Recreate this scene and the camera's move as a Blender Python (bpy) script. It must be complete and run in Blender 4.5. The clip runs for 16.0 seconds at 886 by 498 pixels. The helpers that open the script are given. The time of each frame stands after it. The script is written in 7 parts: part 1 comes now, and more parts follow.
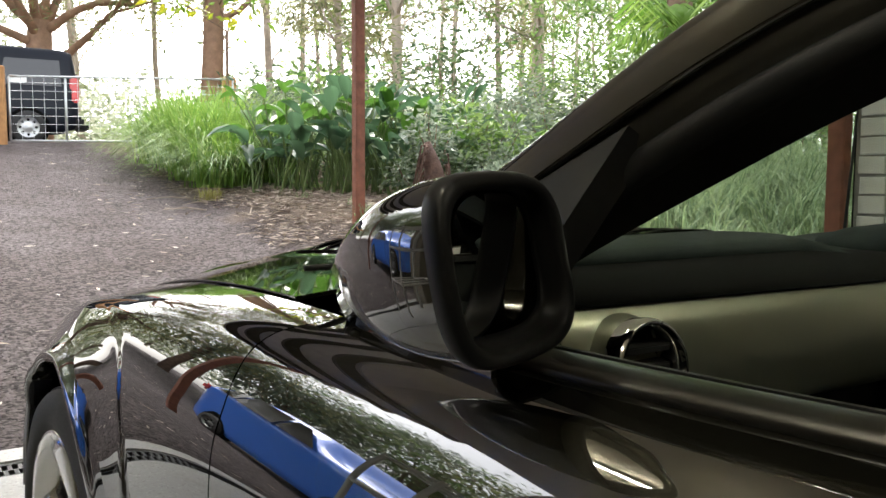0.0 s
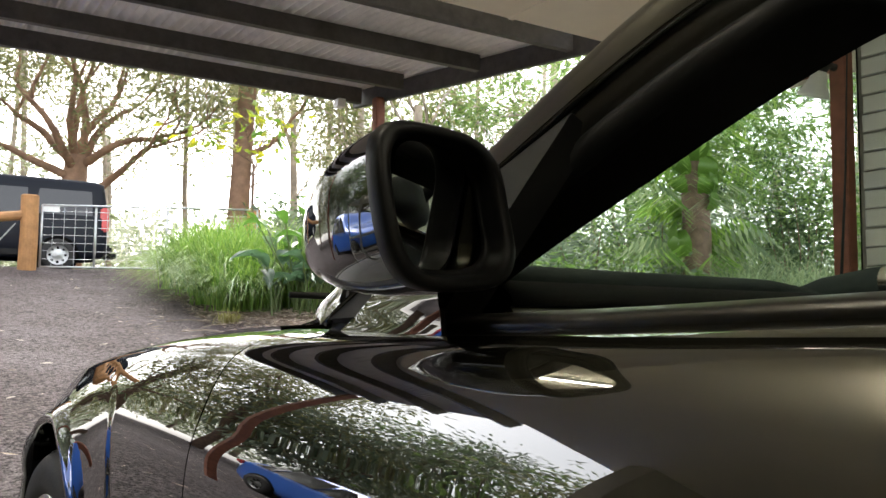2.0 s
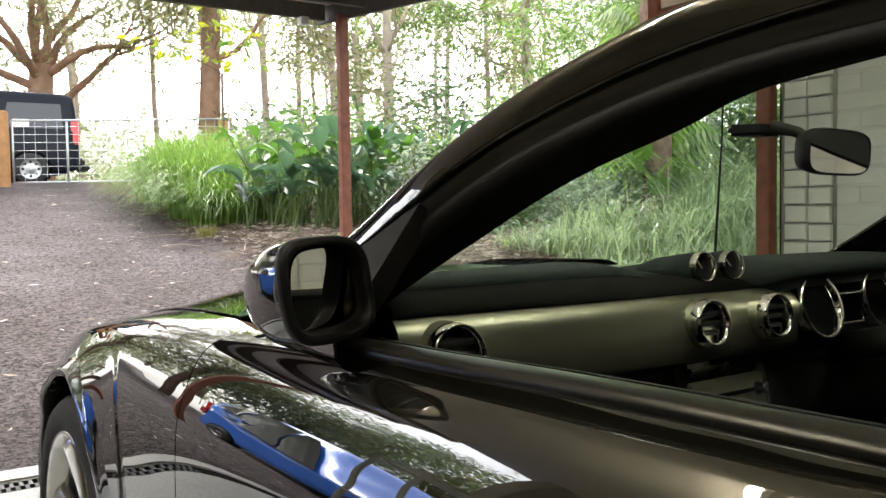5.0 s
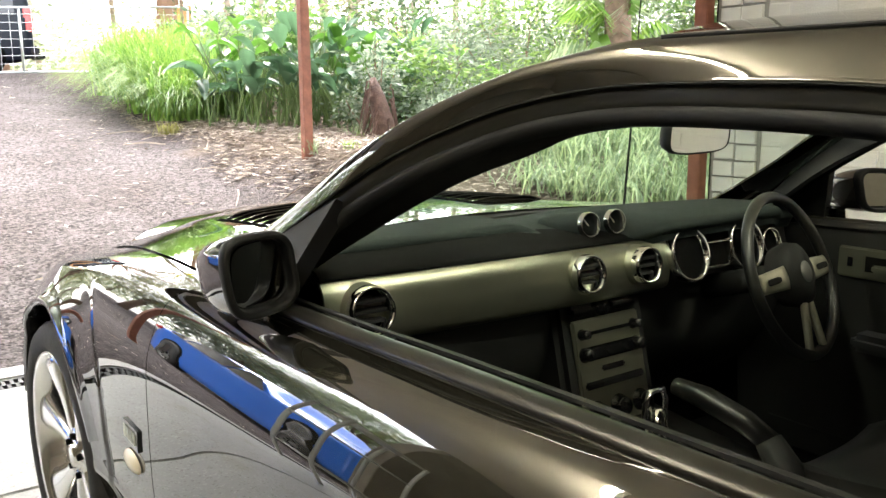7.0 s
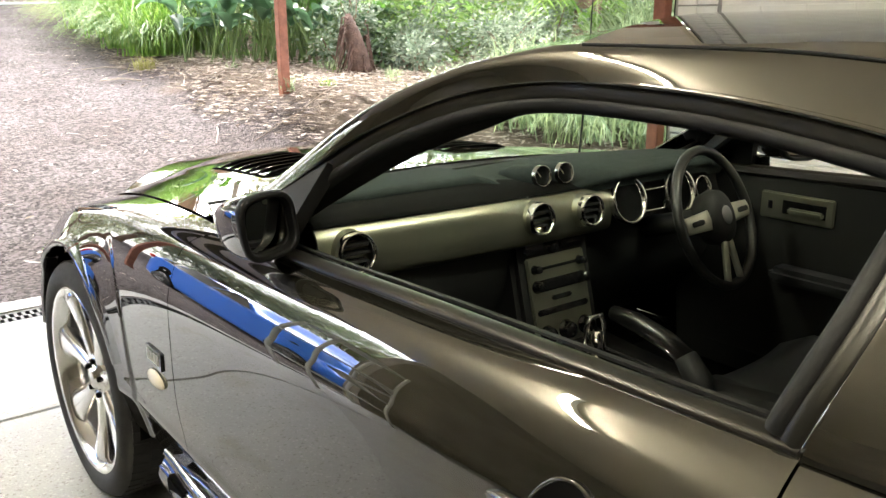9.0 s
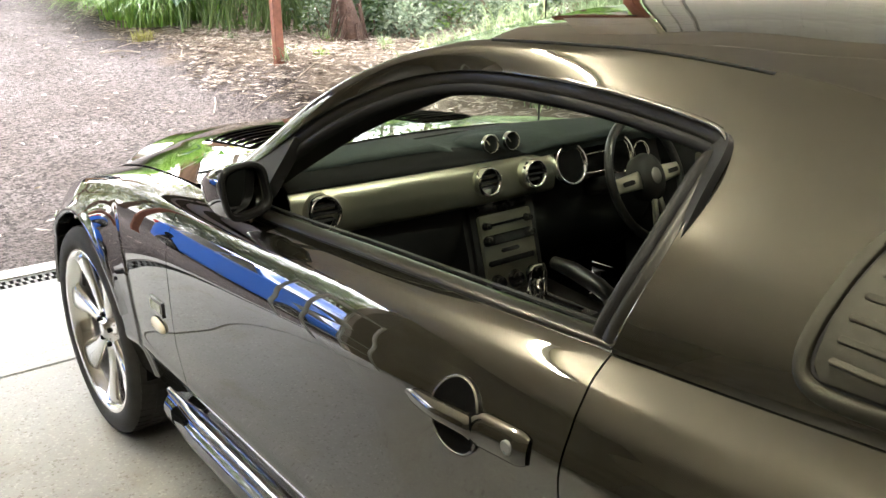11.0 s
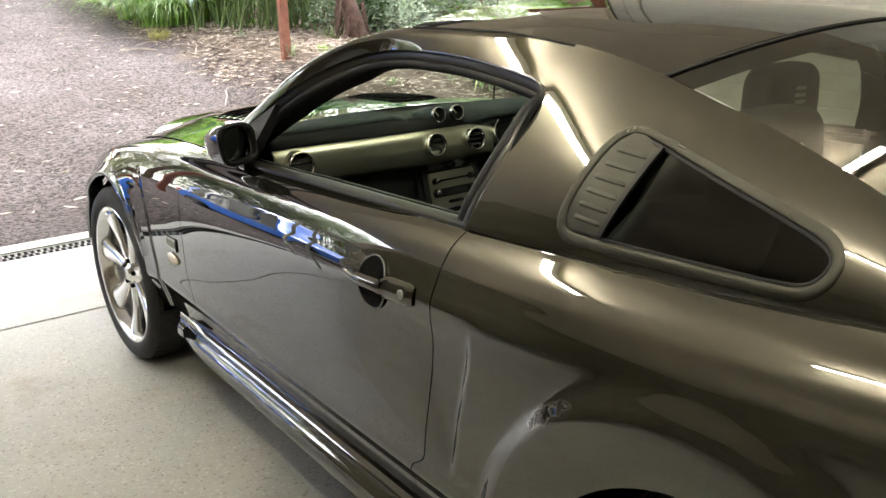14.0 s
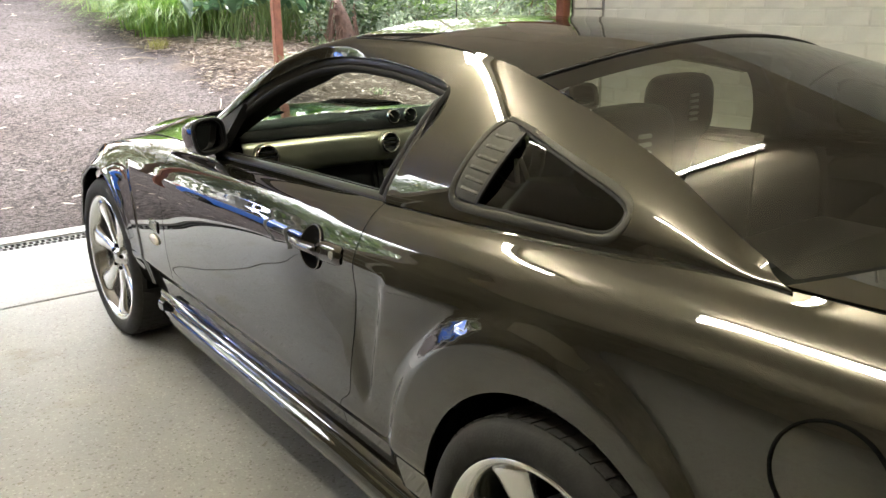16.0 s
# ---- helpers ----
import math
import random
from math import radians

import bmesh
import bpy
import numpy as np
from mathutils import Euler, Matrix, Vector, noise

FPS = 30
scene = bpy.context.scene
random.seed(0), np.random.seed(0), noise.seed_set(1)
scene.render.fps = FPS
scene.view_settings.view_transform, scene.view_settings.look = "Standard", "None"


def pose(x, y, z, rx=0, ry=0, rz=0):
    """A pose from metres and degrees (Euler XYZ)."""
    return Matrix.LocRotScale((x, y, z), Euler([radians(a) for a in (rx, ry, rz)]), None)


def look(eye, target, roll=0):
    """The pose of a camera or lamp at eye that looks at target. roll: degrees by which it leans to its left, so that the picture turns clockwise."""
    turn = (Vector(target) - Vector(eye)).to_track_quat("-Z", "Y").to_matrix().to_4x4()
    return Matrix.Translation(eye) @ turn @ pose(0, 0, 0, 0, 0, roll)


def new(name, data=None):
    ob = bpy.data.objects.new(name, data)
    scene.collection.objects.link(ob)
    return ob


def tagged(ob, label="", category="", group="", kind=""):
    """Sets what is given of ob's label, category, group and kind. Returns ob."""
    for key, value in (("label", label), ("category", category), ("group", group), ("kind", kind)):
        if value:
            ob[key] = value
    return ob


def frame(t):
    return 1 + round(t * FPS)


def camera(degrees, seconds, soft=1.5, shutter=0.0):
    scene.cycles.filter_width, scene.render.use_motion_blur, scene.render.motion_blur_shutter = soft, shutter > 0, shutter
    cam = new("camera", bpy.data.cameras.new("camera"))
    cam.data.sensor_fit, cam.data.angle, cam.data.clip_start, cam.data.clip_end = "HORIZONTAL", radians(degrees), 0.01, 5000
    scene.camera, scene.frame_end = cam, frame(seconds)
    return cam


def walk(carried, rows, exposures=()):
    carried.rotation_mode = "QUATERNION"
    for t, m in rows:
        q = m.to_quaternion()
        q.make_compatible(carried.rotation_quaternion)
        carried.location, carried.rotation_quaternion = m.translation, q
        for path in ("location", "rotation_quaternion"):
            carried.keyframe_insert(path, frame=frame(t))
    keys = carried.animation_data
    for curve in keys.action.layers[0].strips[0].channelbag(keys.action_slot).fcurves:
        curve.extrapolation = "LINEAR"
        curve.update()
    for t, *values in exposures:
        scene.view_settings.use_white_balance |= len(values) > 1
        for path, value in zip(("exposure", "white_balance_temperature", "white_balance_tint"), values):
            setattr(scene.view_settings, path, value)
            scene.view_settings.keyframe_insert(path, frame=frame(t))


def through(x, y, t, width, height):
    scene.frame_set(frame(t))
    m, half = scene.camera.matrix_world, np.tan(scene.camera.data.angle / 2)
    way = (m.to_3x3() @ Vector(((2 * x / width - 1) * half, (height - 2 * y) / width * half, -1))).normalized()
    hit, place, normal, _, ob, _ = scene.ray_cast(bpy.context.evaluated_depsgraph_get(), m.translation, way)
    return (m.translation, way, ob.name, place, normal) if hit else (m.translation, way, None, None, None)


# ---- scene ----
cam = camera(56.0, 16.0)

PATH = [
    (0, (-1.165, 1.108, 1.084), (-0.055, 2.764, 0.923), 0.3),
    (0.5, (-1.158, 1.096, 1.034), (-0.083, 2.782, 1.018), 0.1),
    (1, (-1.15, 1.084, 0.998), (-0.109, 2.79, 1.089), -0.1),
    (1.5, (-1.156, 1.055, 0.979), (-0.111, 2.755, 1.111), 0.6),
    (2, (-1.148, 1.042, 0.961), (-0.082, 2.727, 1.123), 0.7),
    (2.5, (-1.164, 1.004, 0.96), (-0.061, 2.663, 1.142), 0.5),
    (3, (-1.189, 0.928, 0.964), (-0.114, 2.602, 1.172), 0.6),
    (3.5, (-1.213, 0.864, 0.983), (-0.144, 2.54, 1.205), 0.5),
    (4, (-1.232, 0.792, 1.012), (-0.174, 2.486, 1.106), 0.3),
    (4.5, (-1.244, 0.741, 1.068), (-0.184, 2.436, 1.134), -0.2),
    (5, (-1.248, 0.689, 1.115), (-0.137, 2.35, 1.026), -0.9),
    (7.5, (-1.345, 0.377, 1.305), (-0.19, 1.955, 0.886), 0.0),
    (8, (-1.378, 0.332, 1.328), (-0.227, 1.889, 0.827), -0.2),
    (8.5, (-1.419, 0.275, 1.351), (-0.24, 1.805, 0.834), -0.2),
    (9, (-1.473, 0.201, 1.371), (-0.296, 1.732, 0.851), -0.3),
    (9.5, (-1.508, 0.125, 1.401), (-0.317, 1.64, 0.866), -0.3),
    (10, (-1.526, 0.055, 1.424), (-0.335, 1.556, 0.849), -0.9),
    (12.5, (-1.643, -0.391, 1.44), (-0.532, 1.155, 0.827), -1.3),
    (13, (-1.69, -0.497, 1.431), (-0.588, 1.056, 0.82), -1.5),
    (13.5, (-1.737, -0.604, 1.429), (-0.642, 0.954, 0.819), -1.8),
    (14, (-1.757, -0.689, 1.44), (-0.633, 0.852, 0.836), -1.7),
    (14.5, (-1.765, -0.804, 1.435), (-0.63, 0.732, 0.84), -1.3),
    (15, (-1.78, -0.932, 1.431), (-0.647, 0.612, 0.852), -1.1),
    (15.5, (-1.809, -1.036, 1.436), (-0.673, 0.507, 0.864), -0.7),
    (16, (-1.83, -1.101, 1.442), (-0.7, 0.447, 0.871), -0.8),
]
walk(cam, [(t, look(eye, target, roll)) for t, eye, target, roll in PATH], exposures=[(0, 2.62), (1.5, 2.53), (3, 2.63), (3.5, 2.65), (4.5, 2.7), (5.2, 2.95), (7.5, 3.90), (10.2, 3.92), (12.5, 3.68), (16, 3.63)])

# ---- light ----
world = bpy.data.worlds.new("World")
scene.world = world
world.use_nodes = True
wn = world.node_tree
sky = wn.nodes.new("ShaderNodeTexSky")
sky.sky_type = "NISHITA"
sky.sun_disc = False
sky.sun_elevation = radians(45)
sky.sun_rotation = radians(10)
sky.dust_density = 4.0
veil = wn.nodes.new("ShaderNodeHueSaturation")  # thin bright cloud: little colour left in the sky
veil.inputs["Saturation"].default_value = 0.22
wn.links.new(sky.outputs[0], veil.inputs["Color"])
wn.links.new(veil.outputs[0], wn.nodes["Background"].inputs[0])
wn.nodes["Background"].inputs[1].default_value = 0.15
sun = new("sun", bpy.data.lights.new("sun", "SUN"))
sun.data.energy = 0.45
sun.data.angle = radians(24)
sun.data.color = (1.0, 0.95, 0.88)
sun.matrix_world = look((3, 17, 17), (0, 0, 0))


# ---- materials ----
def mat(name, color, rough=0.5, metal=0.0, vary=0.0, scale=8.0, bump=0.0, bump_scale=60.0, coat=0.0, spec=0.5, color2=None, rvary=0.0):
    m = bpy.data.materials.new(name)
    m.use_nodes = True
    nt = m.node_tree
    b = nt.nodes["Principled BSDF"]
    b.inputs["Base Color"].default_value = (*color, 1)
    b.inputs["Roughness"].default_value = rough
    b.inputs["Metallic"].default_value = metal
    b.inputs["Coat Weight"].default_value = coat
    b.inputs["Coat Roughness"].default_value = 0.02
    b.inputs["Specular IOR Level"].default_value = spec
    tc = nt.nodes.new("ShaderNodeTexCoord")
    if vary or color2:
        n1 = nt.nodes.new("ShaderNodeTexNoise")
        n1.inputs["Scale"].default_value = scale
        n1.inputs["Detail"].default_value = 8
        n1.inputs["Roughness"].default_value = 0.65
        nt.links.new(tc.outputs["Object"], n1.inputs["Vector"])
        ramp = nt.nodes.new("ShaderNodeValToRGB")
        ramp.color_ramp.elements[0].position, ramp.color_ramp.elements[1].position = 0.32, 0.68
        c2 = color2 or tuple(c * (1 - vary) for c in color)
        ramp.color_ramp.elements[0].color = (*c2, 1)
        ramp.color_ramp.elements[1].color = (*(color if color2 else tuple(min(1, c * (1 + vary * 0.6)) for c in color)), 1)
        nt.links.new(n1.outputs[0], ramp.inputs[0])
        nt.links.new(ramp.outputs[0], b.inputs["Base Color"])
        if rvary:
            mr = nt.nodes.new("ShaderNodeMapRange")
            mr.inputs[3].default_value, mr.inputs[4].default_value = rough - rvary, rough + rvary
            nt.links.new(n1.outputs[0], mr.inputs[0])
            nt.links.new(mr.outputs[0], b.inputs["Roughness"])
    if bump:
        n2 = nt.nodes.new("ShaderNodeTexNoise")
        n2.inputs["Scale"].default_value = bump_scale
        n2.inputs["Detail"].default_value = 6
        nt.links.new(tc.outputs["Object"], n2.inputs["Vector"])
        bp = nt.nodes.new("ShaderNodeBump")
        bp.inputs["Strength"].default_value = bump
        bp.inputs["Distance"].default_value = 0.02
        nt.links.new(n2.outputs[0], bp.inputs["Height"])
        nt.links.new(bp.outputs[0], b.inputs["Normal"])
    return m


def glass_mat(name, tint, rough=0.0, strength=0.92):
    """Thin tinted pane: mostly clear, glossy at grazing angles, alike from both sides."""
    m = bpy.data.materials.new(name)
    m.use_nodes = True
    nt = m.node_tree
    nt.nodes.remove(nt.nodes["Principled BSDF"])
    tr, gl, mix, lw, pw, ma = (nt.nodes.new(n) for n in ("ShaderNodeBsdfTransparent", "ShaderNodeBsdfGlossy", "ShaderNodeMixShader", "ShaderNodeLayerWeight", "ShaderNodeMath", "ShaderNodeMath"))
    tr.inputs[0].default_value = (*tint, 1)
    gl.inputs["Roughness"].default_value = rough
    lw.inputs[0].default_value = 0.5
    pw.operation = "POWER"
    pw.inputs[1].default_value = 4.0
    ma.operation = "MULTIPLY_ADD"
    ma.inputs[1].default_value, ma.inputs[2].default_value = strength - 0.06, 0.06
    nt.links.new(lw.outputs["Facing"], pw.inputs[0])
    nt.links.new(pw.outputs[0], ma.inputs[0])
    nt.links.new(ma.outputs[0], mix.inputs[0])
    nt.links.new(tr.outputs[0], mix.inputs[1])
    nt.links.new(gl.outputs[0], mix.inputs[2])
    nt.links.new(mix.outputs[0], nt.nodes["Material Output"].inputs[0])
    return m


M_PAINT = mat("car_paint", (0.034, 0.0320, 0.0240), 0.46, 1.0, coat=1.0)
M_PAINT.node_tree.nodes["Principled BSDF"].inputs["Coat IOR"].default_value = 2.05
M_PAINT.node_tree.nodes["Principled BSDF"].inputs["Coat Roughness"].default_value = 0.008
M_PAINT.node_tree.nodes["Principled BSDF"].inputs["Specular Tint"].default_value = (0.10, 0.09, 0.07, 1)
M_BLACK = mat("black_plastic", (0.016, 0.016, 0.016), 0.55, bump=0.08, bump_scale=900, spec=0.22)
M_GLOSSBLACK = mat("gloss_black", (0.008, 0.008, 0.009), 0.12, coat=0.5)
M_VOID = mat("dark_cavity", (0.005, 0.005, 0.005), 0.95, spec=0.03)
# blacker than the dash top: the shade on the pad's front is in this colour
M_ROLL = mat("shaded_dash_vinyl", (0.009, 0.009, 0.009), 0.85, bump=0.1, bump_scale=700, spec=0.06)
M_RUBBER = mat("tyre_rubber", (0.022, 0.021, 0.020), 0.75, vary=0.3, scale=30, bump=0.15, bump_scale=200)
M_CHROME = mat("chrome", (0.78, 0.78, 0.78), 0.06, 1.0)
M_RIM = mat("polished_alloy", (0.84, 0.84, 0.84), 0.13, 0.95, bump=0.01)
M_SPOKE = mat("bright_satin_spoke", (0.66, 0.64, 0.53), 0.34, 0.75)
M_SILVER = mat("satin_silver_trim", (0.36, 0.36, 0.285), 0.36, 0.92)
M_DASHTOP = mat("dash_vinyl", (0.030, 0.038, 0.037), 0.7, spec=0.12, vary=0.15, scale=40, bump=0.25, bump_scale=700)
M_SCREEN = glass_mat("windscreen_glass", (0.88, 0.97, 0.91), strength=0.5)
M_TINT = glass_mat("tinted_glass", (0.34, 0.36, 0.29))
M_QUARTER = glass_mat("dark_quarter_glass", (0.11, 0.12, 0.095))
M_LEATHER = mat("black_leather", (0.024, 0.024, 0.027), 0.45, vary=0.2, scale=30, bump=0.12, bump_scale=260)


def concrete_mat():
    """Worn power-floated slab: broad tone changes, brown stains, grit and small pits."""
    m = mat("concrete", (0.37, 0.362, 0.335), 0.55, bump=0.10, bump_scale=110)
    nt = m.node_tree
    b = nt.nodes["Principled BSDF"]
    tc = nt.nodes.new("ShaderNodeTexCoord")

    def cloud(scale, detail, lo, hi, c0, c1):
        n, r = nt.nodes.new("ShaderNodeTexNoise"), nt.nodes.new("ShaderNodeValToRGB")
        n.inputs["Scale"].default_value, n.inputs["Detail"].default_value, n.inputs["Roughness"].default_value = scale, detail, 0.6
        r.color_ramp.elements[0].position, r.color_ramp.elements[1].position = lo, hi
        r.color_ramp.elements[0].color, r.color_ramp.elements[1].color = (*c0, 1), (*c1, 1)
        nt.links.new(tc.outputs["Object"], n.inputs["Vector"])
        nt.links.new(n.outputs[0], r.inputs[0])
        return n, r
    n1, broad = cloud(1.3, 7, 0.34, 0.68, (0.31, 0.305, 0.285), (0.40, 0.395, 0.372))
    grit, pick, tone = nt.nodes.new("ShaderNodeTexVoronoi"), nt.nodes.new("ShaderNodeSeparateColor"), nt.nodes.new("ShaderNodeValToRGB")
    grit.inputs["Scale"].default_value = 130.0
    nt.links.new(tc.outputs["Object"], grit.inputs["Vector"])
    nt.links.new(grit.outputs["Color"], pick.inputs[0])
    nt.links.new(pick.outputs[0], tone.inputs[0])
    tone.color_ramp.interpolation = "CONSTANT"
    tone.color_ramp.elements[0].color = (0.68, 0.66, 0.62, 1)
    for at, grey in ((0.05, 0.93), (0.30, 1.0), (0.62, 0.96), (0.93, 1.20)):
        tone.color_ramp.elements.new(at).color = (grey, grey, grey * 0.99, 1)
    tone.color_ramp.elements[-1].color = (1.2, 1.2, 1.17, 1)
    layers = [cloud(3.2, 9, 0.56, 0.74, (1, 1, 1), (0.80, 0.75, 0.64))[1], tone, cloud(15.0, 5, 0.67, 0.72, (1, 1, 1), (0.68, 0.63, 0.54))[1]]
    col = broad.outputs[0]
    for layer in layers:
        mx = nt.nodes.new("ShaderNodeMix")
        mx.data_type, mx.blend_type = "RGBA", "MULTIPLY"
        mx.inputs[0].default_value = 1.0
        nt.links.new(col, mx.inputs[6])
        nt.links.new(layer.outputs[0], mx.inputs[7])
        col = mx.outputs[2]
    nt.links.new(col, b.inputs["Base Color"])
    mr = nt.nodes.new("ShaderNodeMapRange")
    mr.inputs[3].default_value, mr.inputs[4].default_value = 0.30, 0.72
    nt.links.new(n1.outputs[0], mr.inputs[0])
    nt.links.new(mr.outputs[0], b.inputs["Roughness"])
    return m


M_CONC = concrete_mat()
M_BLOCK = mat("painted_block", (0.74, 0.74, 0.68), 0.75, vary=0.10, scale=3, bump=0.3, bump_scale=120)
# blotchy cream render, darkened: the dimness of the inner garage is in its colour
M_DIM = mat("dimmed_render", (0.34, 0.30, 0.24), 0.85, vary=0.35, scale=1.2, bump=0.2, bump_scale=50)
M_CEIL = mat("cream_ceiling", (0.80, 0.72, 0.58), 0.8, vary=0.08, scale=1.5)
M_TIN = mat("corrugated_steel", (0.84, 0.82, 0.77), 0.55, 0.0, vary=0.15, scale=4)
M_STEEL = mat("grey_steel_purlin", (0.10, 0.092, 0.082), 0.6, 0.2, vary=0.3, scale=12)
M_POST = mat("red_oxide_post", (0.26, 0.095, 0.055), 0.7, vary=0.3, scale=14, bump=0.1)
M_BARK = mat("bark", (0.20, 0.13, 0.09), 0.9, vary=0.5, scale=6, bump=0.6, bump_scale=30)

M_TRIM = mat("matt_grey_trim", (0.040, 0.038, 0.029), 0.40, 0.75, bump=0.15, bump_scale=1200)
M_BELT = mat("satin_belt_trim", (0.036, 0.034, 0.028), 0.32, 0.6)
M_GRIP = mat("worn_black_leather", (0.010, 0.010, 0.010), 0.34, bump=0.04, bump_scale=500)
M_BEZEL = mat("satin_black_bezel", (0.006, 0.006, 0.006), 0.4, bump=0.03, bump_scale=900, spec=0.12)
M_AMBER = mat("amber_lens", (0.80, 0.71, 0.54), 0.15, coat=0.6)
M_DISC = mat("dull_steel", (0.30, 0.30, 0.29), 0.45, 0.9)
M_DIAL = mat("dial_card", (0.010, 0.011, 0.010), 0.5, spec=0.15)
M_LINER = mat("roof_lining", (0.05, 0.05, 0.048), 0.9, bump=0.2, bump_scale=600)
M_STITCH = mat("pale_thread", (0.45, 0.47, 0.46), 0.7)
M_MIRROR = mat("mirror_silver", (0.85, 0.87, 0.86), 0.0, 1.0)

M_MORTAR = mat("painted_mortar", (0.72, 0.72, 0.66), 0.85, vary=0.12, scale=6)
M_JOINT = mat("open_joint", (0.32, 0.32, 0.29), 0.95, vary=0.3, scale=10)
M_BARKFAR = mat("pale_gum_bark", (0.40, 0.33, 0.26), 0.85, vary=0.35, scale=3)
M_BARK2 = mat("shaggy_bark", (0.11, 0.065, 0.048), 0.95, vary=0.5, scale=14, bump=0.8, bump_scale=40)
M_BARK3 = mat("smooth_red_bark", (0.32, 0.19, 0.12), 0.8, vary=0.45, scale=2.5, bump=0.4, bump_scale=12)
M_LOG = mat("treated_log", (0.46, 0.23, 0.09), 0.75, vary=0.3, scale=5, bump=0.3, bump_scale=40)
M_GALV = mat("galvanised_steel", (0.55, 0.56, 0.56), 0.4, 0.8, vary=0.15, scale=20)
M_VANPAINT = mat("black_van_paint", (0.006, 0.008, 0.014), 0.35, coat=0.12, spec=0.15)
M_BLUE = mat("blue_paint", (0.02, 0.19, 0.85), 0.3, 0.1, coat=1.0)
M_RED = mat("red_lens", (0.55, 0.02, 0.02), 0.2, coat=0.8)
M_STALK = mat("green_stalk", (0.10, 0.15, 0.04), 0.5, vary=0.3)


def leaf_mat(name, c0, c1, gloss=0.4, through=0.45):
    """Leaf: gloss, colour from leaf to leaf, and light through it."""
    m = bpy.data.materials.new(name)
    m.use_nodes = True
    nt = m.node_tree
    b, out = nt.nodes["Principled BSDF"], nt.nodes["Material Output"]
    geo, ramp, tr, mix = (nt.nodes.new(k) for k in ("ShaderNodeNewGeometry", "ShaderNodeValToRGB", "ShaderNodeBsdfTranslucent", "ShaderNodeMixShader"))
    ramp.color_ramp.elements[0].color, ramp.color_ramp.elements[1].color = (*c0, 1), (*c1, 1)
    nt.links.new(geo.outputs["Random Per Island"], ramp.inputs[0])
    nt.links.new(ramp.outputs[0], b.inputs["Base Color"])
    nt.links.new(ramp.outputs[0], tr.inputs[0])
    b.inputs["Roughness"].default_value = gloss
    mix.inputs[0].default_value = through
    nt.links.new(b.outputs[0], mix.inputs[1])
    nt.links.new(tr.outputs[0], mix.inputs[2])
    nt.links.new(mix.outputs[0], out.inputs[0])
    return m


M_LEAF = leaf_mat("bush_leaf", (0.045, 0.085, 0.035), (0.17, 0.24, 0.10))
M_LEAF2 = leaf_mat("bush_leaf_bright", (0.08, 0.16, 0.035), (0.26, 0.38, 0.10))
M_LEAF3 = leaf_mat("bush_leaf_grey", (0.10, 0.14, 0.09), (0.30, 0.35, 0.24))
M_STRAP = leaf_mat("strap_leaf", (0.09, 0.20, 0.025), (0.30, 0.45, 0.085), 0.45)
M_WEEP = leaf_mat("weeping_grass", (0.12, 0.18, 0.085), (0.36, 0.42, 0.22))
M_PADDLE = leaf_mat("paddle_leaf", (0.04, 0.09, 0.045), (0.12, 0.20, 0.10), 0.28)
M_PADDLE2 = leaf_mat("paddle_leaf_bright", (0.06, 0.15, 0.02), (0.13, 0.25, 0.04), 0.3)
M_GUM = leaf_mat("gum_leaf", (0.13, 0.15, 0.06), (0.34, 0.33, 0.15))
# far leaves are paler: the haze of distance is put into their colour
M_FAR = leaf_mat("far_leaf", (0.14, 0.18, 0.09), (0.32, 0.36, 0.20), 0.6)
M_HAZE = leaf_mat("haze_tinted_leaf", (0.26, 0.29, 0.19), (0.50, 0.52, 0.38), 0.7)
M_YELLOW = leaf_mat("yellow_leaf", (0.12, 0.24, 0.03), (0.45, 0.42, 0.03))
M_DRY = leaf_mat("dry_grass", (0.22, 0.22, 0.05), (0.34, 0.30, 0.12))
M_LITTER = leaf_mat("litter", (0.15, 0.11, 0.082), (0.44, 0.36, 0.285), 0.8, 0.1)
M_LITTER2 = leaf_mat("pale_litter", (0.42, 0.33, 0.25), (0.68, 0.61, 0.52), 0.7, 0.1)


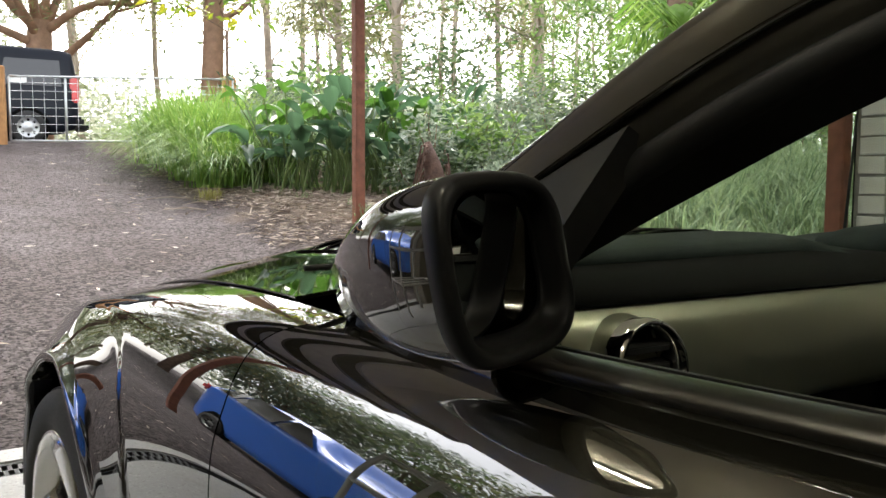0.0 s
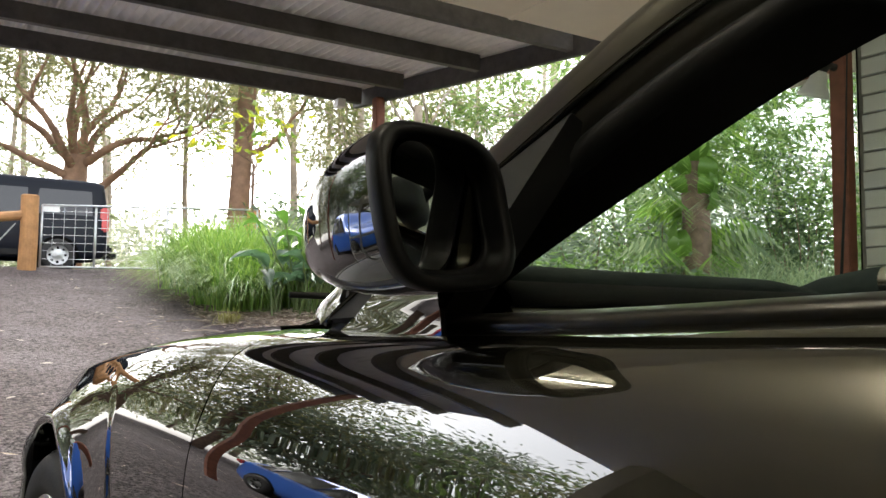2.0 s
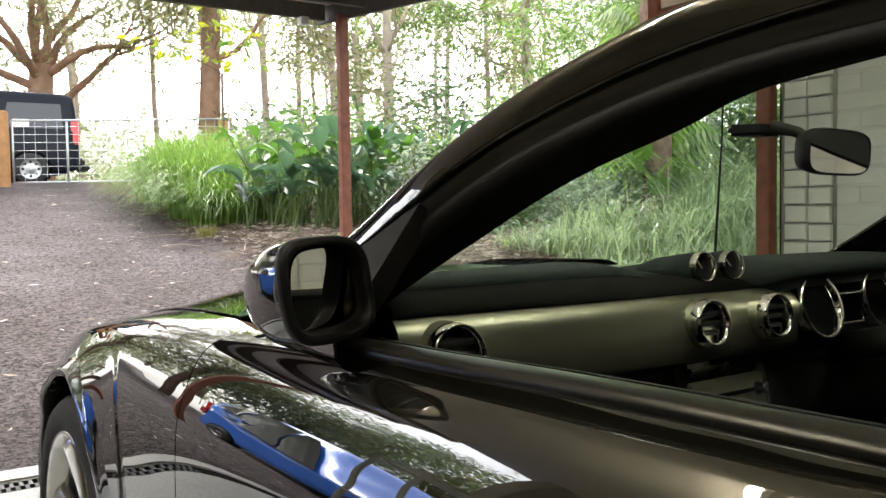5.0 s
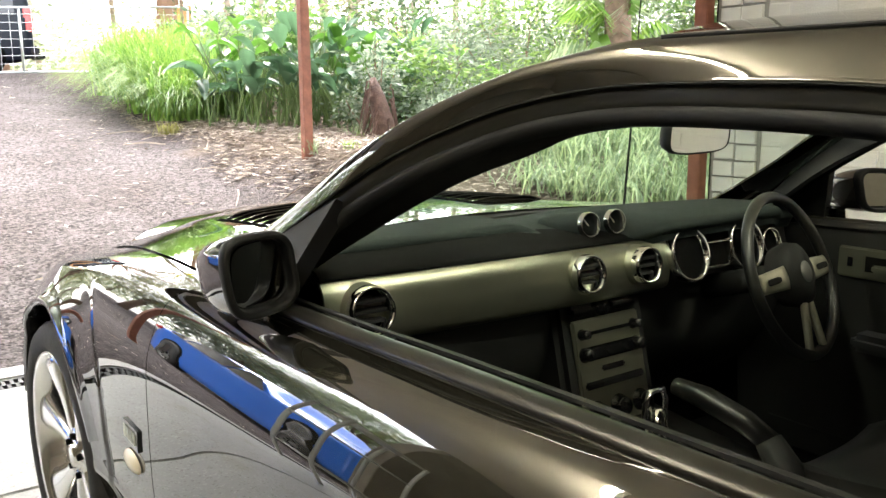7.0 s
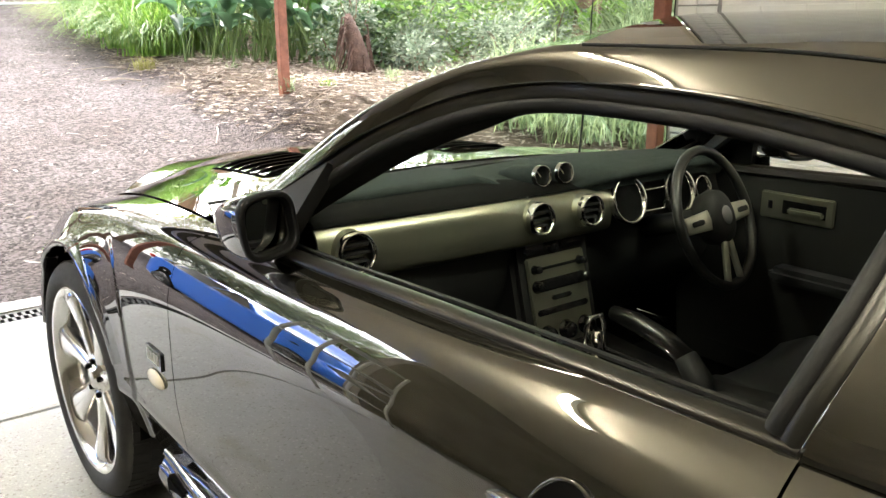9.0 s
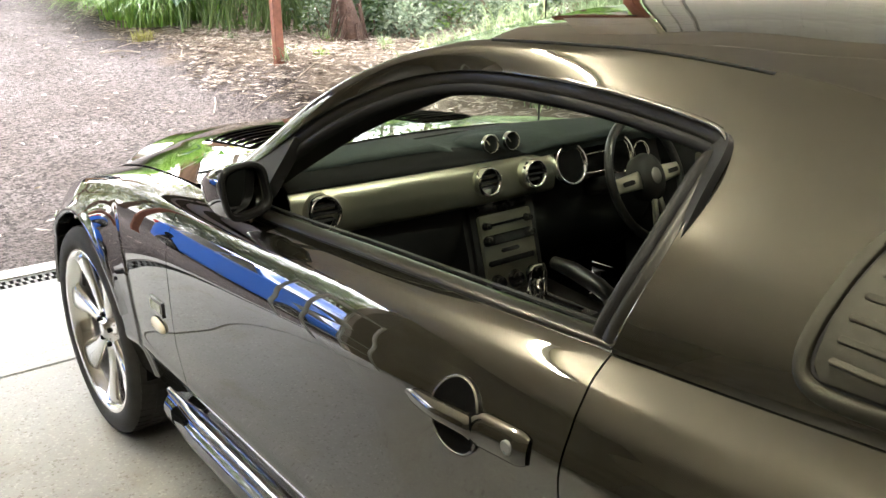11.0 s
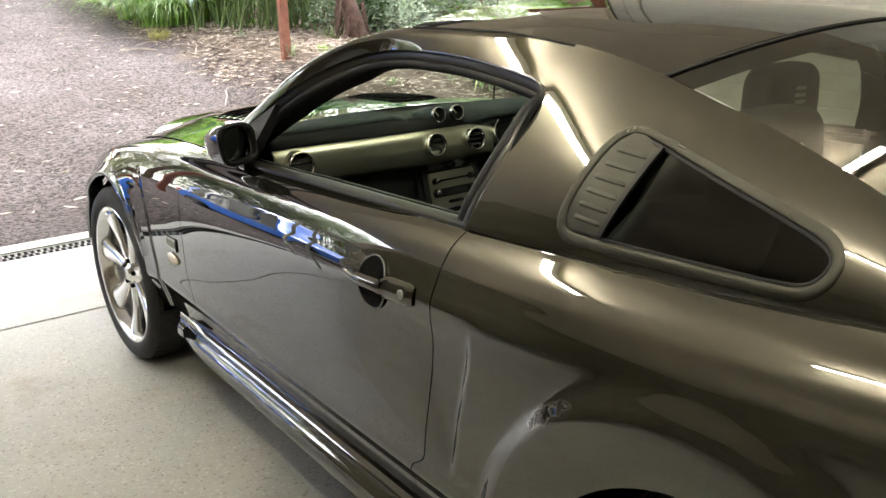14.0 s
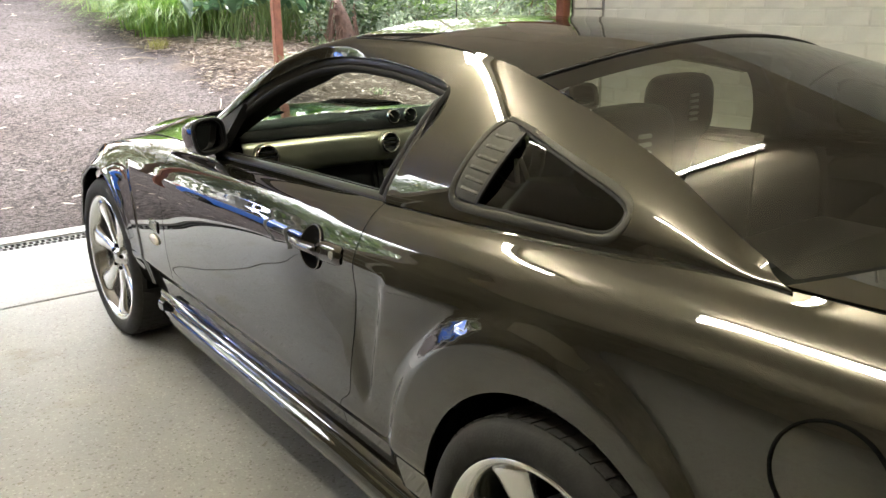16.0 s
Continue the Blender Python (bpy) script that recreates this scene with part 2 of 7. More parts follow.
def ground_mat():
    """Gravel with coarse and fine stones; brown soil where the bank begins."""
    m = mat("gravel", (0.30, 0.26, 0.24), 0.96)
    nt = m.node_tree
    b = nt.nodes["Principled BSDF"]
    b.inputs["Specular IOR Level"].default_value = 0.15
    tc = nt.nodes.new("ShaderNodeTexCoord")
    cells = [nt.nodes.new("ShaderNodeTexVoronoi") for _ in range(2)]
    for c, s in zip(cells, (52.0, 160.0)):
        c.inputs["Scale"].default_value = s
        nt.links.new(tc.outputs["Object"], c.inputs["Vector"])
    big = nt.nodes.new("ShaderNodeTexNoise")
    big.inputs["Scale"].default_value, big.inputs["Detail"].default_value = 1.1, 6
    nt.links.new(tc.outputs["Object"], big.inputs["Vector"])
    stone = nt.nodes.new("ShaderNodeValToRGB")
    stone.color_ramp.elements[0].color, stone.color_ramp.elements[1].color = (0.027, 0.022, 0.022, 1), (0.176, 0.151, 0.148, 1)
    sep = nt.nodes.new("ShaderNodeSeparateColor")
    nt.links.new(cells[0].outputs["Color"], sep.inputs[0])
    nt.links.new(sep.outputs[0], stone.inputs[0])
    tone = nt.nodes.new("ShaderNodeValToRGB")
    tone.color_ramp.elements[0].position, tone.color_ramp.elements[1].position = 0.35, 0.65
    tone.color_ramp.elements[0].color, tone.color_ramp.elements[1].color = (0.72, 0.68, 0.66, 1), (1, 1, 1, 1)
    nt.links.new(big.outputs[0], tone.inputs[0])
    mul = nt.nodes.new("ShaderNodeMix")
    mul.data_type, mul.blend_type = "RGBA", "MULTIPLY"
    mul.inputs[0].default_value = 1.0
    nt.links.new(stone.outputs[0], mul.inputs[6])
    nt.links.new(tone.outputs[0], mul.inputs[7])
    xyz = nt.nodes.new("ShaderNodeSeparateXYZ")
    nt.links.new(tc.outputs["Object"], xyz.inputs[0])
    soft = nt.nodes.new("ShaderNodeMath")
    soft.operation = "MULTIPLY_ADD"
    soft.inputs[1].default_value = 1.6
    nt.links.new(big.outputs[0], soft.inputs[0])
    nt.links.new(xyz.outputs["X"], soft.inputs[2])
    rng_ = nt.nodes.new("ShaderNodeMapRange")
    rng_.inputs[1].default_value, rng_.inputs[2].default_value = 2.65, 3.1
    nt.links.new(soft.outputs[0], rng_.inputs[0])
    mix = nt.nodes.new("ShaderNodeMix")
    mix.data_type = "RGBA"
    mix.inputs[7].default_value = (0.13, 0.10, 0.075, 1)
    nt.links.new(rng_.outputs[0], mix.inputs[0])
    nt.links.new(mul.outputs[2], mix.inputs[6])
    nt.links.new(mix.outputs[2], b.inputs["Base Color"])
    bp = nt.nodes.new("ShaderNodeBump")
    bp.inputs["Strength"].default_value, bp.inputs["Distance"].default_value = 1.0, 0.012
    bp.invert = True
    nt.links.new(cells[0].outputs["Distance"], bp.inputs["Height"])
    bp2 = nt.nodes.new("ShaderNodeBump")
    bp2.inputs["Strength"].default_value, bp2.inputs["Distance"].default_value = 0.8, 0.005
    nt.links.new(cells[1].outputs["Distance"], bp2.inputs["Height"])
    nt.links.new(bp.outputs[0], bp2.inputs["Normal"])
    nt.links.new(bp2.outputs[0], b.inputs["Normal"])
    return m


M_GRAVEL = ground_mat()
M_WHITE = mat("white_enamel", (0.80, 0.80, 0.77), 0.4)
M_TUBE = bpy.data.materials.new("lit_tube")
M_TUBE.use_nodes = True
M_TUBE.node_tree.nodes["Principled BSDF"].inputs["Emission Color"].default_value = (1.0, 0.95, 0.78, 1)
M_TUBE.node_tree.nodes["Principled BSDF"].inputs["Emission Strength"].default_value = 16.0

# ---- mesh helpers ----
def part(name, bm, material, parent=None, label="", smooth=False):
    me = bpy.data.meshes.new(name)
    if smooth:
        for f in bm.faces:
            f.smooth = True
    bm.to_mesh(me)
    bm.free()
    me.materials.append(material)
    ob = new(name, me)
    if parent:
        ob.parent = parent
    if label:
        ob["label"] = label
    return ob


def root(name, label, category, m=None, group="", kind=""):
    e = new(name)
    e.empty_display_size = 0.1
    if m:
        e.matrix_world = m
    return tagged(e, label, category, group, kind)


def box(bm, x0, x1, y0, y1, z0, z1, bevel=0.0, m=None):
    r = bmesh.ops.create_cube(bm, size=1.0)
    vs = r["verts"]
    for v in vs:
        v.co = Vector((x0 + (v.co.x + 0.5) * (x1 - x0), y0 + (v.co.y + 0.5) * (y1 - y0), z0 + (v.co.z + 0.5) * (z1 - z0)))
        if m:
            v.co = m @ v.co
    if bevel:
        es = {e for v in vs for e in v.link_edges}
        bmesh.ops.bevel(bm, geom=list(es), offset=bevel, segments=2, affect="EDGES", clamp_overlap=True)
    return vs


def boxed(name, dims, material, parent=None, bevel=0.004, label="", m=None):
    bm = bmesh.new()
    box(bm, *dims, bevel=bevel, m=m)
    return part(name, bm, material, parent, label)


def grid(bm, fn, nu, nv, flip=False, us=None, vs=None):
    """A sheet of quads through fn(u, v), both from 0 to 1."""
    us = us or [i / nu for i in range(nu + 1)]
    vs = vs or [j / nv for j in range(nv + 1)]
    rows = [[bm.verts.new(fn(u, v)) for v in vs] for u in us]
    for a, b in zip(rows, rows[1:]):
        for i in range(len(vs) - 1):
            q = (a[i], b[i], b[i + 1], a[i + 1])
            try:
                bm.faces.new(q[::-1] if flip else q)
            except ValueError:
                pass
    return rows


def face_out(bm, centre):
    """Turns all faces of one sheet so that they look away from centre on the whole."""
    bm.normal_update()
    c = Vector(centre)
    if sum(f.normal.dot(f.calc_center_median() - c) * f.calc_area() for f in bm.faces) < 0:
        bmesh.ops.reverse_faces(bm, faces=bm.faces[:])


def sheet(name, fn, nu, nv, material, parent=None, thick=0.0, flip=False, label="", us=None, vs=None, out=None):
    bm = bmesh.new()
    grid(bm, fn, nu, nv, flip, us, vs)
    bmesh.ops.remove_doubles(bm, verts=bm.verts, dist=1e-5)
    if out is not None:
        face_out(bm, out)
    ob = part(name, bm, material, parent, label, smooth=True)
    if thick:
        s = ob.modifiers.new("thick", "SOLIDIFY")
        s.thickness, s.offset = thick, -1
        e = ob.modifiers.new("crisp", "EDGE_SPLIT")
        e.split_angle = radians(75)
    return ob


def tube(bm, pts, radii, n=8, cap=True):
    """A tapered pipe along points."""
    pts = [Vector(p) for p in pts]
    if not hasattr(radii, "__len__"):
        radii = [radii] * len(pts)
    rings = []
    ref = Vector((0.31, 0.17, 0.93))
    for i, p in enumerate(pts):
        d = (pts[min(i + 1, len(pts) - 1)] - pts[max(i - 1, 0)]).normalized()
        a = d.cross(ref)
        a = (a if a.length > 0.05 else d.cross(Vector((1, 0, 0)))).normalized()
        b = d.cross(a)
        rings.append([bm.verts.new(p + radii[i] * (math.cos(2 * math.pi * k / n) * a + math.sin(2 * math.pi * k / n) * b)) for k in range(n)])
    for r0, r1 in zip(rings, rings[1:]):
        for k in range(n):
            bm.faces.new((r0[k], r0[(k + 1) % n], r1[(k + 1) % n], r1[k]))
    if cap:
        bm.faces.new(rings[0][::-1])
        bm.faces.new(rings[-1])


def lathe(bm, prof, n=48, axis=(1, 0, 0), centre=(0, 0, 0), closed=False):
    """Turns (radius, along) pairs about an axis through centre."""
    ax = Vector(axis).normalized()
    a = ax.orthogonal().normalized()
    b = ax.cross(a)
    c = Vector(centre)
    rings = [[bm.verts.new(c + ax * h + r * (math.cos(2 * math.pi * k / n) * a + math.sin(2 * math.pi * k / n) * b)) for k in range(n)] for r, h in prof]
    pairs = list(zip(rings, rings[1:])) + ([(rings[-1], rings[0])] if closed else [])
    for r0, r1 in pairs:
        for k in range(n):
            bm.faces.new((r0[k], r0[(k + 1) % n], r1[(k + 1) % n], r1[k]))
    return rings


def lerp(a, b, t):
    return a + (b - a) * t


def sm(t):
    t = max(0.0, min(1.0, t))
    return t * t * (3 - 2 * t)


def table(x, pairs):
    """Smooth (monotone cubic) value at x through (x, value) pairs, in rising order."""
    xs, ys = [p[0] for p in pairs], [p[1] for p in pairs]
    if x <= xs[0]:
        return ys[0]
    if x >= xs[-1]:
        return ys[-1]
    d = [(ys[i + 1] - ys[i]) / (xs[i + 1] - xs[i]) for i in range(len(xs) - 1)]
    k = [d[0]] + [0.0 if d[i - 1] * d[i] <= 0 else 2 * d[i - 1] * d[i] / (d[i - 1] + d[i]) for i in range(1, len(d))] + [d[-1]]
    i = max(j for j in range(len(d)) if xs[j] <= x)
    h = xs[i + 1] - xs[i]
    t = (x - xs[i]) / h
    return ys[i] * (1 + 2 * t) * (1 - t) ** 2 + k[i] * h * t * (1 - t) ** 2 + ys[i + 1] * t * t * (3 - 2 * t) + k[i + 1] * h * t * t * (t - 1)


# ---- ground and buildings ----
def ground_z(x, y):
    """Level slab in the garage, then a drive that climbs, with a bank on its far side."""
    steep = 0.142 - 0.086 * sm((-1.5 - x) / 2.0)
    rise = (steep * min(max(0.0, y - 5.2), 12.3) + 0.03 * max(0.0, y - 17.5)) * sm((y - 4.8) / 2.0)
    crest = max(0.08, 0.66 - 0.086 * max(0.0, y - 5.2))
    bank = crest * sm((x - 1.5) / 1.25) * sm((y - 4.9) / 2.5)
    far = -0.5 * sm((y - 24) / 20)
    return rise + bank + far


bm = bmesh.new()
ys_ = [4.72 + i * 0.14 for i in range(160)] + [27.5, 28.5, 30, 32, 36, 42, 60, 120, 400]
xs_ = [-400, -120, -50, -30, -20] + [-14 + i * 0.25 for i in range(144)] + [23, 26, 32, 40, 60, 120, 400]


def ground_pt(u, v):
    x, y = xs_[round(u * (len(xs_) - 1))], ys_[round(v * (len(ys_) - 1))]
    lump = 0.018 * noise.noise((x * 0.9, y * 0.9, 0)) + 0.012 * noise.noise((x * 3, y * 3, 4))
    return (x, y, ground_z(x, min(y, 60)) + lump * sm((y - 4.72) / 0.6))


grid(bm, ground_pt, len(xs_) - 1, len(ys_) - 1)
ground = part("ground", bm, M_GRAVEL, None, smooth=True)
tagged(ground, "grey-brown gravel drive climbing away, leaf litter at its edge", "ground", kind="structure")

for nm, y0, y1 in (("floor", -5.0, 3.335), ("apron", 3.347, 4.47)):
    f = boxed(nm, (-7.0, 2.6, y0, y1, -0.15, 0.0), M_CONC, bevel=0.004)
    tagged(f, "pale worn concrete garage slab", "floor", kind="structure")
kerb = boxed("drain_kerb", (-14.0, 8.0, 4.63, 4.80, -0.3, 0.004), M_CONC, bevel=0.008)
tagged(kerb, "pale concrete edge behind the drain", "kerb", kind="structure")
bed = boxed("drain_channel", (-7.0, 2.6, 4.47, 4.63, -0.15, -0.09), M_VOID, bevel=0.0)
tagged(bed, "dark channel under the drain grating", "drain", kind="structure")
grate = root("drain_grate", "black slotted channel drain grating set in the slab", "drain grate", pose(0, 4.55, -0.004))
for dy in (-0.068, 0.068):
    boxed("grate_rail", (-3.0, 2.6, dy - 0.010, dy + 0.010, -0.03, 0.0), M_BLACK, grate, bevel=0.002)
boxed("grate_spine", (-3.0, 2.6, -0.006, 0.006, -0.03, -0.001), M_BLACK, grate, bevel=0.001)
bar_a = boxed("grate_bar", (-0.008, 0.008, -0.060, -0.004, -0.03, -0.001), M_BLACK, grate, bevel=0.0)
bar_b = boxed("grate_bar", (-0.008, 0.008, 0.004, 0.060, -0.03, -0.001), M_BLACK, grate, bevel=0.0)
for b, off in ((bar_a, 0.0), (bar_b, 0.018)):
    b.location.x = -1.8 + off
    for i in range(1, 62):
        o = new("grate_bar", b.data)
        o.parent = grate
        o.location.x = -1.8 + off + 0.036 * i

# block walls: mortar body, blocks added near the end of the file
w = boxed("wall_east", (2.45, 2.66, -5.0, 3.20, 0, 2.75), M_MORTAR, bevel=0.0)
tagged(w, "white painted brick garage wall", "wall", kind="structure")
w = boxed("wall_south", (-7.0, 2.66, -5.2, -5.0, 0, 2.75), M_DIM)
tagged(w, "cream rendered rear wall, colour darkened for the dim interior", "wall", kind="structure")
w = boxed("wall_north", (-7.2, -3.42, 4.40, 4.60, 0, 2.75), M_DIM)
tagged(w, "cream rendered front wall beside the opening, colour darkened for the dim interior", "wall", kind="structure")
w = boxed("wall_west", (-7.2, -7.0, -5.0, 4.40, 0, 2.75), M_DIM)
tagged(w, "cream rendered side wall, colour darkened for the dim interior", "wall", kind="structure")
c = boxed("ceiling", (-7.2, 3.60, -5.2, 4.98, 2.76, 2.86), M_CEIL)
tagged(c, "cream sheet ceiling", "ceiling", kind="structure")
for x in (-0.6, 1.8):
    tr = boxed("ceiling_batten", (x - 0.02, x + 0.02, -5.0, 4.975, 2.750, 2.762), M_CEIL, bevel=0.003)
    tagged(tr, "cream cover strip over a ceiling sheet joint", "trim", kind="structure")

roof = sheet("carport_roof", lambda u, v: (-3.05 + u * 5.80, 4.75 + v * 3.5, 2.98 + 0.182 * v + 0.020 * math.sin(u * 5.80 / 0.076 * 2 * math.pi)), 760, 2, M_TIN, thick=0.002)
tagged(roof, "grey corrugated steel carport roofing", "roof", kind="structure")


def purlin(y, x1, low):
    """A folded C section."""
    bm = bmesh.new()
    prof = [(-0.030, 0.072), (0.030, 0.072), (0.030, 0.064), (-0.024, 0.064), (-0.024, low + 0.008), (0.030, low + 0.008), (0.030, low), (-0.030, low)]
    h = 2.712 + 0.21 + 0.052 * (y - 5.5)
    a = [bm.verts.new((-3.05, y + p, h + q)) for p, q in prof]
    b = [bm.verts.new((x1, y + p, h + q)) for p, q in prof]
    for i in range(8):
        bm.faces.new((a[i], a[(i + 1) % 8], b[(i + 1) % 8], b[i]))
    bm.faces.new(a[::-1])
    bm.faces.new(b)
    p = part("purlin", bm, M_STEEL)
    return tagged(p, "dark grey folded steel carport purlin", "beam", group="carport purlins", kind="structure")


for y, x1, low in ((5.50, 2.76, -0.056), (6.40, 2.55, -0.056), (7.36, 2.40, -0.060), (8.10, 2.36, -0.076)):
    purlin(y, x1, low)
side = boxed("side_beam", (0.0, 0.05, 0.0, 3.2, -0.09, 0.07), M_STEEL, bevel=0.004, m=Matrix.Translation((2.78, 5.1, 2.90)) @ Matrix.Rotation(radians(7.5), 4, "Z") @ Matrix.Rotation(radians(3.0), 4, "X"))
tagged(side, "dark grey steel edge beam of the carport", "beam", kind="structure")
blk = boxed("packing_block", (2.09, 2.17, 8.02, 8.12, 2.91, 2.985), M_WHITE, bevel=0.003)
tagged(blk, "small pale block under the carport beam", "bracket", kind="structure")
post = boxed("carport_post", (2.355, 2.445, 7.755, 7.845, ground_z(2.4, 7.8) - 0.15, 2.98), M_POST, bevel=0.006)
tagged(post, "red-brown painted steel carport post", "post", kind="structure")
post = boxed("carport_post", (-2.945, -2.855, 7.555, 7.645, ground_z(-2.9, 7.6) - 0.15, 2.98), M_POST, bevel=0.006)
tagged(post, "red-brown painted steel carport post beside the drive", "post", kind="structure")
post = boxed("opening_post", (2.365, 2.428, 3.200, 3.280, 0, 2.22), M_POST, bevel=0.005)
tagged(post, "red-brown painted timber post at the garage opening", "post", kind="structure")
post = boxed("head_stud", (2.365, 2.428, 3.905, 3.985, 2.13, 2.30), M_POST, bevel=0.005)
tagged(post, "red-brown painted stud above the head beam", "post", kind="structure")
head = boxed("opening_head", (2.362, 2.44, 3.282, 3.90, 2.125, 2.22), M_POST, bevel=0.005)
tagged(head, "red-brown painted timber head beam", "beam", kind="structure")
infill = boxed("wall_infill", (2.38, 2.43, 3.205, 3.90, 2.225, 2.755), M_CEIL, bevel=0.003)
tagged(infill, "cream sheet above the side opening", "wall", kind="structure")
soff = boxed("side_soffit", (2.67, 3.10, 1.5, 4.2, 2.31, 2.34), M_CEIL, bevel=0.003)
tagged(soff, "cream soffit over the side opening", "soffit", kind="structure")


def batten(x, y, length, turn):
    """A fluorescent batten under the ceiling: steel channel, holders and a lit tube."""
    b = root("fluorescent_batten", "white fluorescent ceiling batten with one lit tube", "light fitting", pose(x, y, 2.75, 0, 0, turn), group="ceiling battens")
    h = length / 2
    boxed("channel", (-0.03, 0.03, -h, h, -0.045, 0), M_WHITE, b, bevel=0.004)
    for e in (-1, 1):
        boxed("tube_holder", (-0.012, 0.012, e * h - 0.012, e * h + 0.012, -0.085, -0.045), M_WHITE, b, bevel=0.003)
    bm = bmesh.new()
    tube(bm, [(0, -h + 0.01, -0.068), (0, h - 0.01, -0.068)], 0.014, 12)
    part("tube", bm, M_TUBE, b, "lit white tube", smooth=True)


batten(-1.25, 2.16, 1.25, 90)
batten(-2.00, 0.40, 1.25, 0)
batten(0.32, 0.33, 1.25, 90)


# ---- the coupe ----
car = root("coupe", "dark grey-brown metallic sports coupe parked in the garage, window down", "car")
YF, YR = 2.67, -0.15
NF = 3.14  # where the fender meets the nose
MID = (0, 1.0, 0.55)


def hw(y):
    return table(y, [(-1.12, 0.80), (-0.9, 0.865), (-0.4, 0.905), (0.6, 0.912), (1.9, 0.912), (2.6, 0.914), (2.75, 0.913), (2.88, 0.905), (3.0, 0.886), (3.14, 0.842), (3.25, 0.78), (3.4, 0.64), (3.5, 0.54), (3.6, 0.4)])


def zb(y):
    return table(y, [(-1.12, 1.035), (-0.46, 1.040), (0.0, 1.010), (0.57, 0.982), (1.2, 0.965), (1.45, 0.955), (1.65, 0.950), (1.95, 0.945), (2.15, 0.938), (2.45, 0.918), (2.75, 0.880), (2.95, 0.833), (3.15, 0.755), (3.3, 0.68), (3.6, 0.5)])


def inset(y):
    return table(y, [(-1.1, 0.14), (0.0, 0.125), (1.6, 0.12), (2.2, 0.155), (2.8, 0.19), (3.5, 0.16)])


def section(y):
    h, b, i = hw(y), zb(y), inset(y)
    k = sm((y - 0.35) / 0.75)  # round shoulder at the tail, tighter and higher along the door and fender
    return [(h - 0.06, 0.18), (h - 0.040, 0.32), (h - 0.016, 0.425), (h - 0.0022, 0.463), (h - 0.0028, 0.497), (h, 0.58), (h - 0.002, 0.70), *[(h - lerp(p, q, k), b - lerp(c, d, k)) for p, q, c, d in ((0.013, 0.0065, 0.14, 0.14), (0.039, 0.022, 0.075, 0.085), (0.057, 0.040, 0.049, 0.045), (0.0775, 0.057, 0.028, 0.023), (0.1036, lerp(0.057, i, 0.36), 0.011, 0.009))], (h - i, b)]


KNOTS = [0.0, 0.1, 0.2, 0.3, 0.4, 0.5, 0.6, 0.7, 0.8, 0.86, 0.92, 0.96, 1.0]


def flare(y, z):
    edge = table(z, [(0.4, 2.185), (0.5, 2.196), (0.65, 2.225), (0.74, 2.255), (0.80, 2.285), (0.855, 2.37), (0.88, 2.55), (0.89, 2.75)])
    out = (0.006 * sm((y - edge) / 0.022) + 0.040 * sm((y - edge) / 0.40)) * (1 - 0.9 * sm((z - 0.64) / 0.25)) * (1 - sm((y - 2.92) / 0.24))
    r = math.hypot(y - YR - 0.05, z - 0.40)
    return max(out, 0.020 * sm((0.50 - r) / 0.055))


def scoop(y, z):
    """The hollow pressed into the body side behind the door."""
    k = sm((0.86 - z) / 0.10) * sm((z - 0.495) / lerp(0.06, 0.30, sm((y - 0.46) / 0.12)))
    back = table(z, [(0.5, 0.47), (0.58, 0.45), (0.84, 0.40)])
    return -0.015 * k * sm((y - back) / 0.022) * sm((0.95 - y) / 0.42)


def side_pt(y, s, sx=-1):
    """The body side's point at a station y, s from 0 at the sill to 1 at the belt."""
    p = section(y)
    n = len(p) - 1
    s = min(max(s, 0), 1)
    i = max(k for k in range(n) if KNOTS[k] <= s)
    t = (s - KNOTS[i]) / (KNOTS[i + 1] - KNOTS[i])
    q = [p[max(i - 1, 0)], p[i], p[i + 1], p[min(i + 2, n)]]
    x, z = (0.5 * (2 * q[1][k] + (q[2][k] - q[0][k]) * t + (2 * q[0][k] - 5 * q[1][k] + 4 * q[2][k] - q[3][k]) * t * t + (3 * q[1][k] - q[0][k] - 3 * q[2][k] + q[3][k]) * t ** 3) for k in (0, 1))
    return Vector((sx * (x + flare(y, z) + scoop(y, z)), y, z))


def s_at(y, z):
    lo, hi = 0.0, 1.0
    for _ in range(22):
        m = (lo + hi) / 2
        if side_pt(y, m).z < z:
            lo = m
        else:
            hi = m
    return lo


R_ARCH, ARCH_Z = 0.372, 0.395


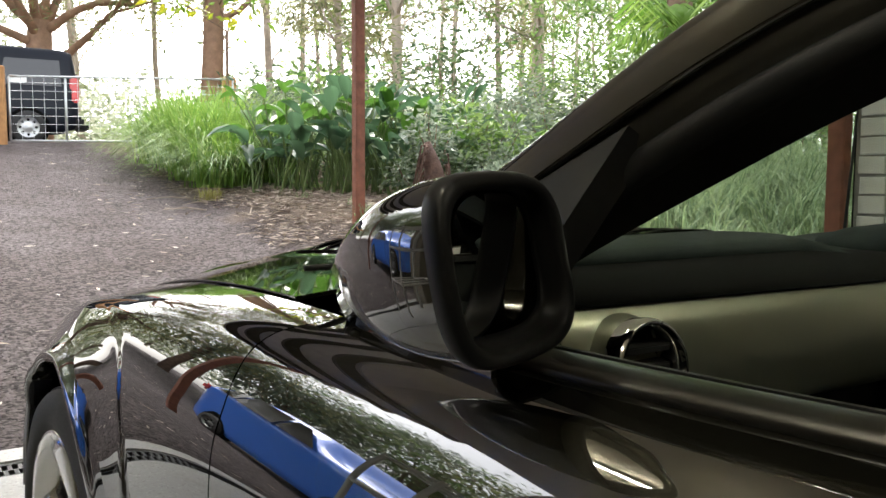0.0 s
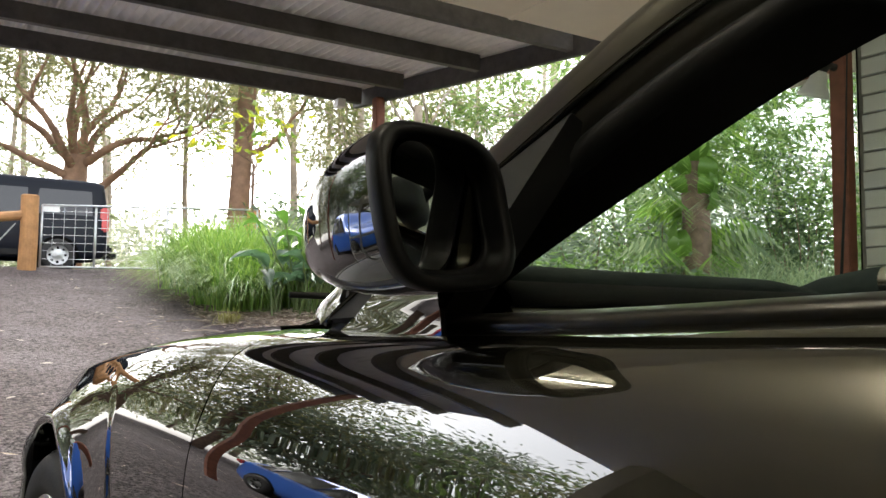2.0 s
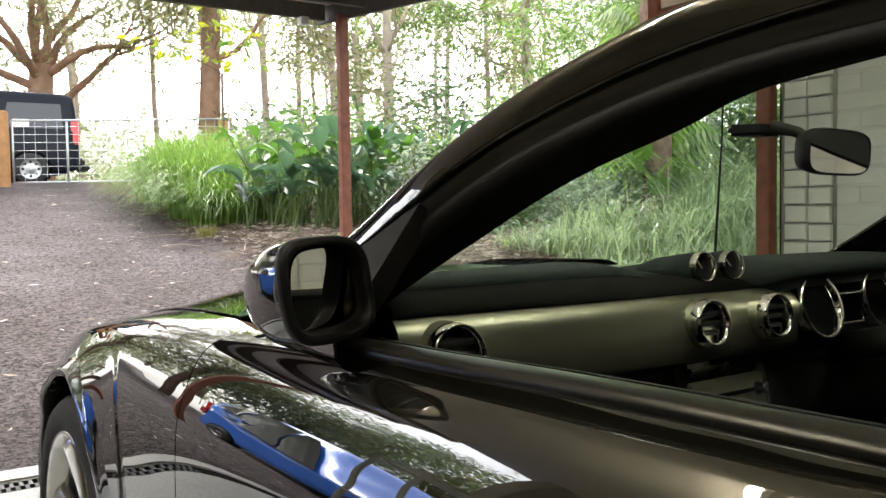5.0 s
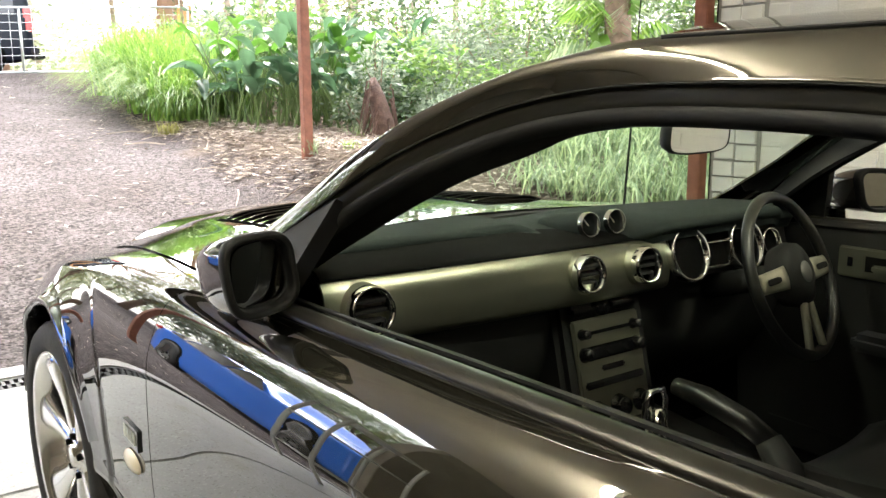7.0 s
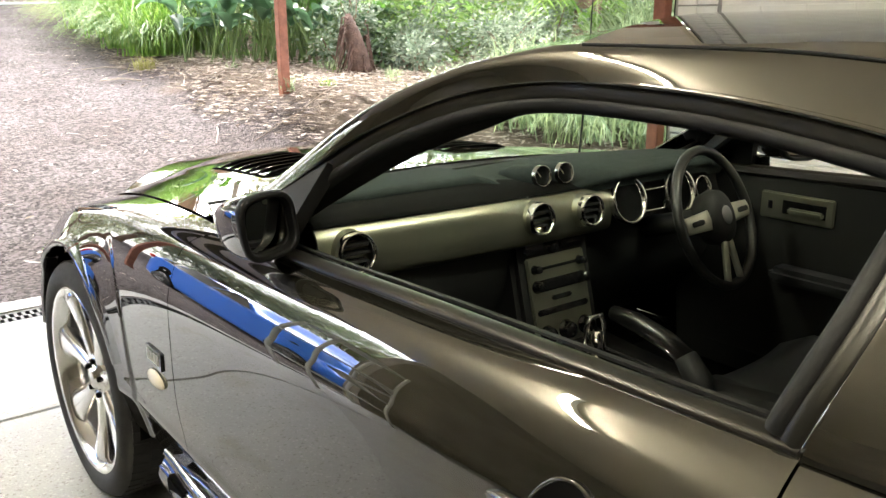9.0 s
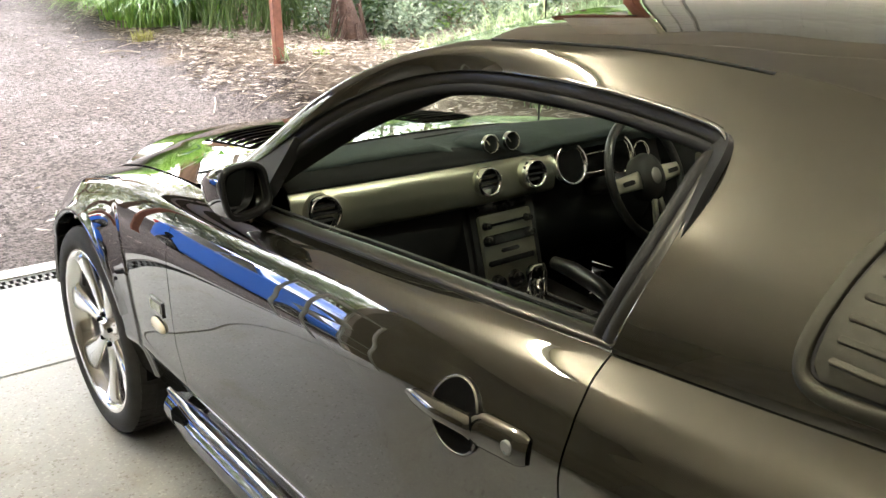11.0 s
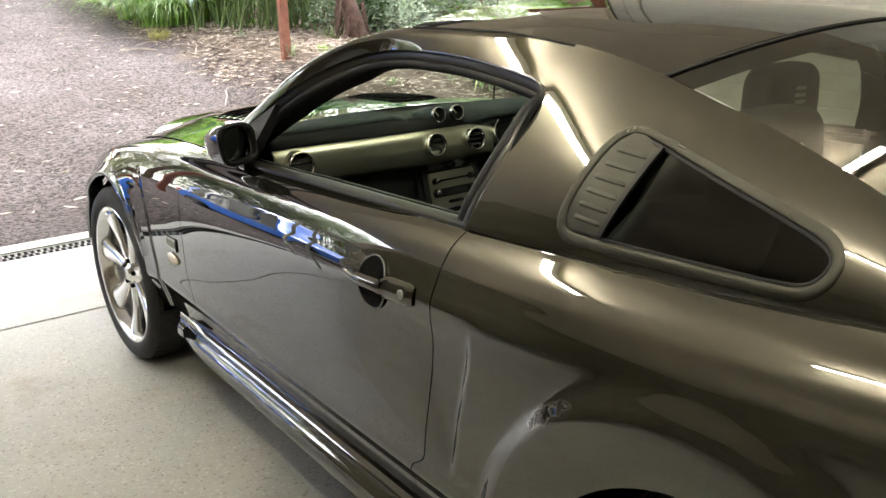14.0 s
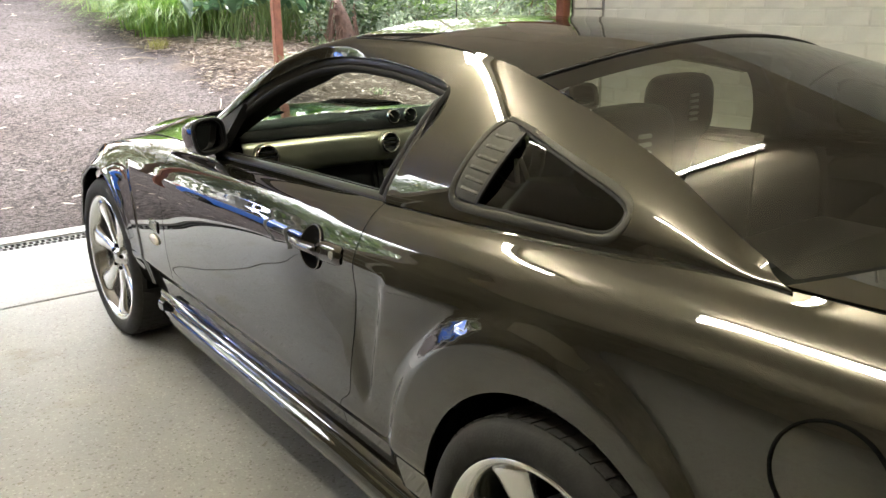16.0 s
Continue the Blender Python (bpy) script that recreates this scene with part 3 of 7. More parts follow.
def panel(name, y0, y1, s_hi, sx, n, nv, arc=None, base=0.352):
    """A pressed panel of the body side between two seams y(s), up to the belt, with the wheel arch cut out of it."""
    ys = sorted({round(lerp(y0(0.5), y1(0.5), i / n), 4) for i in range(n + 1)} | ({round(2.17 + 0.007 * i, 4) for i in range(22)} if arc and arc > 1 else set()))
    ys = [y for y in ys if y0(0.5) <= y <= y1(0.5)]
    us = [(y - ys[0]) / (ys[-1] - ys[0]) for y in ys]
    s_lo = s_at(1.2, base)
    bm = bmesh.new()
    grid(bm, lambda u, v: side_pt(lerp(y0(lerp(s_lo, s_hi, v)), y1(lerp(s_lo, s_hi, v)), u), lerp(s_lo, s_hi, v), sx), 0, nv, us=us)
    if arc is not None:
        gap = lambda c: math.hypot(c.y - arc, c.z - ARCH_Z) - R_ARCH
        bmesh.ops.delete(bm, geom=[f for f in bm.faces if gap(f.calc_center_median()) < 0], context="FACES")
        for v in {v for e in bm.edges if e.is_boundary for v in e.verts}:
            d = gap(v.co)
            if abs(d) < 0.03 and v.co.z > base + 0.02:
                k = R_ARCH / (R_ARCH + d)
                y, z = arc + (v.co.y - arc) * k, ARCH_Z + (v.co.z - ARCH_Z) * k
                v.co = side_pt(y, s_at(y, z), sx)
    face_out(bm, MID)
    ob = part(name, bm, M_PAINT, car, smooth=True)
    solid = ob.modifiers.new("thick", "SOLIDIFY")
    solid.thickness, solid.offset = 0.004, -1
    ob.modifiers.new("crisp", "EDGE_SPLIT").split_angle = radians(75)
    return ob


G = 0.0018
seam_front = lambda s: table(s, [(0, 1.80), (0.2, 1.835), (0.36, 1.868), (0.5, 1.90), (0.65, 1.91), (0.82, 1.91), (0.93, 1.895), (1, 1.85)])
seam_rear = lambda s: table(s, [(0, 0.63), (0.26, 0.615), (0.36, 0.60), (0.43, 0.560), (0.5, 0.552), (0.6, 0.542), (0.7, 0.537), (0.85, 0.539), (1, 0.548)])
for sx in (-1, 1):
    n, nv = (60, 72) if sx < 0 else (24, 30)
    door = panel("door_skin", lambda s: seam_rear(s) + G, lambda s: seam_front(s) - G, 1.0, sx, n, nv)
    panel("front_fender", lambda s: seam_front(s) + G, lambda s: NF, 1.0, sx, 2 * n, nv, arc=YF)
    panel("quarter_panel", lambda s: -1.08, lambda s: seam_rear(s) - G, 1.0, sx, int(2.6 * n), nv, arc=YR)
    # dark structure close behind the seams
    sheet("inner_shell", lambda u, v, sx=sx: side_pt(lerp(0.40, 2.17, u), lerp(0.24, 0.98, v), sx) + Vector((-sx * 0.025, 0, -0.01)), 30, 20, M_VOID, car)
    # arch linings
    for yc in (YR, YF):
        bm = bmesh.new()
        grid(bm, lambda u, v, yc=yc, sx=sx: (sx * lerp(0.885 - (0.14 * sm(math.cos(lerp(-0.25, math.pi + 0.25, u)) * 1.3) if yc > 1 else 0.0), 0.56, v), yc + (R_ARCH + 0.012) * math.cos(lerp(-0.25, math.pi + 0.25, u)), ARCH_Z + (R_ARCH + 0.012) * math.sin(lerp(-0.25, math.pi + 0.25, u))), 30, 3)
        part("arch_lining", bm, M_VOID, car, smooth=True)

    # side skirt
    prof = [(0.872, 0.356), (0.884, 0.350), (0.893, 0.343), (0.896, 0.336), (0.893, 0.330), (0.898, 0.322), (0.910, 0.310), (0.916, 0.292), (0.912, 0.268), (0.893, 0.232), (0.865, 0.20), (0.80, 0.16)]

    def skirt_fn(u, v, sx=sx, prof=prof):
        y = lerp(0.24, 2.14, u)
        f = v * (len(prof) - 1)
        i = min(int(f), len(prof) - 2)
        x, z = lerp(prof[i][0], prof[i + 1][0], f - i), lerp(prof[i][1], prof[i + 1][1], f - i)
        k = sm((u - 0.86) / 0.14)
        return (sx * (x - 0.012 * k), y - 0.09 * (1 - (z - 0.13) / 0.26) * (u > 0.5) * sm((u - 0.8) / 0.2), z - 0.015 * sm((0.25 - u) / 0.25))

    sheet("side_skirt", skirt_fn, 40, 30, M_PAINT, car, thick=0.006, out=MID)
    bm = bmesh.new()
    box(bm, *sorted((sx * 0.86, sx * 0.907)), 1.93, 2.04, 0.275, 0.325, bevel=0.006)
    part("skirt_intake", bm, M_VOID, car, "black air intake")


# hood, its crown and louvres
def hood_z(x, y):
    yy = min(y, NF)
    k = min(1.0, abs(x) / (hw(yy) - inset(yy)))
    mid = table(y, [(2.0, 0.962), (2.3, 0.966), (2.6, 0.960), (2.9, 0.940), (3.2, 0.908), (3.5, 0.862)])
    bulge = 0.008 * sm((0.50 - abs(x)) / 0.08) * sm((3.3 - y) / 0.6)
    return lerp(zb(yy) + 0.004, mid, 1 - k ** 2.2) + bulge


def hood_pt(u, v):
    k = 2 * u - 1
    y = lerp(2.02 + 0.14 * (1 - k * k), NF + 0.35 * (1 - abs(k) ** 2.4), v)
    x = k * (hw(min(y, NF)) - inset(min(y, NF)) - 0.005)
    return (x, y, hood_z(x, y))


sheet("hood", hood_pt, 64, 44, M_PAINT, car, thick=0.006, out=MID)
for sx in (-1, 1):
    lou = new("hood_louvre")
    lou.parent = car
    lou["label"] = "black slatted heat extractor set in the hood"
    sheet("louvre_plate", lambda u, v, sx=sx: Vector((sx * lerp(0.18, 0.46, u), lerp(2.34, 2.72, v), hood_z(lerp(0.18, 0.46, u), lerp(2.34, 2.72, v)) + 0.0015)), 10, 8, M_VOID, lou, flip=sx < 0)
    for i in range(6):
        y = 2.352 + i * 0.061
        sheet("louvre_slat", lambda u, v, sx=sx, y=y: Vector((sx * lerp(0.185, 0.455, u), y + 0.036 * v, hood_z(lerp(0.185, 0.455, u), y + 0.036 * v) + 0.004 + 0.010 * (1 - v) * min(1, 5 * u, 5 * (1 - u)))), 12, 3, M_GLOSSBLACK, lou, thick=0.003, flip=sx < 0)
sheet("cowl", lambda u, v: (lerp(-0.72, 0.72, u), lerp(2.16, 1.90, v) - 0.16 * (2 * u - 1) ** 2, lerp(0.966, 0.945, v)), 20, 6, M_BLACK, car)
for sx in (-0.25, 0.35):
    bm = bmesh.new()
    tube(bm, [(sx, 2.08, 0.962), (sx - 0.28, 2.0, 0.982), (sx - 0.52, 1.98, 0.985)], [0.008, 0.007, 0.004], 6)
    part("wiper", bm, M_BLACK, car, smooth=True)


# nose: wraps from one wheel arch round to the other, with lamps and grille
def nose_top(k):
    e = hw(NF) - inset(NF)
    w = hw(NF)
    x = k * w
    y = NF + 0.36 * (1 - min(1.0, abs(x) / e) ** 2.4)
    z = hood_z(max(-e, min(e, x)), y) if abs(x) < e else lerp(hood_z(e, NF), side_pt(NF, 0.72).z, (abs(x) - e) / (w - e))
    return x, y, z


def nose_pt(u, v):
    x, y, z = nose_top(2 * u - 1)
    out = 0.07 * math.sin(math.pi * min(1, v * 1.15)) * (1 - abs(2 * u - 1) ** 4)
    return (x, y + out - 0.05 * sm((v - 0.85) / 0.15), lerp(z, 0.16, v))


sheet("front_bumper", nose_pt, 48, 20, M_PAINT, car, thick=0.005, out=MID)
sheet("grille", lambda u, v: (lerp(-0.36, 0.36, u), nose_pt(0.5 + lerp(-0.36, 0.36, u) / (2 * hw(NF)), lerp(0.16, 0.38, v))[1] + 0.012, nose_pt(0.5 + lerp(-0.36, 0.36, u) / (2 * hw(NF)), lerp(0.16, 0.38, v))[2]), 16, 6, M_BLACK, car, thick=0.006, label="black mesh grille")
for sx in (-1, 1):
    sheet("headlamp", lambda u, v, sx=sx: tuple(Vector(nose_pt(0.5 + sx * lerp(0.24, 0.40, u), lerp(0.14, 0.36, v))) + Vector((sx * 0.004, 0.012, 0))), 8, 6, M_CHROME, car, thick=0.006, label="clear headlamp")


# ---- greenhouse ----
def gx(z):
    return table(z, [(0.95, 0.795), (1.03, 0.772), (1.12, 0.735), (1.19, 0.695), (1.25, 0.630), (1.29, 0.575), (1.33, 0.50), (1.36, 0.40)])


def gxy(y, z):
    return gx(z) - 0.028 * sm((y - 1.0) / 0.6) * sm((z - 0.95) / 0.15)


def roof_edge(y):
    """Height of the line where roof side, pillar and rear glass meet the roof panel."""
    return table(y, [(-0.50, 1.040), (-0.46, 1.050), (-0.2, 1.160), (0.008, 1.222), (0.26, 1.280), (0.5, 1.318), (0.8, 1.340), (1.08, 1.342), (1.24, 1.320), (1.32, 1.299), (1.42, 1.265), (1.53, 1.213), (1.62, 1.158), (1.70, 1.106), (1.97, 0.955)])


def edge_x(y):
    return table(y, [(-0.50, 0.745), (-0.46, 0.742), (-0.2, 0.690), (0.008, 0.640), (0.26, 0.583), (0.5, 0.548), (0.8, 0.535), (1.08, 0.545), (1.3, 0.588), (1.6, 0.655), (1.97, 0.735)])


def side_x(y, z):
    """Half-width of the cabin side: upright at the belt, leaning in to the roof line."""
    z0, z1 = zb(y), roof_edge(y)
    s = min(1.0, max(0.0, (z - z0) / max(0.02, z1 - z0)))
    p = table(y, [(-0.5, 1.9), (0.0, 1.75), (0.5, 1.4)])
    return lerp(gx(z0) + 0.006, edge_x(y), s ** p)


OPEN = [(0.548, 0.985), (0.522, 1.08), (0.508, 1.17), (0.508, 1.222), (0.530, 1.248), (0.60, 1.263), (0.75, 1.281), (0.90, 1.290), (1.10, 1.290), (1.25, 1.271), (1.37, 1.232), (1.50, 1.168), (1.62, 1.094), (1.74, 1.010), (1.82, 0.952)]


def along(pts, t):
    """A point at t (0 to 1) on a smooth line through points."""
    f = min(max(t, 0), 1) * (len(pts) - 1)
    i = min(int(f), len(pts) - 2)
    t = f - i
    q = [pts[max(i - 1, 0)], pts[i], pts[i + 1], pts[min(i + 2, len(pts) - 1)]]
    return [0.5 * (2 * q[1][k] + (q[2][k] - q[0][k]) * t + (2 * q[0][k] - 5 * q[1][k] + 4 * q[2][k] - q[3][k]) * t * t + (3 * q[1][k] - q[0][k] - 3 * q[2][k] + q[3][k]) * t ** 3) for k in range(len(q[0]))]


def open_pt(t, sx, out=0.0):
    y, z = along(OPEN, t)
    return Vector((sx * (gxy(y, z) + out), y, z))


QW = [(0.300, 1.018), (0.318, 1.040), (0.312, 1.090), (0.292, 1.165), (0.270, 1.200), (0.240, 1.214), (0.205, 1.208), (0.0, 1.160), (-0.165, 1.118), (-0.190, 1.095), (-0.188, 1.070), (-0.160, 1.036), (-0.130, 1.030), (0.10, 1.022)]


def inside(y, z, poly):
    c = False
    for (y0, z0), (y1, z1) in zip(poly, poly[1:] + poly[:1]):
        if (z0 > z) != (z1 > z) and y < (y1 - y0) * (z - z0) / (z1 - z0) + y0:
            c = not c
    return c


QWC = (0.07, 1.105)
QW_N = 100


def qw_outline():
    """The quarter window's outline in even steps, its corners well rounded."""
    fine = [Vector(along(QW + QW[:1], i / 280)) for i in range(281)]
    run = [0.0]
    for p, q in zip(fine, fine[1:]):
        run.append(run[-1] + (q - p).length)
    pts = []
    for i in range(QW_N):
        d = run[-1] * i / QW_N
        k = max(j for j in range(280) if run[j] <= d)
        pts.append(fine[k].lerp(fine[k + 1], (d - run[k]) / (run[k + 1] - run[k])))
    for _ in range(7):
        pts = [pts[i - 1] * 0.25 + pts[i] * 0.5 + pts[(i + 1) % QW_N] * 0.25 for i in range(QW_N)]
    return pts


QW_LOOP = qw_outline()


def pulled(d):
    """The window's outline moved inwards by d."""
    out = []
    for i, p in enumerate(QW_LOOP):
        t = QW_LOOP[(i + 1) % QW_N] - QW_LOOP[i - 1]
        nrm = Vector((t.y, -t.x)).normalized()
        nrm = nrm if nrm.dot(Vector(QWC) - p) > 0 else -nrm
        out.append(tuple(p + nrm * (d - 0.005)))
    for _ in range(3):
        out = [tuple(0.25 * out[i - 1][k] + 0.5 * out[i][k] + 0.25 * out[(i + 1) % QW_N][k] for k in (0, 1)) for i in range(QW_N)]
    return out


QW_IN = pulled(0.012)

for sx in (-1, 1):
    # painted rail over the side window, from A-pillar foot to the rear pillar
    def rail(u, v, sx=sx):
        t = lerp(0.285, 1.0, u)
        a = open_pt(t, sx)
        y, z = a.y, a.z
        ye = table(y, [(0.53, 0.50), (0.75, 0.75), (1.10, 1.06), (1.37, 1.34), (1.62, 1.66), (1.82, 1.95)])
        b = Vector((sx * edge_x(ye), ye, roof_edge(ye)))
        p = a.lerp(b, v)
        q = p + Vector((sx * 0.012, 0, 0.010)) * math.sin(math.pi * v) * sm(u / 0.12) + Vector((sx * 0.006 * (1 - v), 0, 0))
        q.x = lerp(sx * side_x(q.y, q.z), q.x, sm((q.y - 0.60) / 0.65))
        return q
    sheet("roof_rail", rail, 60, 12, M_PAINT, car, thick=0.006, out=MID)

    # rear pillar with the quarter window cut out of it
    bm = bmesh.new()
    ys = [lerp(-0.495, 0.53, i / 90) for i in range(91)]

    def sail(u, v, sx=sx):
        ya = lerp(-0.495, 0.51, u)
        z = lerp(zb(ya) - 0.002, roof_edge(ya), v)
        y = lerp(-0.495, table(z, [(0.98, 0.547), (1.08, 0.521), (1.17, 0.5065), (1.218, 0.5065), (1.236, 0.515), (1.248, 0.5295), (1.285, 0.5145), (1.32, 0.50)]), u)
        return (sx * side_x(y, min(z, roof_edge(y))), y, z)
    grid(bm, sail, 90, 46, flip=sx > 0)
    bmesh.ops.delete(bm, geom=[f for f in bm.faces if inside(f.calc_center_median().y, f.calc_center_median().z, QW_IN)], context="FACES")
    ob = part("rear_pillar", bm, M_PAINT, car, smooth=True)
    s = ob.modifiers.new("thick", "SOLIDIFY")
    s.thickness, s.offset = 0.005, -1
    ob.modifiers.new("crisp", "EDGE_SPLIT").split_angle = radians(60)

    # quarter window: surround, slatted panel, pane
    qw = new("quarter_window")
    qw.parent = car
    qw["label"] = "matt grey slatted quarter window panel with dark pane"
    pt = lambda y, z, o, sx=sx: Vector((sx * (side_x(y, z) + 0.001 + o), y, z))
    n = QW_N

    def ringed(name, steps, material):
        bm = bmesh.new()
        rings = [[bm.verts.new(pt(y, z, o)) for y, z in pulled(d)] for d, o in steps]
        for a, b in zip(rings, rings[1:]):
            for i in range(n):
                bm.faces.new((a[i], a[(i + 1) % n], b[(i + 1) % n], b[i]))
        bmesh.ops.recalc_face_normals(bm, faces=bm.faces[:])
        face_out(bm, MID)
        return part(name, bm, material, qw, smooth=True)

    ringed("surround", ((-0.001, -0.004), (0.0, 0.003), (0.003, 0.0055), (0.008, 0.006), (0.016, 0.0055), (0.020, 0.003), (0.0215, -0.005)), M_TRIM)
    ringed("surround_gap", ((-0.005, 0.0004), (-0.0025, 0.0012), (0.0005, 0.0008)), M_VOID)
    ringed("pane_rubber", ((0.0205, 0.0015), (0.0225, 0.0022), (0.0255, 0.0008)), M_BLACK)
    bm = bmesh.new()
    rim = pulled(0.021)
    flat = np.linalg.lstsq(np.array([(1.0, y, z) for y, z in rim]), np.array([side_x(y, z) for y, z in rim]), rcond=None)[0]
    rings = [[bm.verts.new((sx * (lerp(flat[0] + flat[1] * y + flat[2] * z, side_x(y, z), k ** 4) - 0.0015), y, z)) for y, z in ((QWC[0] + (y - QWC[0]) * k, QWC[1] + (z - QWC[1]) * k) for y, z in rim)] for k in (1.0, 0.9, 0.75, 0.5, 0.25, 0.05)]
    for a, b in zip(rings, rings[1:]):
        for i in range(n):
            bm.faces.new((a[i], a[(i + 1) % n], b[(i + 1) % n], b[i]))
    bm.faces.new(rings[-1])
    face_out(bm, MID)
    part("quarter_pane", bm, M_QUARTER, qw, smooth=True)
    edge = lambda z: table(z, [(1.01, 0.222), (1.20, 0.160)])
    front = lambda z: table(z, [(1.040, 0.280), (1.055, 0.292), (1.09, 0.291), (1.15, 0.274), (1.175, 0.260), (1.193, 0.236)])

    def panel_pt(u, v):
        z = lerp(1.039, lerp(1.178, 1.193, sm(1.4 * u)), v)
        return pt(lerp(edge(z), front(z), u), z, 0.0015)
    sheet("slat_panel", panel_pt, 10, 24, M_TRIM, qw, thick=0.004, flip=sx > 0)
    sheet("divider", lambda u, v: pt(edge(lerp(1.040, 1.180, v)) - 0.007 + 0.009 * u, lerp(1.040, 1.180, v), 0.004), 1, 12, M_BLACK, qw, thick=0.006, flip=sx > 0)
    for i in range(6):
        z0 = 1.060 + i * 0.0215
        a, b = edge(z0) + 0.008, front(z0) - 0.010
        bm = bmesh.new()
        prof = [(-0.004, 0.0015), (-0.003, 0.0075), (0.0005, 0.0085), (0.006, 0.0045), (0.011, 0.0017)]
        grid(bm, lambda u, v: pt(lerp(a, b, u), z0 + 0.004 * (u - 0.5) + along(prof, v)[0], along(prof, v)[1] * min(1, 0.35 + 8 * u, 0.35 + 8 * (1 - u))), 10, 8, flip=sx > 0)
        part("slat", bm, M_TRIM, qw, smooth=True)
        # black strip laid on the panel as the shade under the slat
        sheet("slat_shade", lambda u, v: pt(lerp(a + 0.003, b - 0.003, u), z0 + 0.004 * (u - 0.5) - 0.0075 + 0.0042 * v, 0.0026), 6, 1, M_VOID, qw, flip=sx > 0)

    # window seals: black rubber inside the opening, belt strip
    def inward(t, d, x, sx=sx):
        """A point of the opening's edge moved in towards the window's middle by d, and x inboard."""
        y, z = along(OPEN, t)
        w = lerp(side_x(y, z), gxy(y, z), sm((y - 0.75) / 0.35))
        k = Vector((0, 1.15 - y, 1.08 - z)).normalized()
        y2, z2 = along(OPEN, min(1, t + 0.004))
        y1, z1 = along(OPEN, max(0, t - 0.004))
        n = Vector((0, z2 - z1, y1 - y2)).normalized()
        n = n if n.dot(k) > 0 else -n
        return Vector((sx * (w - x), y, z)) + n * d

    sheet("frame_band", lambda u, v, f=inward: f(u, *along([(-0.006, 0.010), (0.003, 0.005), (0.010, 0.002), (0.024, 0.004), (0.031, 0.012)], v)), 90, 8, M_BELT, car, flip=sx < 0)
    sheet("window_seal", lambda u, v, f=inward: f(u, *along([(0.029, 0.012), (0.033, 0.008), (0.039, 0.009), (0.044, 0.020)], v)), 90, 6, M_BLACK, car, thick=0.006, flip=sx < 0)

    # painted lip round the opening
    bm = bmesh.new()
    lip = []
    for i in range(81):
        y, z = along(OPEN, i / 80)
        w = lerp(side_x(y, z), gxy(y, z), sm((y - 0.75) / 0.35))
        lip.append((sx * (w + 0.001), y, z))
    tube(bm, lip, 0.0042, 8)
    part("opening_lip", bm, M_PAINT, car, smooth=True)

    # inner frame and trim of pillar, dark
    def inner(u, v, sx=sx):
        t = lerp(0.0, 1.0, u)
        a = open_pt(t, sx, -0.018)
        c = Vector((sx * 0.70, 1.15, 1.08))
        d = (c - a)
        d.x = 0
        d.normalize()
        front_k = sm((t - 0.60) / 0.15)
        rear_k = sm((0.2 - t) / 0.2)
        return a + d * lerp(-0.012, 0.044 + 0.010 * front_k, v) + Vector((-sx * (0.040 + 0.05 * front_k) * v, -0.03 * front_k * v, 0))
    sheet("pillar_trim", inner, 60, 6, M_BLACK, car, thick=0.01, flip=sx < 0)

    def strip(u, v, sx=sx, o=0.0):
        y = lerp(0.552, 1.80, u)
        z = zb(y)
        w = hw(y) - inset(y)
        p = along([(w - 0.004, z - 0.010), (w + 0.002, z + 0.003), (w - 0.008, z + 0.010), (w - 0.030, z + 0.010), (w - 0.040, z - 0.02)], v)
        return (sx * p[0], y, p[1])
    sheet("belt_strip", strip, 40, 16, M_BELT, car, out=MID)
    sheet("inner_belt_strip", lambda u, v, sx=sx: (sx * (hw(lerp(0.56, 1.76, u)) - inset(1.2) - 0.048 - 0.03 * v), lerp(0.56, 1.76, u), zb(lerp(0.56, 1.76, u)) + 0.012 * (1 - v * v) - 0.004), 24, 4, M_BLACK, car, thick=0.004, flip=sx < 0)

    # corner sail in front of the window
    bm = bmesh.new()
    tri = [(1.545, 1.126), (1.60, 0.966), (1.84, 0.956), (1.70, 1.040)]
    vs = [bm.verts.new((sx * (gxy(y, z) + 0.004), y, z)) for y, z in tri]
    f = bm.faces.new(vs if sx > 0 else vs[::-1])
    bmesh.ops.subdivide_edges(bm, edges=bm.edges[:], cuts=2, use_grid_fill=True)
    ob = part("mirror_sail", bm, M_BLACK, car)
    s = ob.modifiers.new("thick", "SOLIDIFY")
    s.thickness, s.offset = 0.03, -1

# far side glass is down as well; quarter trim pieces inside
def roof_pt(u, v):
    y = lerp(0.26, 1.08, v)
    k = 2 * u - 1
    ye = y + 0.07 * (1 - k * k) * (2 * v - 1)
    crown = table(y, [(0.26, 0.072), (0.6, 0.056), (1.08, 0.050)])
    return (k * (edge_x(y) - 0.002), ye, roof_edge(y) + crown * (1 - abs(k) ** 2.2))


sheet("roof_panel", roof_pt, 44, 30, M_PAINT, car, thick=0.005, out=MID)
sheet("headliner", lambda u, v: Vector(roof_pt(u, v)) - Vector((0, 0, 0.045)), 16, 12, M_LINER, car)


def screen_pt(u, v):
    k = 2 * u - 1
    ye = lerp(1.085, 1.96, v)
    bow = lerp(0.075, 0.24, v)
    return (k * (edge_x(ye) - 0.006), ye + bow * (1 - k * k), roof_edge(ye) + lerp(0.046, 0.018, v) * (1 - k * k) - 0.002)


sheet("windscreen", screen_pt, 30, 24, M_SCREEN, car, out=MID)


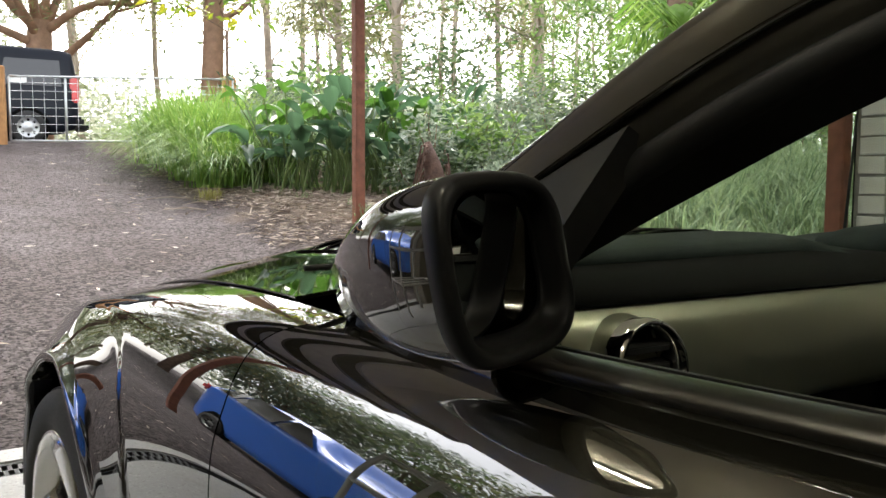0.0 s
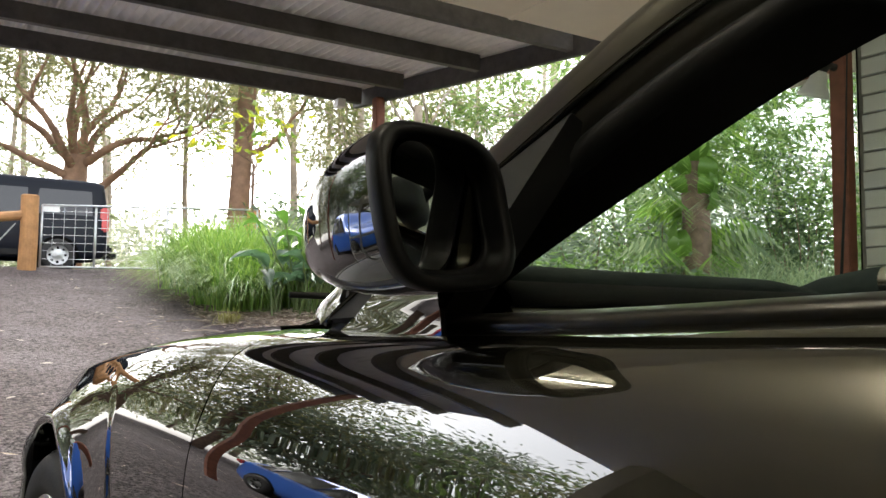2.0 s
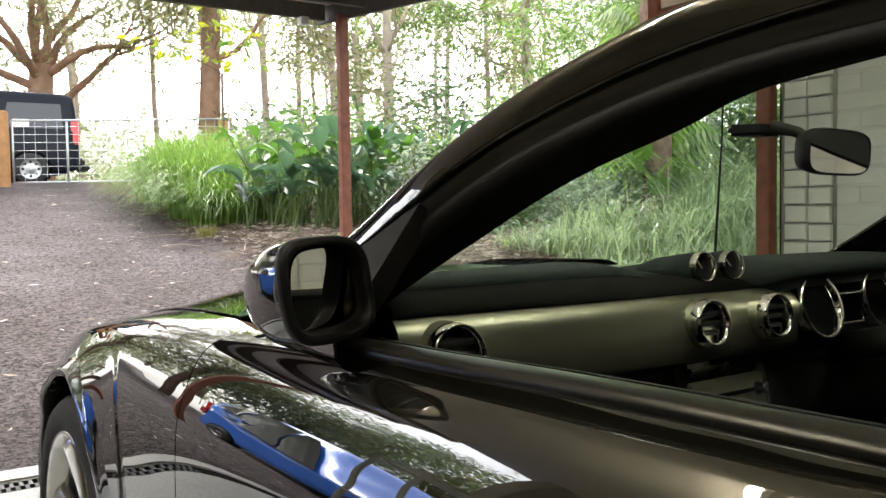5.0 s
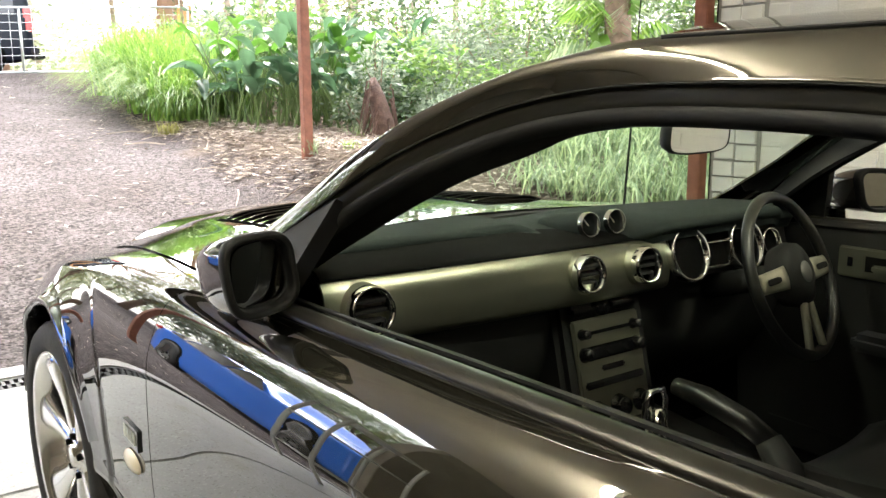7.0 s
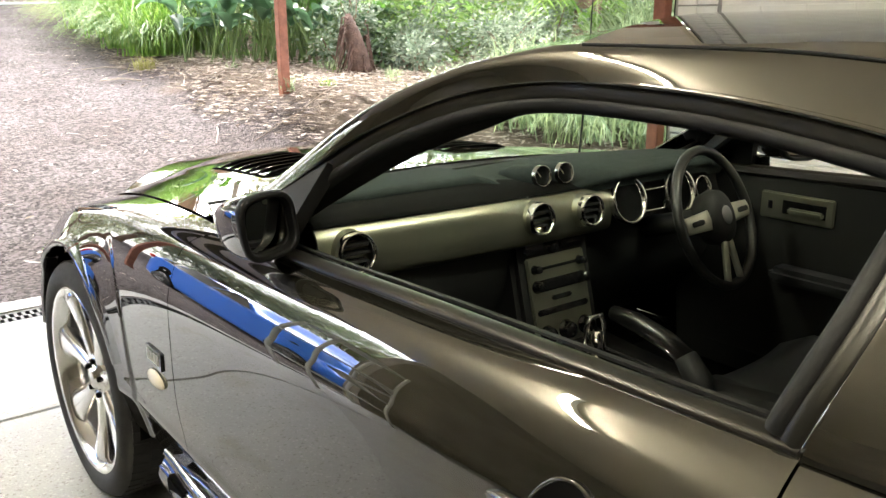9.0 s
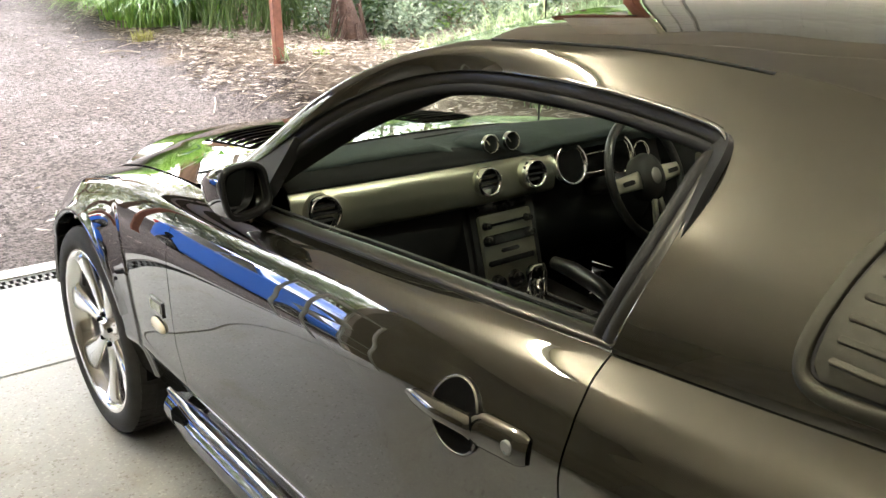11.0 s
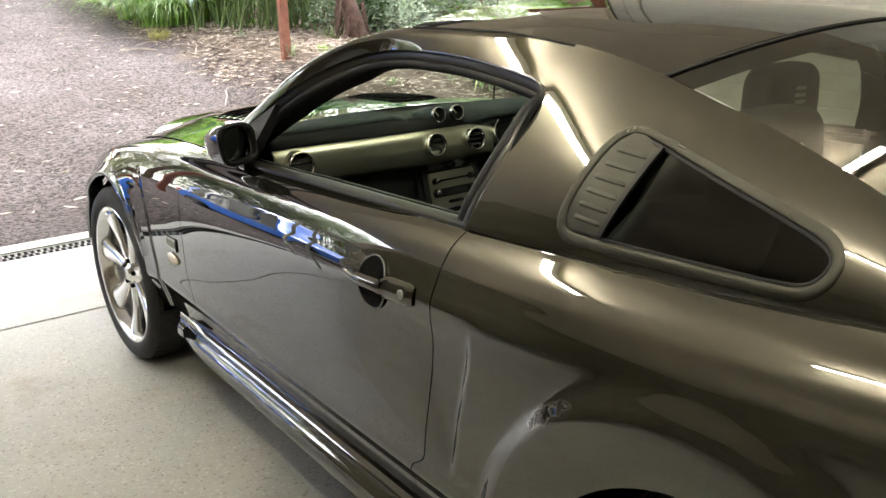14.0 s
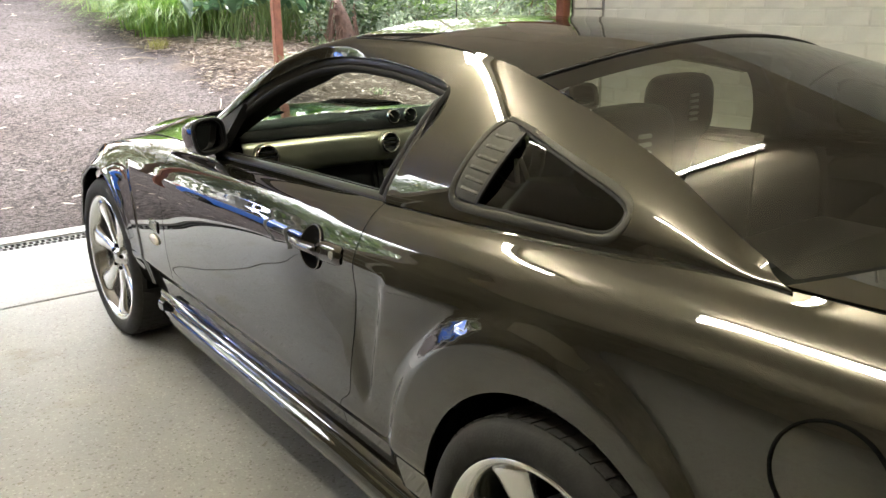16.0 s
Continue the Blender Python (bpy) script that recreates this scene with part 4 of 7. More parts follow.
def rear_pt(u, v):
    k = 2 * u - 1
    ye = lerp(0.253, -0.475, v)
    bow = lerp(-0.068, -0.19, v)
    return (k * (edge_x(ye) - 0.006), ye + bow * (1 - k * k), roof_edge(ye) + lerp(0.070, 0.030, v) * (1 - k * k) - 0.001)


sheet("rear_window", rear_pt, 30, 24, M_TINT, car, out=MID)
for sx in (-1, 1):
    bm = bmesh.new()
    tube(bm, [(sx * (edge_x(y) + 0.001), y, roof_edge(y) + 0.0005) for y in (lerp(0.262, 1.07, i / 40) for i in range(41))], 0.0022, 6)
    part("roof_ditch", bm, M_BLACK, car, "thin dark seam along the roof edge", smooth=True)
bm = bmesh.new()
tube(bm, [Vector(rear_pt(i / 30, 0.0)) + Vector((0, 0.003, 0.002)) for i in range(31)], 0.004, 6)
part("rear_window_seal", bm, M_BLACK, car)


def deck_pt(u, v):
    k = 2 * u - 1
    ye = lerp(-0.48, -1.08, v)
    bow = lerp(-0.19, -0.08, v)
    return (k * (hw(ye) - inset(ye) - 0.004), ye + bow * (1 - k * k), zb(ye) + 0.004 + 0.034 * (1 - k * k) + 0.02 * v * v)


sheet("boot_lid", deck_pt, 30, 16, M_PAINT, car, thick=0.005, out=MID)


def tail_pt(u, v):
    k = 2 * u - 1
    a = k * 1.2
    return (0.80 * math.sin(a) / math.sin(1.2), -1.06 - 0.16 * (math.cos(a) - math.cos(1.2)) / (1 - math.cos(1.2)), lerp(0.2, 1.05, v))


sheet("rear_bumper", tail_pt, 24, 10, M_PAINT, car, thick=0.005, out=MID)
spoiler = new("spoiler")
spoiler.parent = car
bm = bmesh.new()
grid(bm, lambda u, v: (lerp(-0.70, 0.70, u), -1.00 + 0.16 * math.cos(2 * math.pi * v) * 0.5 - 0.10 * (1 - (2 * u - 1) ** 2), 1.155 + 0.014 * math.sin(2 * math.pi * v)), 20, 12)
part("spoiler_blade", bm, M_PAINT, spoiler, smooth=True)
for sx in (-1, 1):
    bm = bmesh.new()
    box(bm, sx * 0.66 - 0.02, sx * 0.66 + 0.02, -1.04, -0.92, 1.02, 1.15, bevel=0.015)
    part("spoiler_foot", bm, M_PAINT, spoiler)

# fuel flap
bm = bmesh.new()
FC, FRAD = (-0.635, 0.845), 0.080
pts = []
for i in range(48):
    a = 2 * math.pi * i / 48
    y, z = FC[0] + FRAD * math.cos(a), FC[1] + FRAD * math.sin(a)
    p = side_pt(y, s_at(y, z), -1)
    pts.append(p + Vector((-0.0015, 0, 0)))
tube(bm, pts + pts[:1], 0.0028, 6, cap=False)
flap = part("fuel_flap", bm, M_VOID, car, "round fuel flap outlined by a dark gap", smooth=True)


# door handle
for sx in (-1, 1):
    hd = new("door_handle")
    hd.parent = car
    hd["label"] = "dark grey pull handle over a round recess, with key lock"
    fp = lambda y, z, o=0.0, sx=sx: side_pt(y, s_at(y, z), sx) + Vector((sx * o, 0, 0))
    bm = bmesh.new()
    rings = []
    for r, o in ((0.058, 0.002), (0.056, 0.005), (0.052, 0.004), (0.040, 0.0035), (0.0, 0.003)):
        rings.append([bm.verts.new(fp(0.742 + r * math.cos(2 * math.pi * i / 32) * 0.92, 0.845 + r * math.sin(2 * math.pi * i / 32), o)) for i in range(32)])
    for a, b in zip(rings, rings[1:]):
        for i in range(32):
            q = (a[i], a[(i + 1) % 32], b[(i + 1) % 32], b[i])
            bm.faces.new(q if sx > 0 else q[::-1])
    part("recess_cup", bm, M_VOID, hd, "dark round hand recess", smooth=True)
    bm = bmesh.new()
    tube(bm, [fp(0.742 + 0.052 * math.cos(2 * math.pi * i / 40), 0.845 + 0.0565 * math.sin(2 * math.pi * i / 40), 0.004) for i in range(41)], 0.0028, 8, cap=False)
    part("recess_rim", bm, M_PAINT, hd, smooth=True)

    def grip(u, v, sx=sx):
        y = lerp(0.858, 0.592, u)
        half = table(u, [(0, 0.004), (0.10, 0.012), (0.3, 0.014), (0.60, 0.016), (0.64, 0.025), (0.94, 0.024), (1, 0.019)])
        depth = table(u, [(0, 0.003), (0.1, 0.010), (0.35, 0.020), (0.60, 0.019), (0.65, 0.013), (0.94, 0.010), (1.0, 0.003)])
        a = math.pi * v
        return fp(y, 0.848 + 0.012 * (0.5 - u) * -1 + half * math.cos(a), 0.002 + depth * math.sin(a) ** 0.6)
    sheet("grip", grip, 32, 12, M_PAINT, hd, flip=sx > 0)
    bm = bmesh.new()
    lathe(bm, [(0.0, 0.0135), (0.007, 0.0135), (0.009, 0.0145), (0.0105, 0.013), (0.0105, 0.004)], 16, (sx, 0, 0), fp(0.622, 0.853))
    part("key_lock", bm, M_DISC, hd, "small bright key lock", smooth=True)
    bm = bmesh.new()
    box(bm, -0.001, 0.001, -0.0015, 0.0015, -0.03, 0.03, m=Matrix.Translation(fp(0.690, 0.849, 0.016)))
    part("grip_joint", bm, M_VOID, hd)

# side lamp and badge, both sides
for sx in (-1, 1):
    fp = lambda y, z, o=0.0, sx=sx: side_pt(y, s_at(y, z), sx) + Vector((sx * o, 0, 0))
    sheet("side_repeater", lambda u, v: fp(2.015 + 0.052 * math.cos(math.pi * u) * math.sin(math.pi * max(0.02, v) * 0.98 + 0.02), 0.585 + 0.021 * math.cos(math.pi * (0.02 + 0.96 * v)), 0.002 + 0.012 * math.sin(math.pi * u) * math.sin(math.pi * v)), 12, 12, M_AMBER, car, flip=sx > 0, label="pale amber side repeater lamp")
    bd = new("fender_badge")
    bd.parent = car
    sheet("badge_plate", lambda u, v: fp(lerp(1.968, 2.062, u), lerp(0.618, 0.660, v), 0.005), 4, 3, M_GLOSSBLACK, bd, thick=0.005, flip=sx < 0, label="small black badge plate")
    for k in range(4):
        sheet("badge_bar", lambda u, v, k=k: fp(lerp(1.978, 1.992, u) + 0.020 * k, lerp(0.628, 0.652, v), 0.0068), 2, 2, M_SILVER, bd, thick=0.0012, flip=sx < 0)


# rolled flare round the front arches
def arch_flare(sx):
    def fn(u, v):
        a = radians(lerp(160, 6, u))

        def skin(r):
            y, z = YF + r * math.cos(a), ARCH_Z + r * math.sin(a)
            return abs(side_pt(y, s_at(y, z)).x), y, z
        edge, far = skin(R_ARCH), skin(R_ARCH + 0.075)
        lip = max(edge[0], lerp(edge[0], 0.936, sm((100 - math.degrees(a)) / 40))) + 0.003
        r, x = along([(-0.004, lip - 0.045), (-0.004, lip - 0.006), (0.0, lip), (0.012, lip + 0.001), (0.035, lerp(lip, far[0], 0.45)), (0.075, far[0] - 0.001)], v)
        return (sx * x, YF + (R_ARCH + r) * math.cos(a), ARCH_Z + (R_ARCH + r) * math.sin(a))
    sheet("arch_flare", fn, 48, 20, M_PAINT, car, out=MID)


arch_flare(-1)
arch_flare(1)


# ---- side mirrors ----
def side_mirror(sx):
    mir = new("side_mirror")
    mir.parent = car
    cx, cz, fy = 0.853, 1.032, 1.503

    def outline(a):
        ca, sa = math.cos(a), math.sin(a)
        w = 0.061 if ca > 0 else 0.062
        h = 0.056
        h *= 1.0 if ca > 0 else 1 + 0.12 * ca
        e = 0.50
        x = w * abs(ca) ** e * (1 if ca > 0 else -1)
        z = h * abs(sa) ** e * (1 if sa > 0 else -1)
        return x + 0.08 * min(z, 0.0), z + 0.002 - 0.04 * x

    def lean(x, z):
        """The glass side of the mirror looks inboard and slightly up."""
        return -0.29 * x + 0.26 * z

    def shell(u, v):
        a = 2 * math.pi * u
        x, z = outline(a)
        k = math.cos(v * math.pi / 2) ** 1.15
        push = math.sin(v * math.pi / 2)
        return (sx * (cx + x * k + 0.018 * push), fy + 0.010 + lean(x * k, z * k) + 0.195 * v ** 0.86, cz + z * k - 0.018 * push)
    sheet("mirror_housing", shell, 48, 22, M_PAINT, mir, flip=sx < 0)

    def bezel(u, v):
        a = 2 * math.pi * u
        x, z = outline(a)
        k, dy = along([(1.0, 0.014), (1.02, 0.004), (0.98, -0.005), (0.84, -0.004), (0.81, 0.016), (0.74, 0.018)], v)
        return (sx * (cx + x * k), fy + lean(x * k, z * k) + dy, cz + z * k)
    sheet("mirror_bezel", bezel, 48, 20, M_BEZEL, mir, flip=sx > 0)
    bm = bmesh.new()
    vs = []
    for i in range(48):
        x, z = outline(2 * math.pi * i / 48)
        vs.append(bm.verts.new((sx * (cx + x * 0.78), fy + (0.05 * z - 0.55 * x) * 0.78 + 0.016, cz + z * 0.78)))
    bm.faces.new(vs)
    part("mirror_glass", bm, M_MIRROR, mir)

    def foot(u, v):
        x, k, z = along([(0.780, 0.0, 0.932), (0.812, 0.0, 0.933), (0.818, 0.05, 0.938), (0.8175, 0.5, 0.960), (0.817, 0.95, 0.984), (0.80, 1.0, 0.990), (0.76, 0.9, 0.990)], v)
        return (sx * (x - 0.02 * u), lerp(lerp(1.562, 1.572, k), lerp(1.80, 1.70, k), u), z)
    sheet("mirror_foot", foot, 12, 24, M_PAINT, mir, thick=0.004, out=(0, 1.6, 0.97))


side_mirror(-1)
side_mirror(1)


# ---- wheels ----
def wheel(sx, yc, steer=0.0):
    wh = new("wheel")
    wh.parent = car
    wh.matrix_local = pose(sx * 0.80, yc, 0.357, 0, 0, steer)
    X = sx
    bm = bmesh.new()
    prof = [(0.280, 0.118), (0.287, 0.131), (0.300, 0.137), (0.320, 0.138), (0.339, 0.133), (0.351, 0.122), (0.356, 0.105), (0.3565, 0.06), (0.357, 0.0), (0.3565, -0.06), (0.356, -0.105), (0.339, -0.133), (0.28, -0.13)]
    lathe(bm, [(r, h * X) for r, h in prof], 72)
    part("tyre", bm, M_RUBBER, wh, smooth=True)
    tread = bmesh.new()
    for i in range(60):
        a = 2 * math.pi * i / 60
        for h0, h1 in ((0.112, 0.07), (0.062, 0.022), (0.016, -0.022)):
            ca, sa = math.cos(a), math.sin(a)
            cb, sb = math.cos(a + 0.078), math.sin(a + 0.078)
            r0, r1 = 0.3545, 0.3585
            q = []
            for r in (r0, r1):
                q += [tread.verts.new((X * h0, r * ca, r * sa)), tread.verts.new((X * h1, r * math.cos(a + 0.02), r * math.sin(a + 0.02))), tread.verts.new((X * h1, r * math.cos(a + 0.098), r * math.sin(a + 0.098))), tread.verts.new((X * h0, r * cb, r * sb))]
            tread.faces.new(q[4:])
            for k in range(4):
                tread.faces.new((q[k], q[(k + 1) % 4], q[4 + (k + 1) % 4], q[4 + k]))
    part("tread", tread, M_RUBBER, wh)
    rim = bmesh.new()
    lathe(rim, [(r, h * X) for r, h in [(0.274, 0.108), (0.285, 0.126), (0.281, 0.131), (0.271, 0.127), (0.259, 0.108), (0.250, 0.085), (0.248, 0.02), (0.235, -0.10), (0.272, -0.12)]], 72)
    rm = part("rim", rim, M_RIM, wh, "polished alloy rim with seven broad spokes", smooth=True)
    for i in range(7):
        a0 = 2 * math.pi * i / 7 + 0.2
        bm = bmesh.new()

        def sp(u, v, a0=a0):
            r = lerp(0.045, 0.263, u)
            half = table(u, [(0, 0.030), (0.3, 0.030), (0.75, 0.046), (1, 0.062)])
            across = lerp(-half, half, v)
            face = table(u, [(0, 0.094), (0.4, 0.098), (0.85, 0.112), (1, 0.118)]) - 0.016 * abs(2 * v - 1) ** 3
            return (X * face, r * math.cos(a0) - across * math.sin(a0), r * math.sin(a0) + across * math.cos(a0))
        grid(bm, sp, 10, 8, flip=sx < 0)
        ob = part("spoke", bm, M_RIM, rm, smooth=True)
        s = ob.modifiers.new("thick", "SOLIDIFY")
        s.thickness, s.offset = 0.030, -1
    bm = bmesh.new()
    lathe(bm, [(0.0, 0.106 * X), (0.022, 0.106 * X), (0.030, 0.103 * X), (0.031, 0.094 * X), (0.070, 0.092 * X), (0.078, 0.078 * X)], 32)
    part("hub_cap", bm, M_RIM, rm, smooth=True)
    for i in range(5):
        a = 2 * math.pi * i / 5 + 0.4
        bm = bmesh.new()
        lathe(bm, [(0.0, 0.102 * X), (0.008, 0.102 * X), (0.009, 0.098 * X), (0.009, 0.08 * X)], 10, (1, 0, 0), (0, 0.054 * math.cos(a), 0.054 * math.sin(a)))
        part("wheel_nut", bm, M_VOID, rm)
    bm = bmesh.new()
    lathe(bm, [(0.0, 0.02 * X), (0.165, 0.02 * X), (0.167, 0.0), (0.165, -0.012 * X), (0.0, -0.012 * X)], 40)
    part("brake_disc", bm, M_DISC, wh, "dull grey brake disc")
    return wh


wheel(-1, YF, 2.0)
wheel(1, YF, 2.0)
wheel(-1, YR)
wheel(1, YR)


# ---- cabin ----
dash = new("dashboard")
dash.parent = car


def dash_top(u, v):
    x = lerp(-0.70, 0.70, u)
    f = 1 - (x / 0.70) ** 2
    y0 = 1.86 + 0.24 * f
    hump = sm((x - 0.02) / 0.14) * sm((0.66 - x) / 0.12)
    pas = sm((-0.12 - x) / 0.06)
    y1 = 1.655 - 0.05 * hump + 0.088 * pas
    z1 = 0.974 + 0.032 * pas + 0.026 * hump
    p = along([(y0, 0.945), (lerp(y0, y1, 0.35), 0.984 + 0.014 * pas + 0.010 * hump), (lerp(y0, y1, 0.75), 0.990 + 0.020 * pas + 0.016 * hump), (y1, z1), (y1 + 0.004, z1 - 0.016), (y1 + 0.012 - 0.03 * pas, z1 - 0.034)], v)
    return (x, p[0], p[1])


sheet("dash_top", dash_top, 60, 20, M_DASHTOP, dash, thick=0.008, label="dark soft vinyl dash top")


def fascia(u, v):
    x = lerp(-0.685, 0.16, u)
    p = along([(1.645, 0.966), (1.634, 0.955), (1.628, 0.943), (1.624, 0.925), (1.620, 0.900), (1.623, 0.868), (1.64, 0.858)], v)
    return (x, p[0] - 0.02 * math.cos((x + 0.03) * 3.0) + 0.012, p[1] - 0.004 * (x + 0.3))


sheet("fascia", fascia, 40, 21, M_SILVER, dash, thick=0.008, label="satin silver dash fascia panel")
sheet("dash_roll", lambda u, v: Vector(fascia(u, 0)).lerp(Vector((lerp(-0.69, 0.0, u), 1.748, 0.999 - 0.008 * sm((u - 0.75) / 0.25))), v) + Vector((0, -0.030 * math.sin(math.pi * v ** 0.6), 0.010 * math.sin(math.pi * v))), 30, 12, M_ROLL, dash, thick=0.006, label="padded roll above the silver panel, shade put into its black colour", out=(-0.3, 1.75, 0.9))
bm = bmesh.new()
tube(bm, [Vector(fascia(0.135 + 0.55 * i / 20, 0.48)) + Vector((0, -0.0015, 0)) for i in range(21)], 0.0012, 5)
tube(bm, [Vector(fascia(0.135, i / 12)) + Vector((0, -0.0015, 0)) for i in range(13)], 0.0012, 5)
part("fascia_joint", bm, M_VOID, dash)
bm = bmesh.new()
grid(bm, lambda u, v: (lerp(-0.69, 0.69, u), *along([(1.66, 0.862), (1.655, 0.80), (1.68, 0.70), (1.76, 0.58), (1.85, 0.50)], v)), 24, 14)
part("lower_dash", bm, M_BLACK, dash, smooth=True)
bm = bmesh.new()
grid(bm, lambda u, v: (lerp(0.14, 0.68, u), *along([(1.625, 1.008), (1.655, 0.99), (1.66, 0.94), (1.64, 0.88), (1.63, 0.86)], v)), 12, 10)
part("binnacle", bm, M_BLACK, dash, smooth=True)


def ring_vent(x, y, z, r, parent, blades=True, tilt=-8):
    vt = new("air_vent")
    vt.parent = parent
    vt["label"] = "round dark air vent with a chrome ring"
    m = pose(x, y, z, tilt, 0, 0)
    vt.matrix_local = m
    bm = bmesh.new()
    lathe(bm, [(r * 0.86, 0.012), (r * 0.86, -0.010), (r * 0.92, -0.020), (r, -0.020), (r * 1.06, -0.012), (r * 1.06, 0.03)], 40, (0, 1, 0))
    part("vent_ring", bm, M_CHROME, vt, smooth=True)
    bm = bmesh.new()
    lathe(bm, [(0.0, 0.016), (r * 0.5, 0.014), (r * 0.87, 0.010)], 32, (0, 1, 0))
    part("vent_core", bm, M_VOID, vt, smooth=True)
    if blades:
        for k in (-1, 0, 1):
            w = r * 0.85 * math.sqrt(1 - (0.5 * k) ** 2) - 0.001
            boxed("vent_blade", (-w, w, -0.006, 0.010, k * r * 0.45 - 0.004, k * r * 0.45 + 0.003), M_BLACK, vt, bevel=0.001, m=pose(0, 0, 0, 18))
    bm = bmesh.new()
    lathe(bm, [(r * 1.06, 0.0), (r * 1.16, 0.02), (r * 1.18, 0.05)], 32, (0, 1, 0))
    part("vent_barrel", bm, M_SILVER, vt, smooth=True)
    return vt


ring_vent(-0.612, 1.618, 0.920, 0.042, dash)
ring_vent(-0.110, 1.600, 0.922, 0.038, dash)
ring_vent(0.055, 1.592, 0.922, 0.038, dash)


def dial(name, x, y, z, r, tilt, depth, face=None):
    g = new(name)
    g.parent = dash
    g.matrix_local = pose(x, y, z, tilt, 0, 0)
    bm = bmesh.new()
    lathe(bm, [(r * 0.84, 0.008), (r * 0.88, -0.008), (r * 0.96, -0.011), (r, -0.006), (r * 1.0, 0.010)], 40, (0, 1, 0))
    part("bezel", bm, M_CHROME, g, "bright chrome bezel", smooth=True)
    bm = bmesh.new()
    lathe(bm, [(0.0, 0.004), (r * 0.9, 0.004)], 32, (0, 1, 0))
    part("dial_face", bm, face or M_VOID, g)
    if depth:
        bm = bmesh.new()
        lathe(bm, [(r * 1.0, 0.004), (r * 1.04, 0.02), (r * 1.0, depth * 0.7), (r * 0.7, depth)], 32, (0, 1, 0))
        part("pod", bm, M_DASHTOP, g, smooth=True)
        bm = bmesh.new()
        tube(bm, [(0, -0.001, -0.002), (-r * 0.45, -0.001, r * 0.45)], 0.001, 5)
        part("needle", bm, M_AMBER, g)
    return g


for x in (-0.047, 0.032):
    dial("gauge_pod", x, 1.660, 1.010, 0.027, -8, 0.14, M_DIAL)
dial("instrument", 0.215, 1.60, 0.925, 0.064, -16, 0.0)
dial("instrument", 0.425, 1.60, 0.925, 0.064, -16, 0.0)
dial("instrument", 0.535, 1.605, 0.918, 0.036, -16, 0.0)
bm = bmesh.new()
tube(bm, [(0.275, 1.60, 0.885), (0.365, 1.60, 0.885), (0.365, 1.60, 0.945), (0.275, 1.60, 0.945), (0.275, 1.60, 0.885)], 0.004, 8)
part("display_frame", bm, M_CHROME, dash, smooth=True)

# centre stack
stack = new("centre_stack")
stack.parent = car
sm_stack = pose(-0.022, 1.600, 0.72, -14, 0, 0)
stack.matrix_local = sm_stack
boxed("stack_body", (-0.135, 0.135, 0.012, 0.14, -0.20, 0.145), M_BLACK, stack, bevel=0.015)
boxed("stack_plate", (-0.100, 0.100, 0.002, 0.014, -0.155, 0.100), M_SILVER, stack, bevel=0.004, label="satin silver radio and heater plate")
for x in (-0.07, 0.045):
    boxed("switch", (x - 0.035, x + 0.045, -0.006, 0.012, 0.108, 0.132), M_GLOSSBLACK, stack, bevel=0.008)
bm = bmesh.new()
lathe(bm, [(0, -0.010), (0.018, -0.008), (0.020, 0.01)], 24, (0, 1, 0), (-0.012, 0, 0.120))
part("hazard_button", bm, M_GLOSSBLACK, stack, smooth=True)
boxed("disc_slot", (-0.085, 0.085, -0.002, 0.006, 0.066, 0.073), M_VOID, stack, bevel=0.001)
boxed("display", (-0.088, 0.088, -0.004, 0.006, 0.012, 0.042), M_GLOSSBLACK, stack, bevel=0.008)
boxed("key_row", (-0.035, 0.035, -0.004, 0.006, -0.014, -0.002), M_GLOSSBLACK, stack, bevel=0.004)
boxed("button_row", (-0.088, 0.088, -0.004, 0.006, -0.046, -0.030), M_GLOSSBLACK, stack, bevel=0.004)
for x, z, r in ((-0.078, 0.07, 0.012), (0.078, 0.07, 0.012), (-0.078, 0.027, 0.016), (0.078, 0.027, 0.016), (-0.066, -0.095, 0.024), (0.0, -0.095, 0.026), (0.066, -0.095, 0.024)):
    bm = bmesh.new()
    lathe(bm, [(0, -0.020), (r * 0.7, -0.020), (r * 0.8, -0.016), (r * 0.85, -0.002), (r, 0.0), (r, 0.006)], 24, (0, 1, 0), (x, 0, z))
    part("knob", bm, M_GLOSSBLACK, stack, smooth=True)
boxed("lower_slot", (-0.09, 0.09, -0.003, 0.006, -0.150, -0.132), M_VOID, stack, bevel=0.003)

# console, selector and brake lever
console = new("console")
console.parent = car
bm = bmesh.new()
grid(bm, lambda u, v: (-0.02 + lerp(-0.13, 0.13, u), *along([(1.60, 0.60), (1.45, 0.585), (1.25, 0.575), (1.05, 0.60), (0.80, 0.64), (0.45, 0.64)], v)), 4, 20, flip=True)
ob = part("console_top", bm, M_BLACK, console, smooth=True)
s = ob.modifiers.new("thick", "SOLIDIFY")
s.thickness, s.offset = 0.30, -1
bm = bmesh.new()
grid(bm, lambda u, v: (-0.04 + lerp(-0.065, 0.065, u), lerp(1.53, 1.30, v), 0.598 - 0.006 * v), 2, 4, flip=True)
ob = part("gate_plate", bm, M_RIM, console, "bright selector gate plate")
for k in range(3):
    boxed("gate_slot", (-0.085 + 0.035 * k, -0.067 + 0.035 * k, 1.33, 1.50, 0.597, 0.601), M_VOID, console, bevel=0.001)
gear = new("gear_selector")
gear.parent = console
bm = bmesh.new()
tube(bm, [(-0.04, 1.455, 0.59), (-0.04, 1.465, 0.66)], [0.016, 0.013], 12)
part("lever", bm, M_CHROME, gear, smooth=True)
bm = bmesh.new()
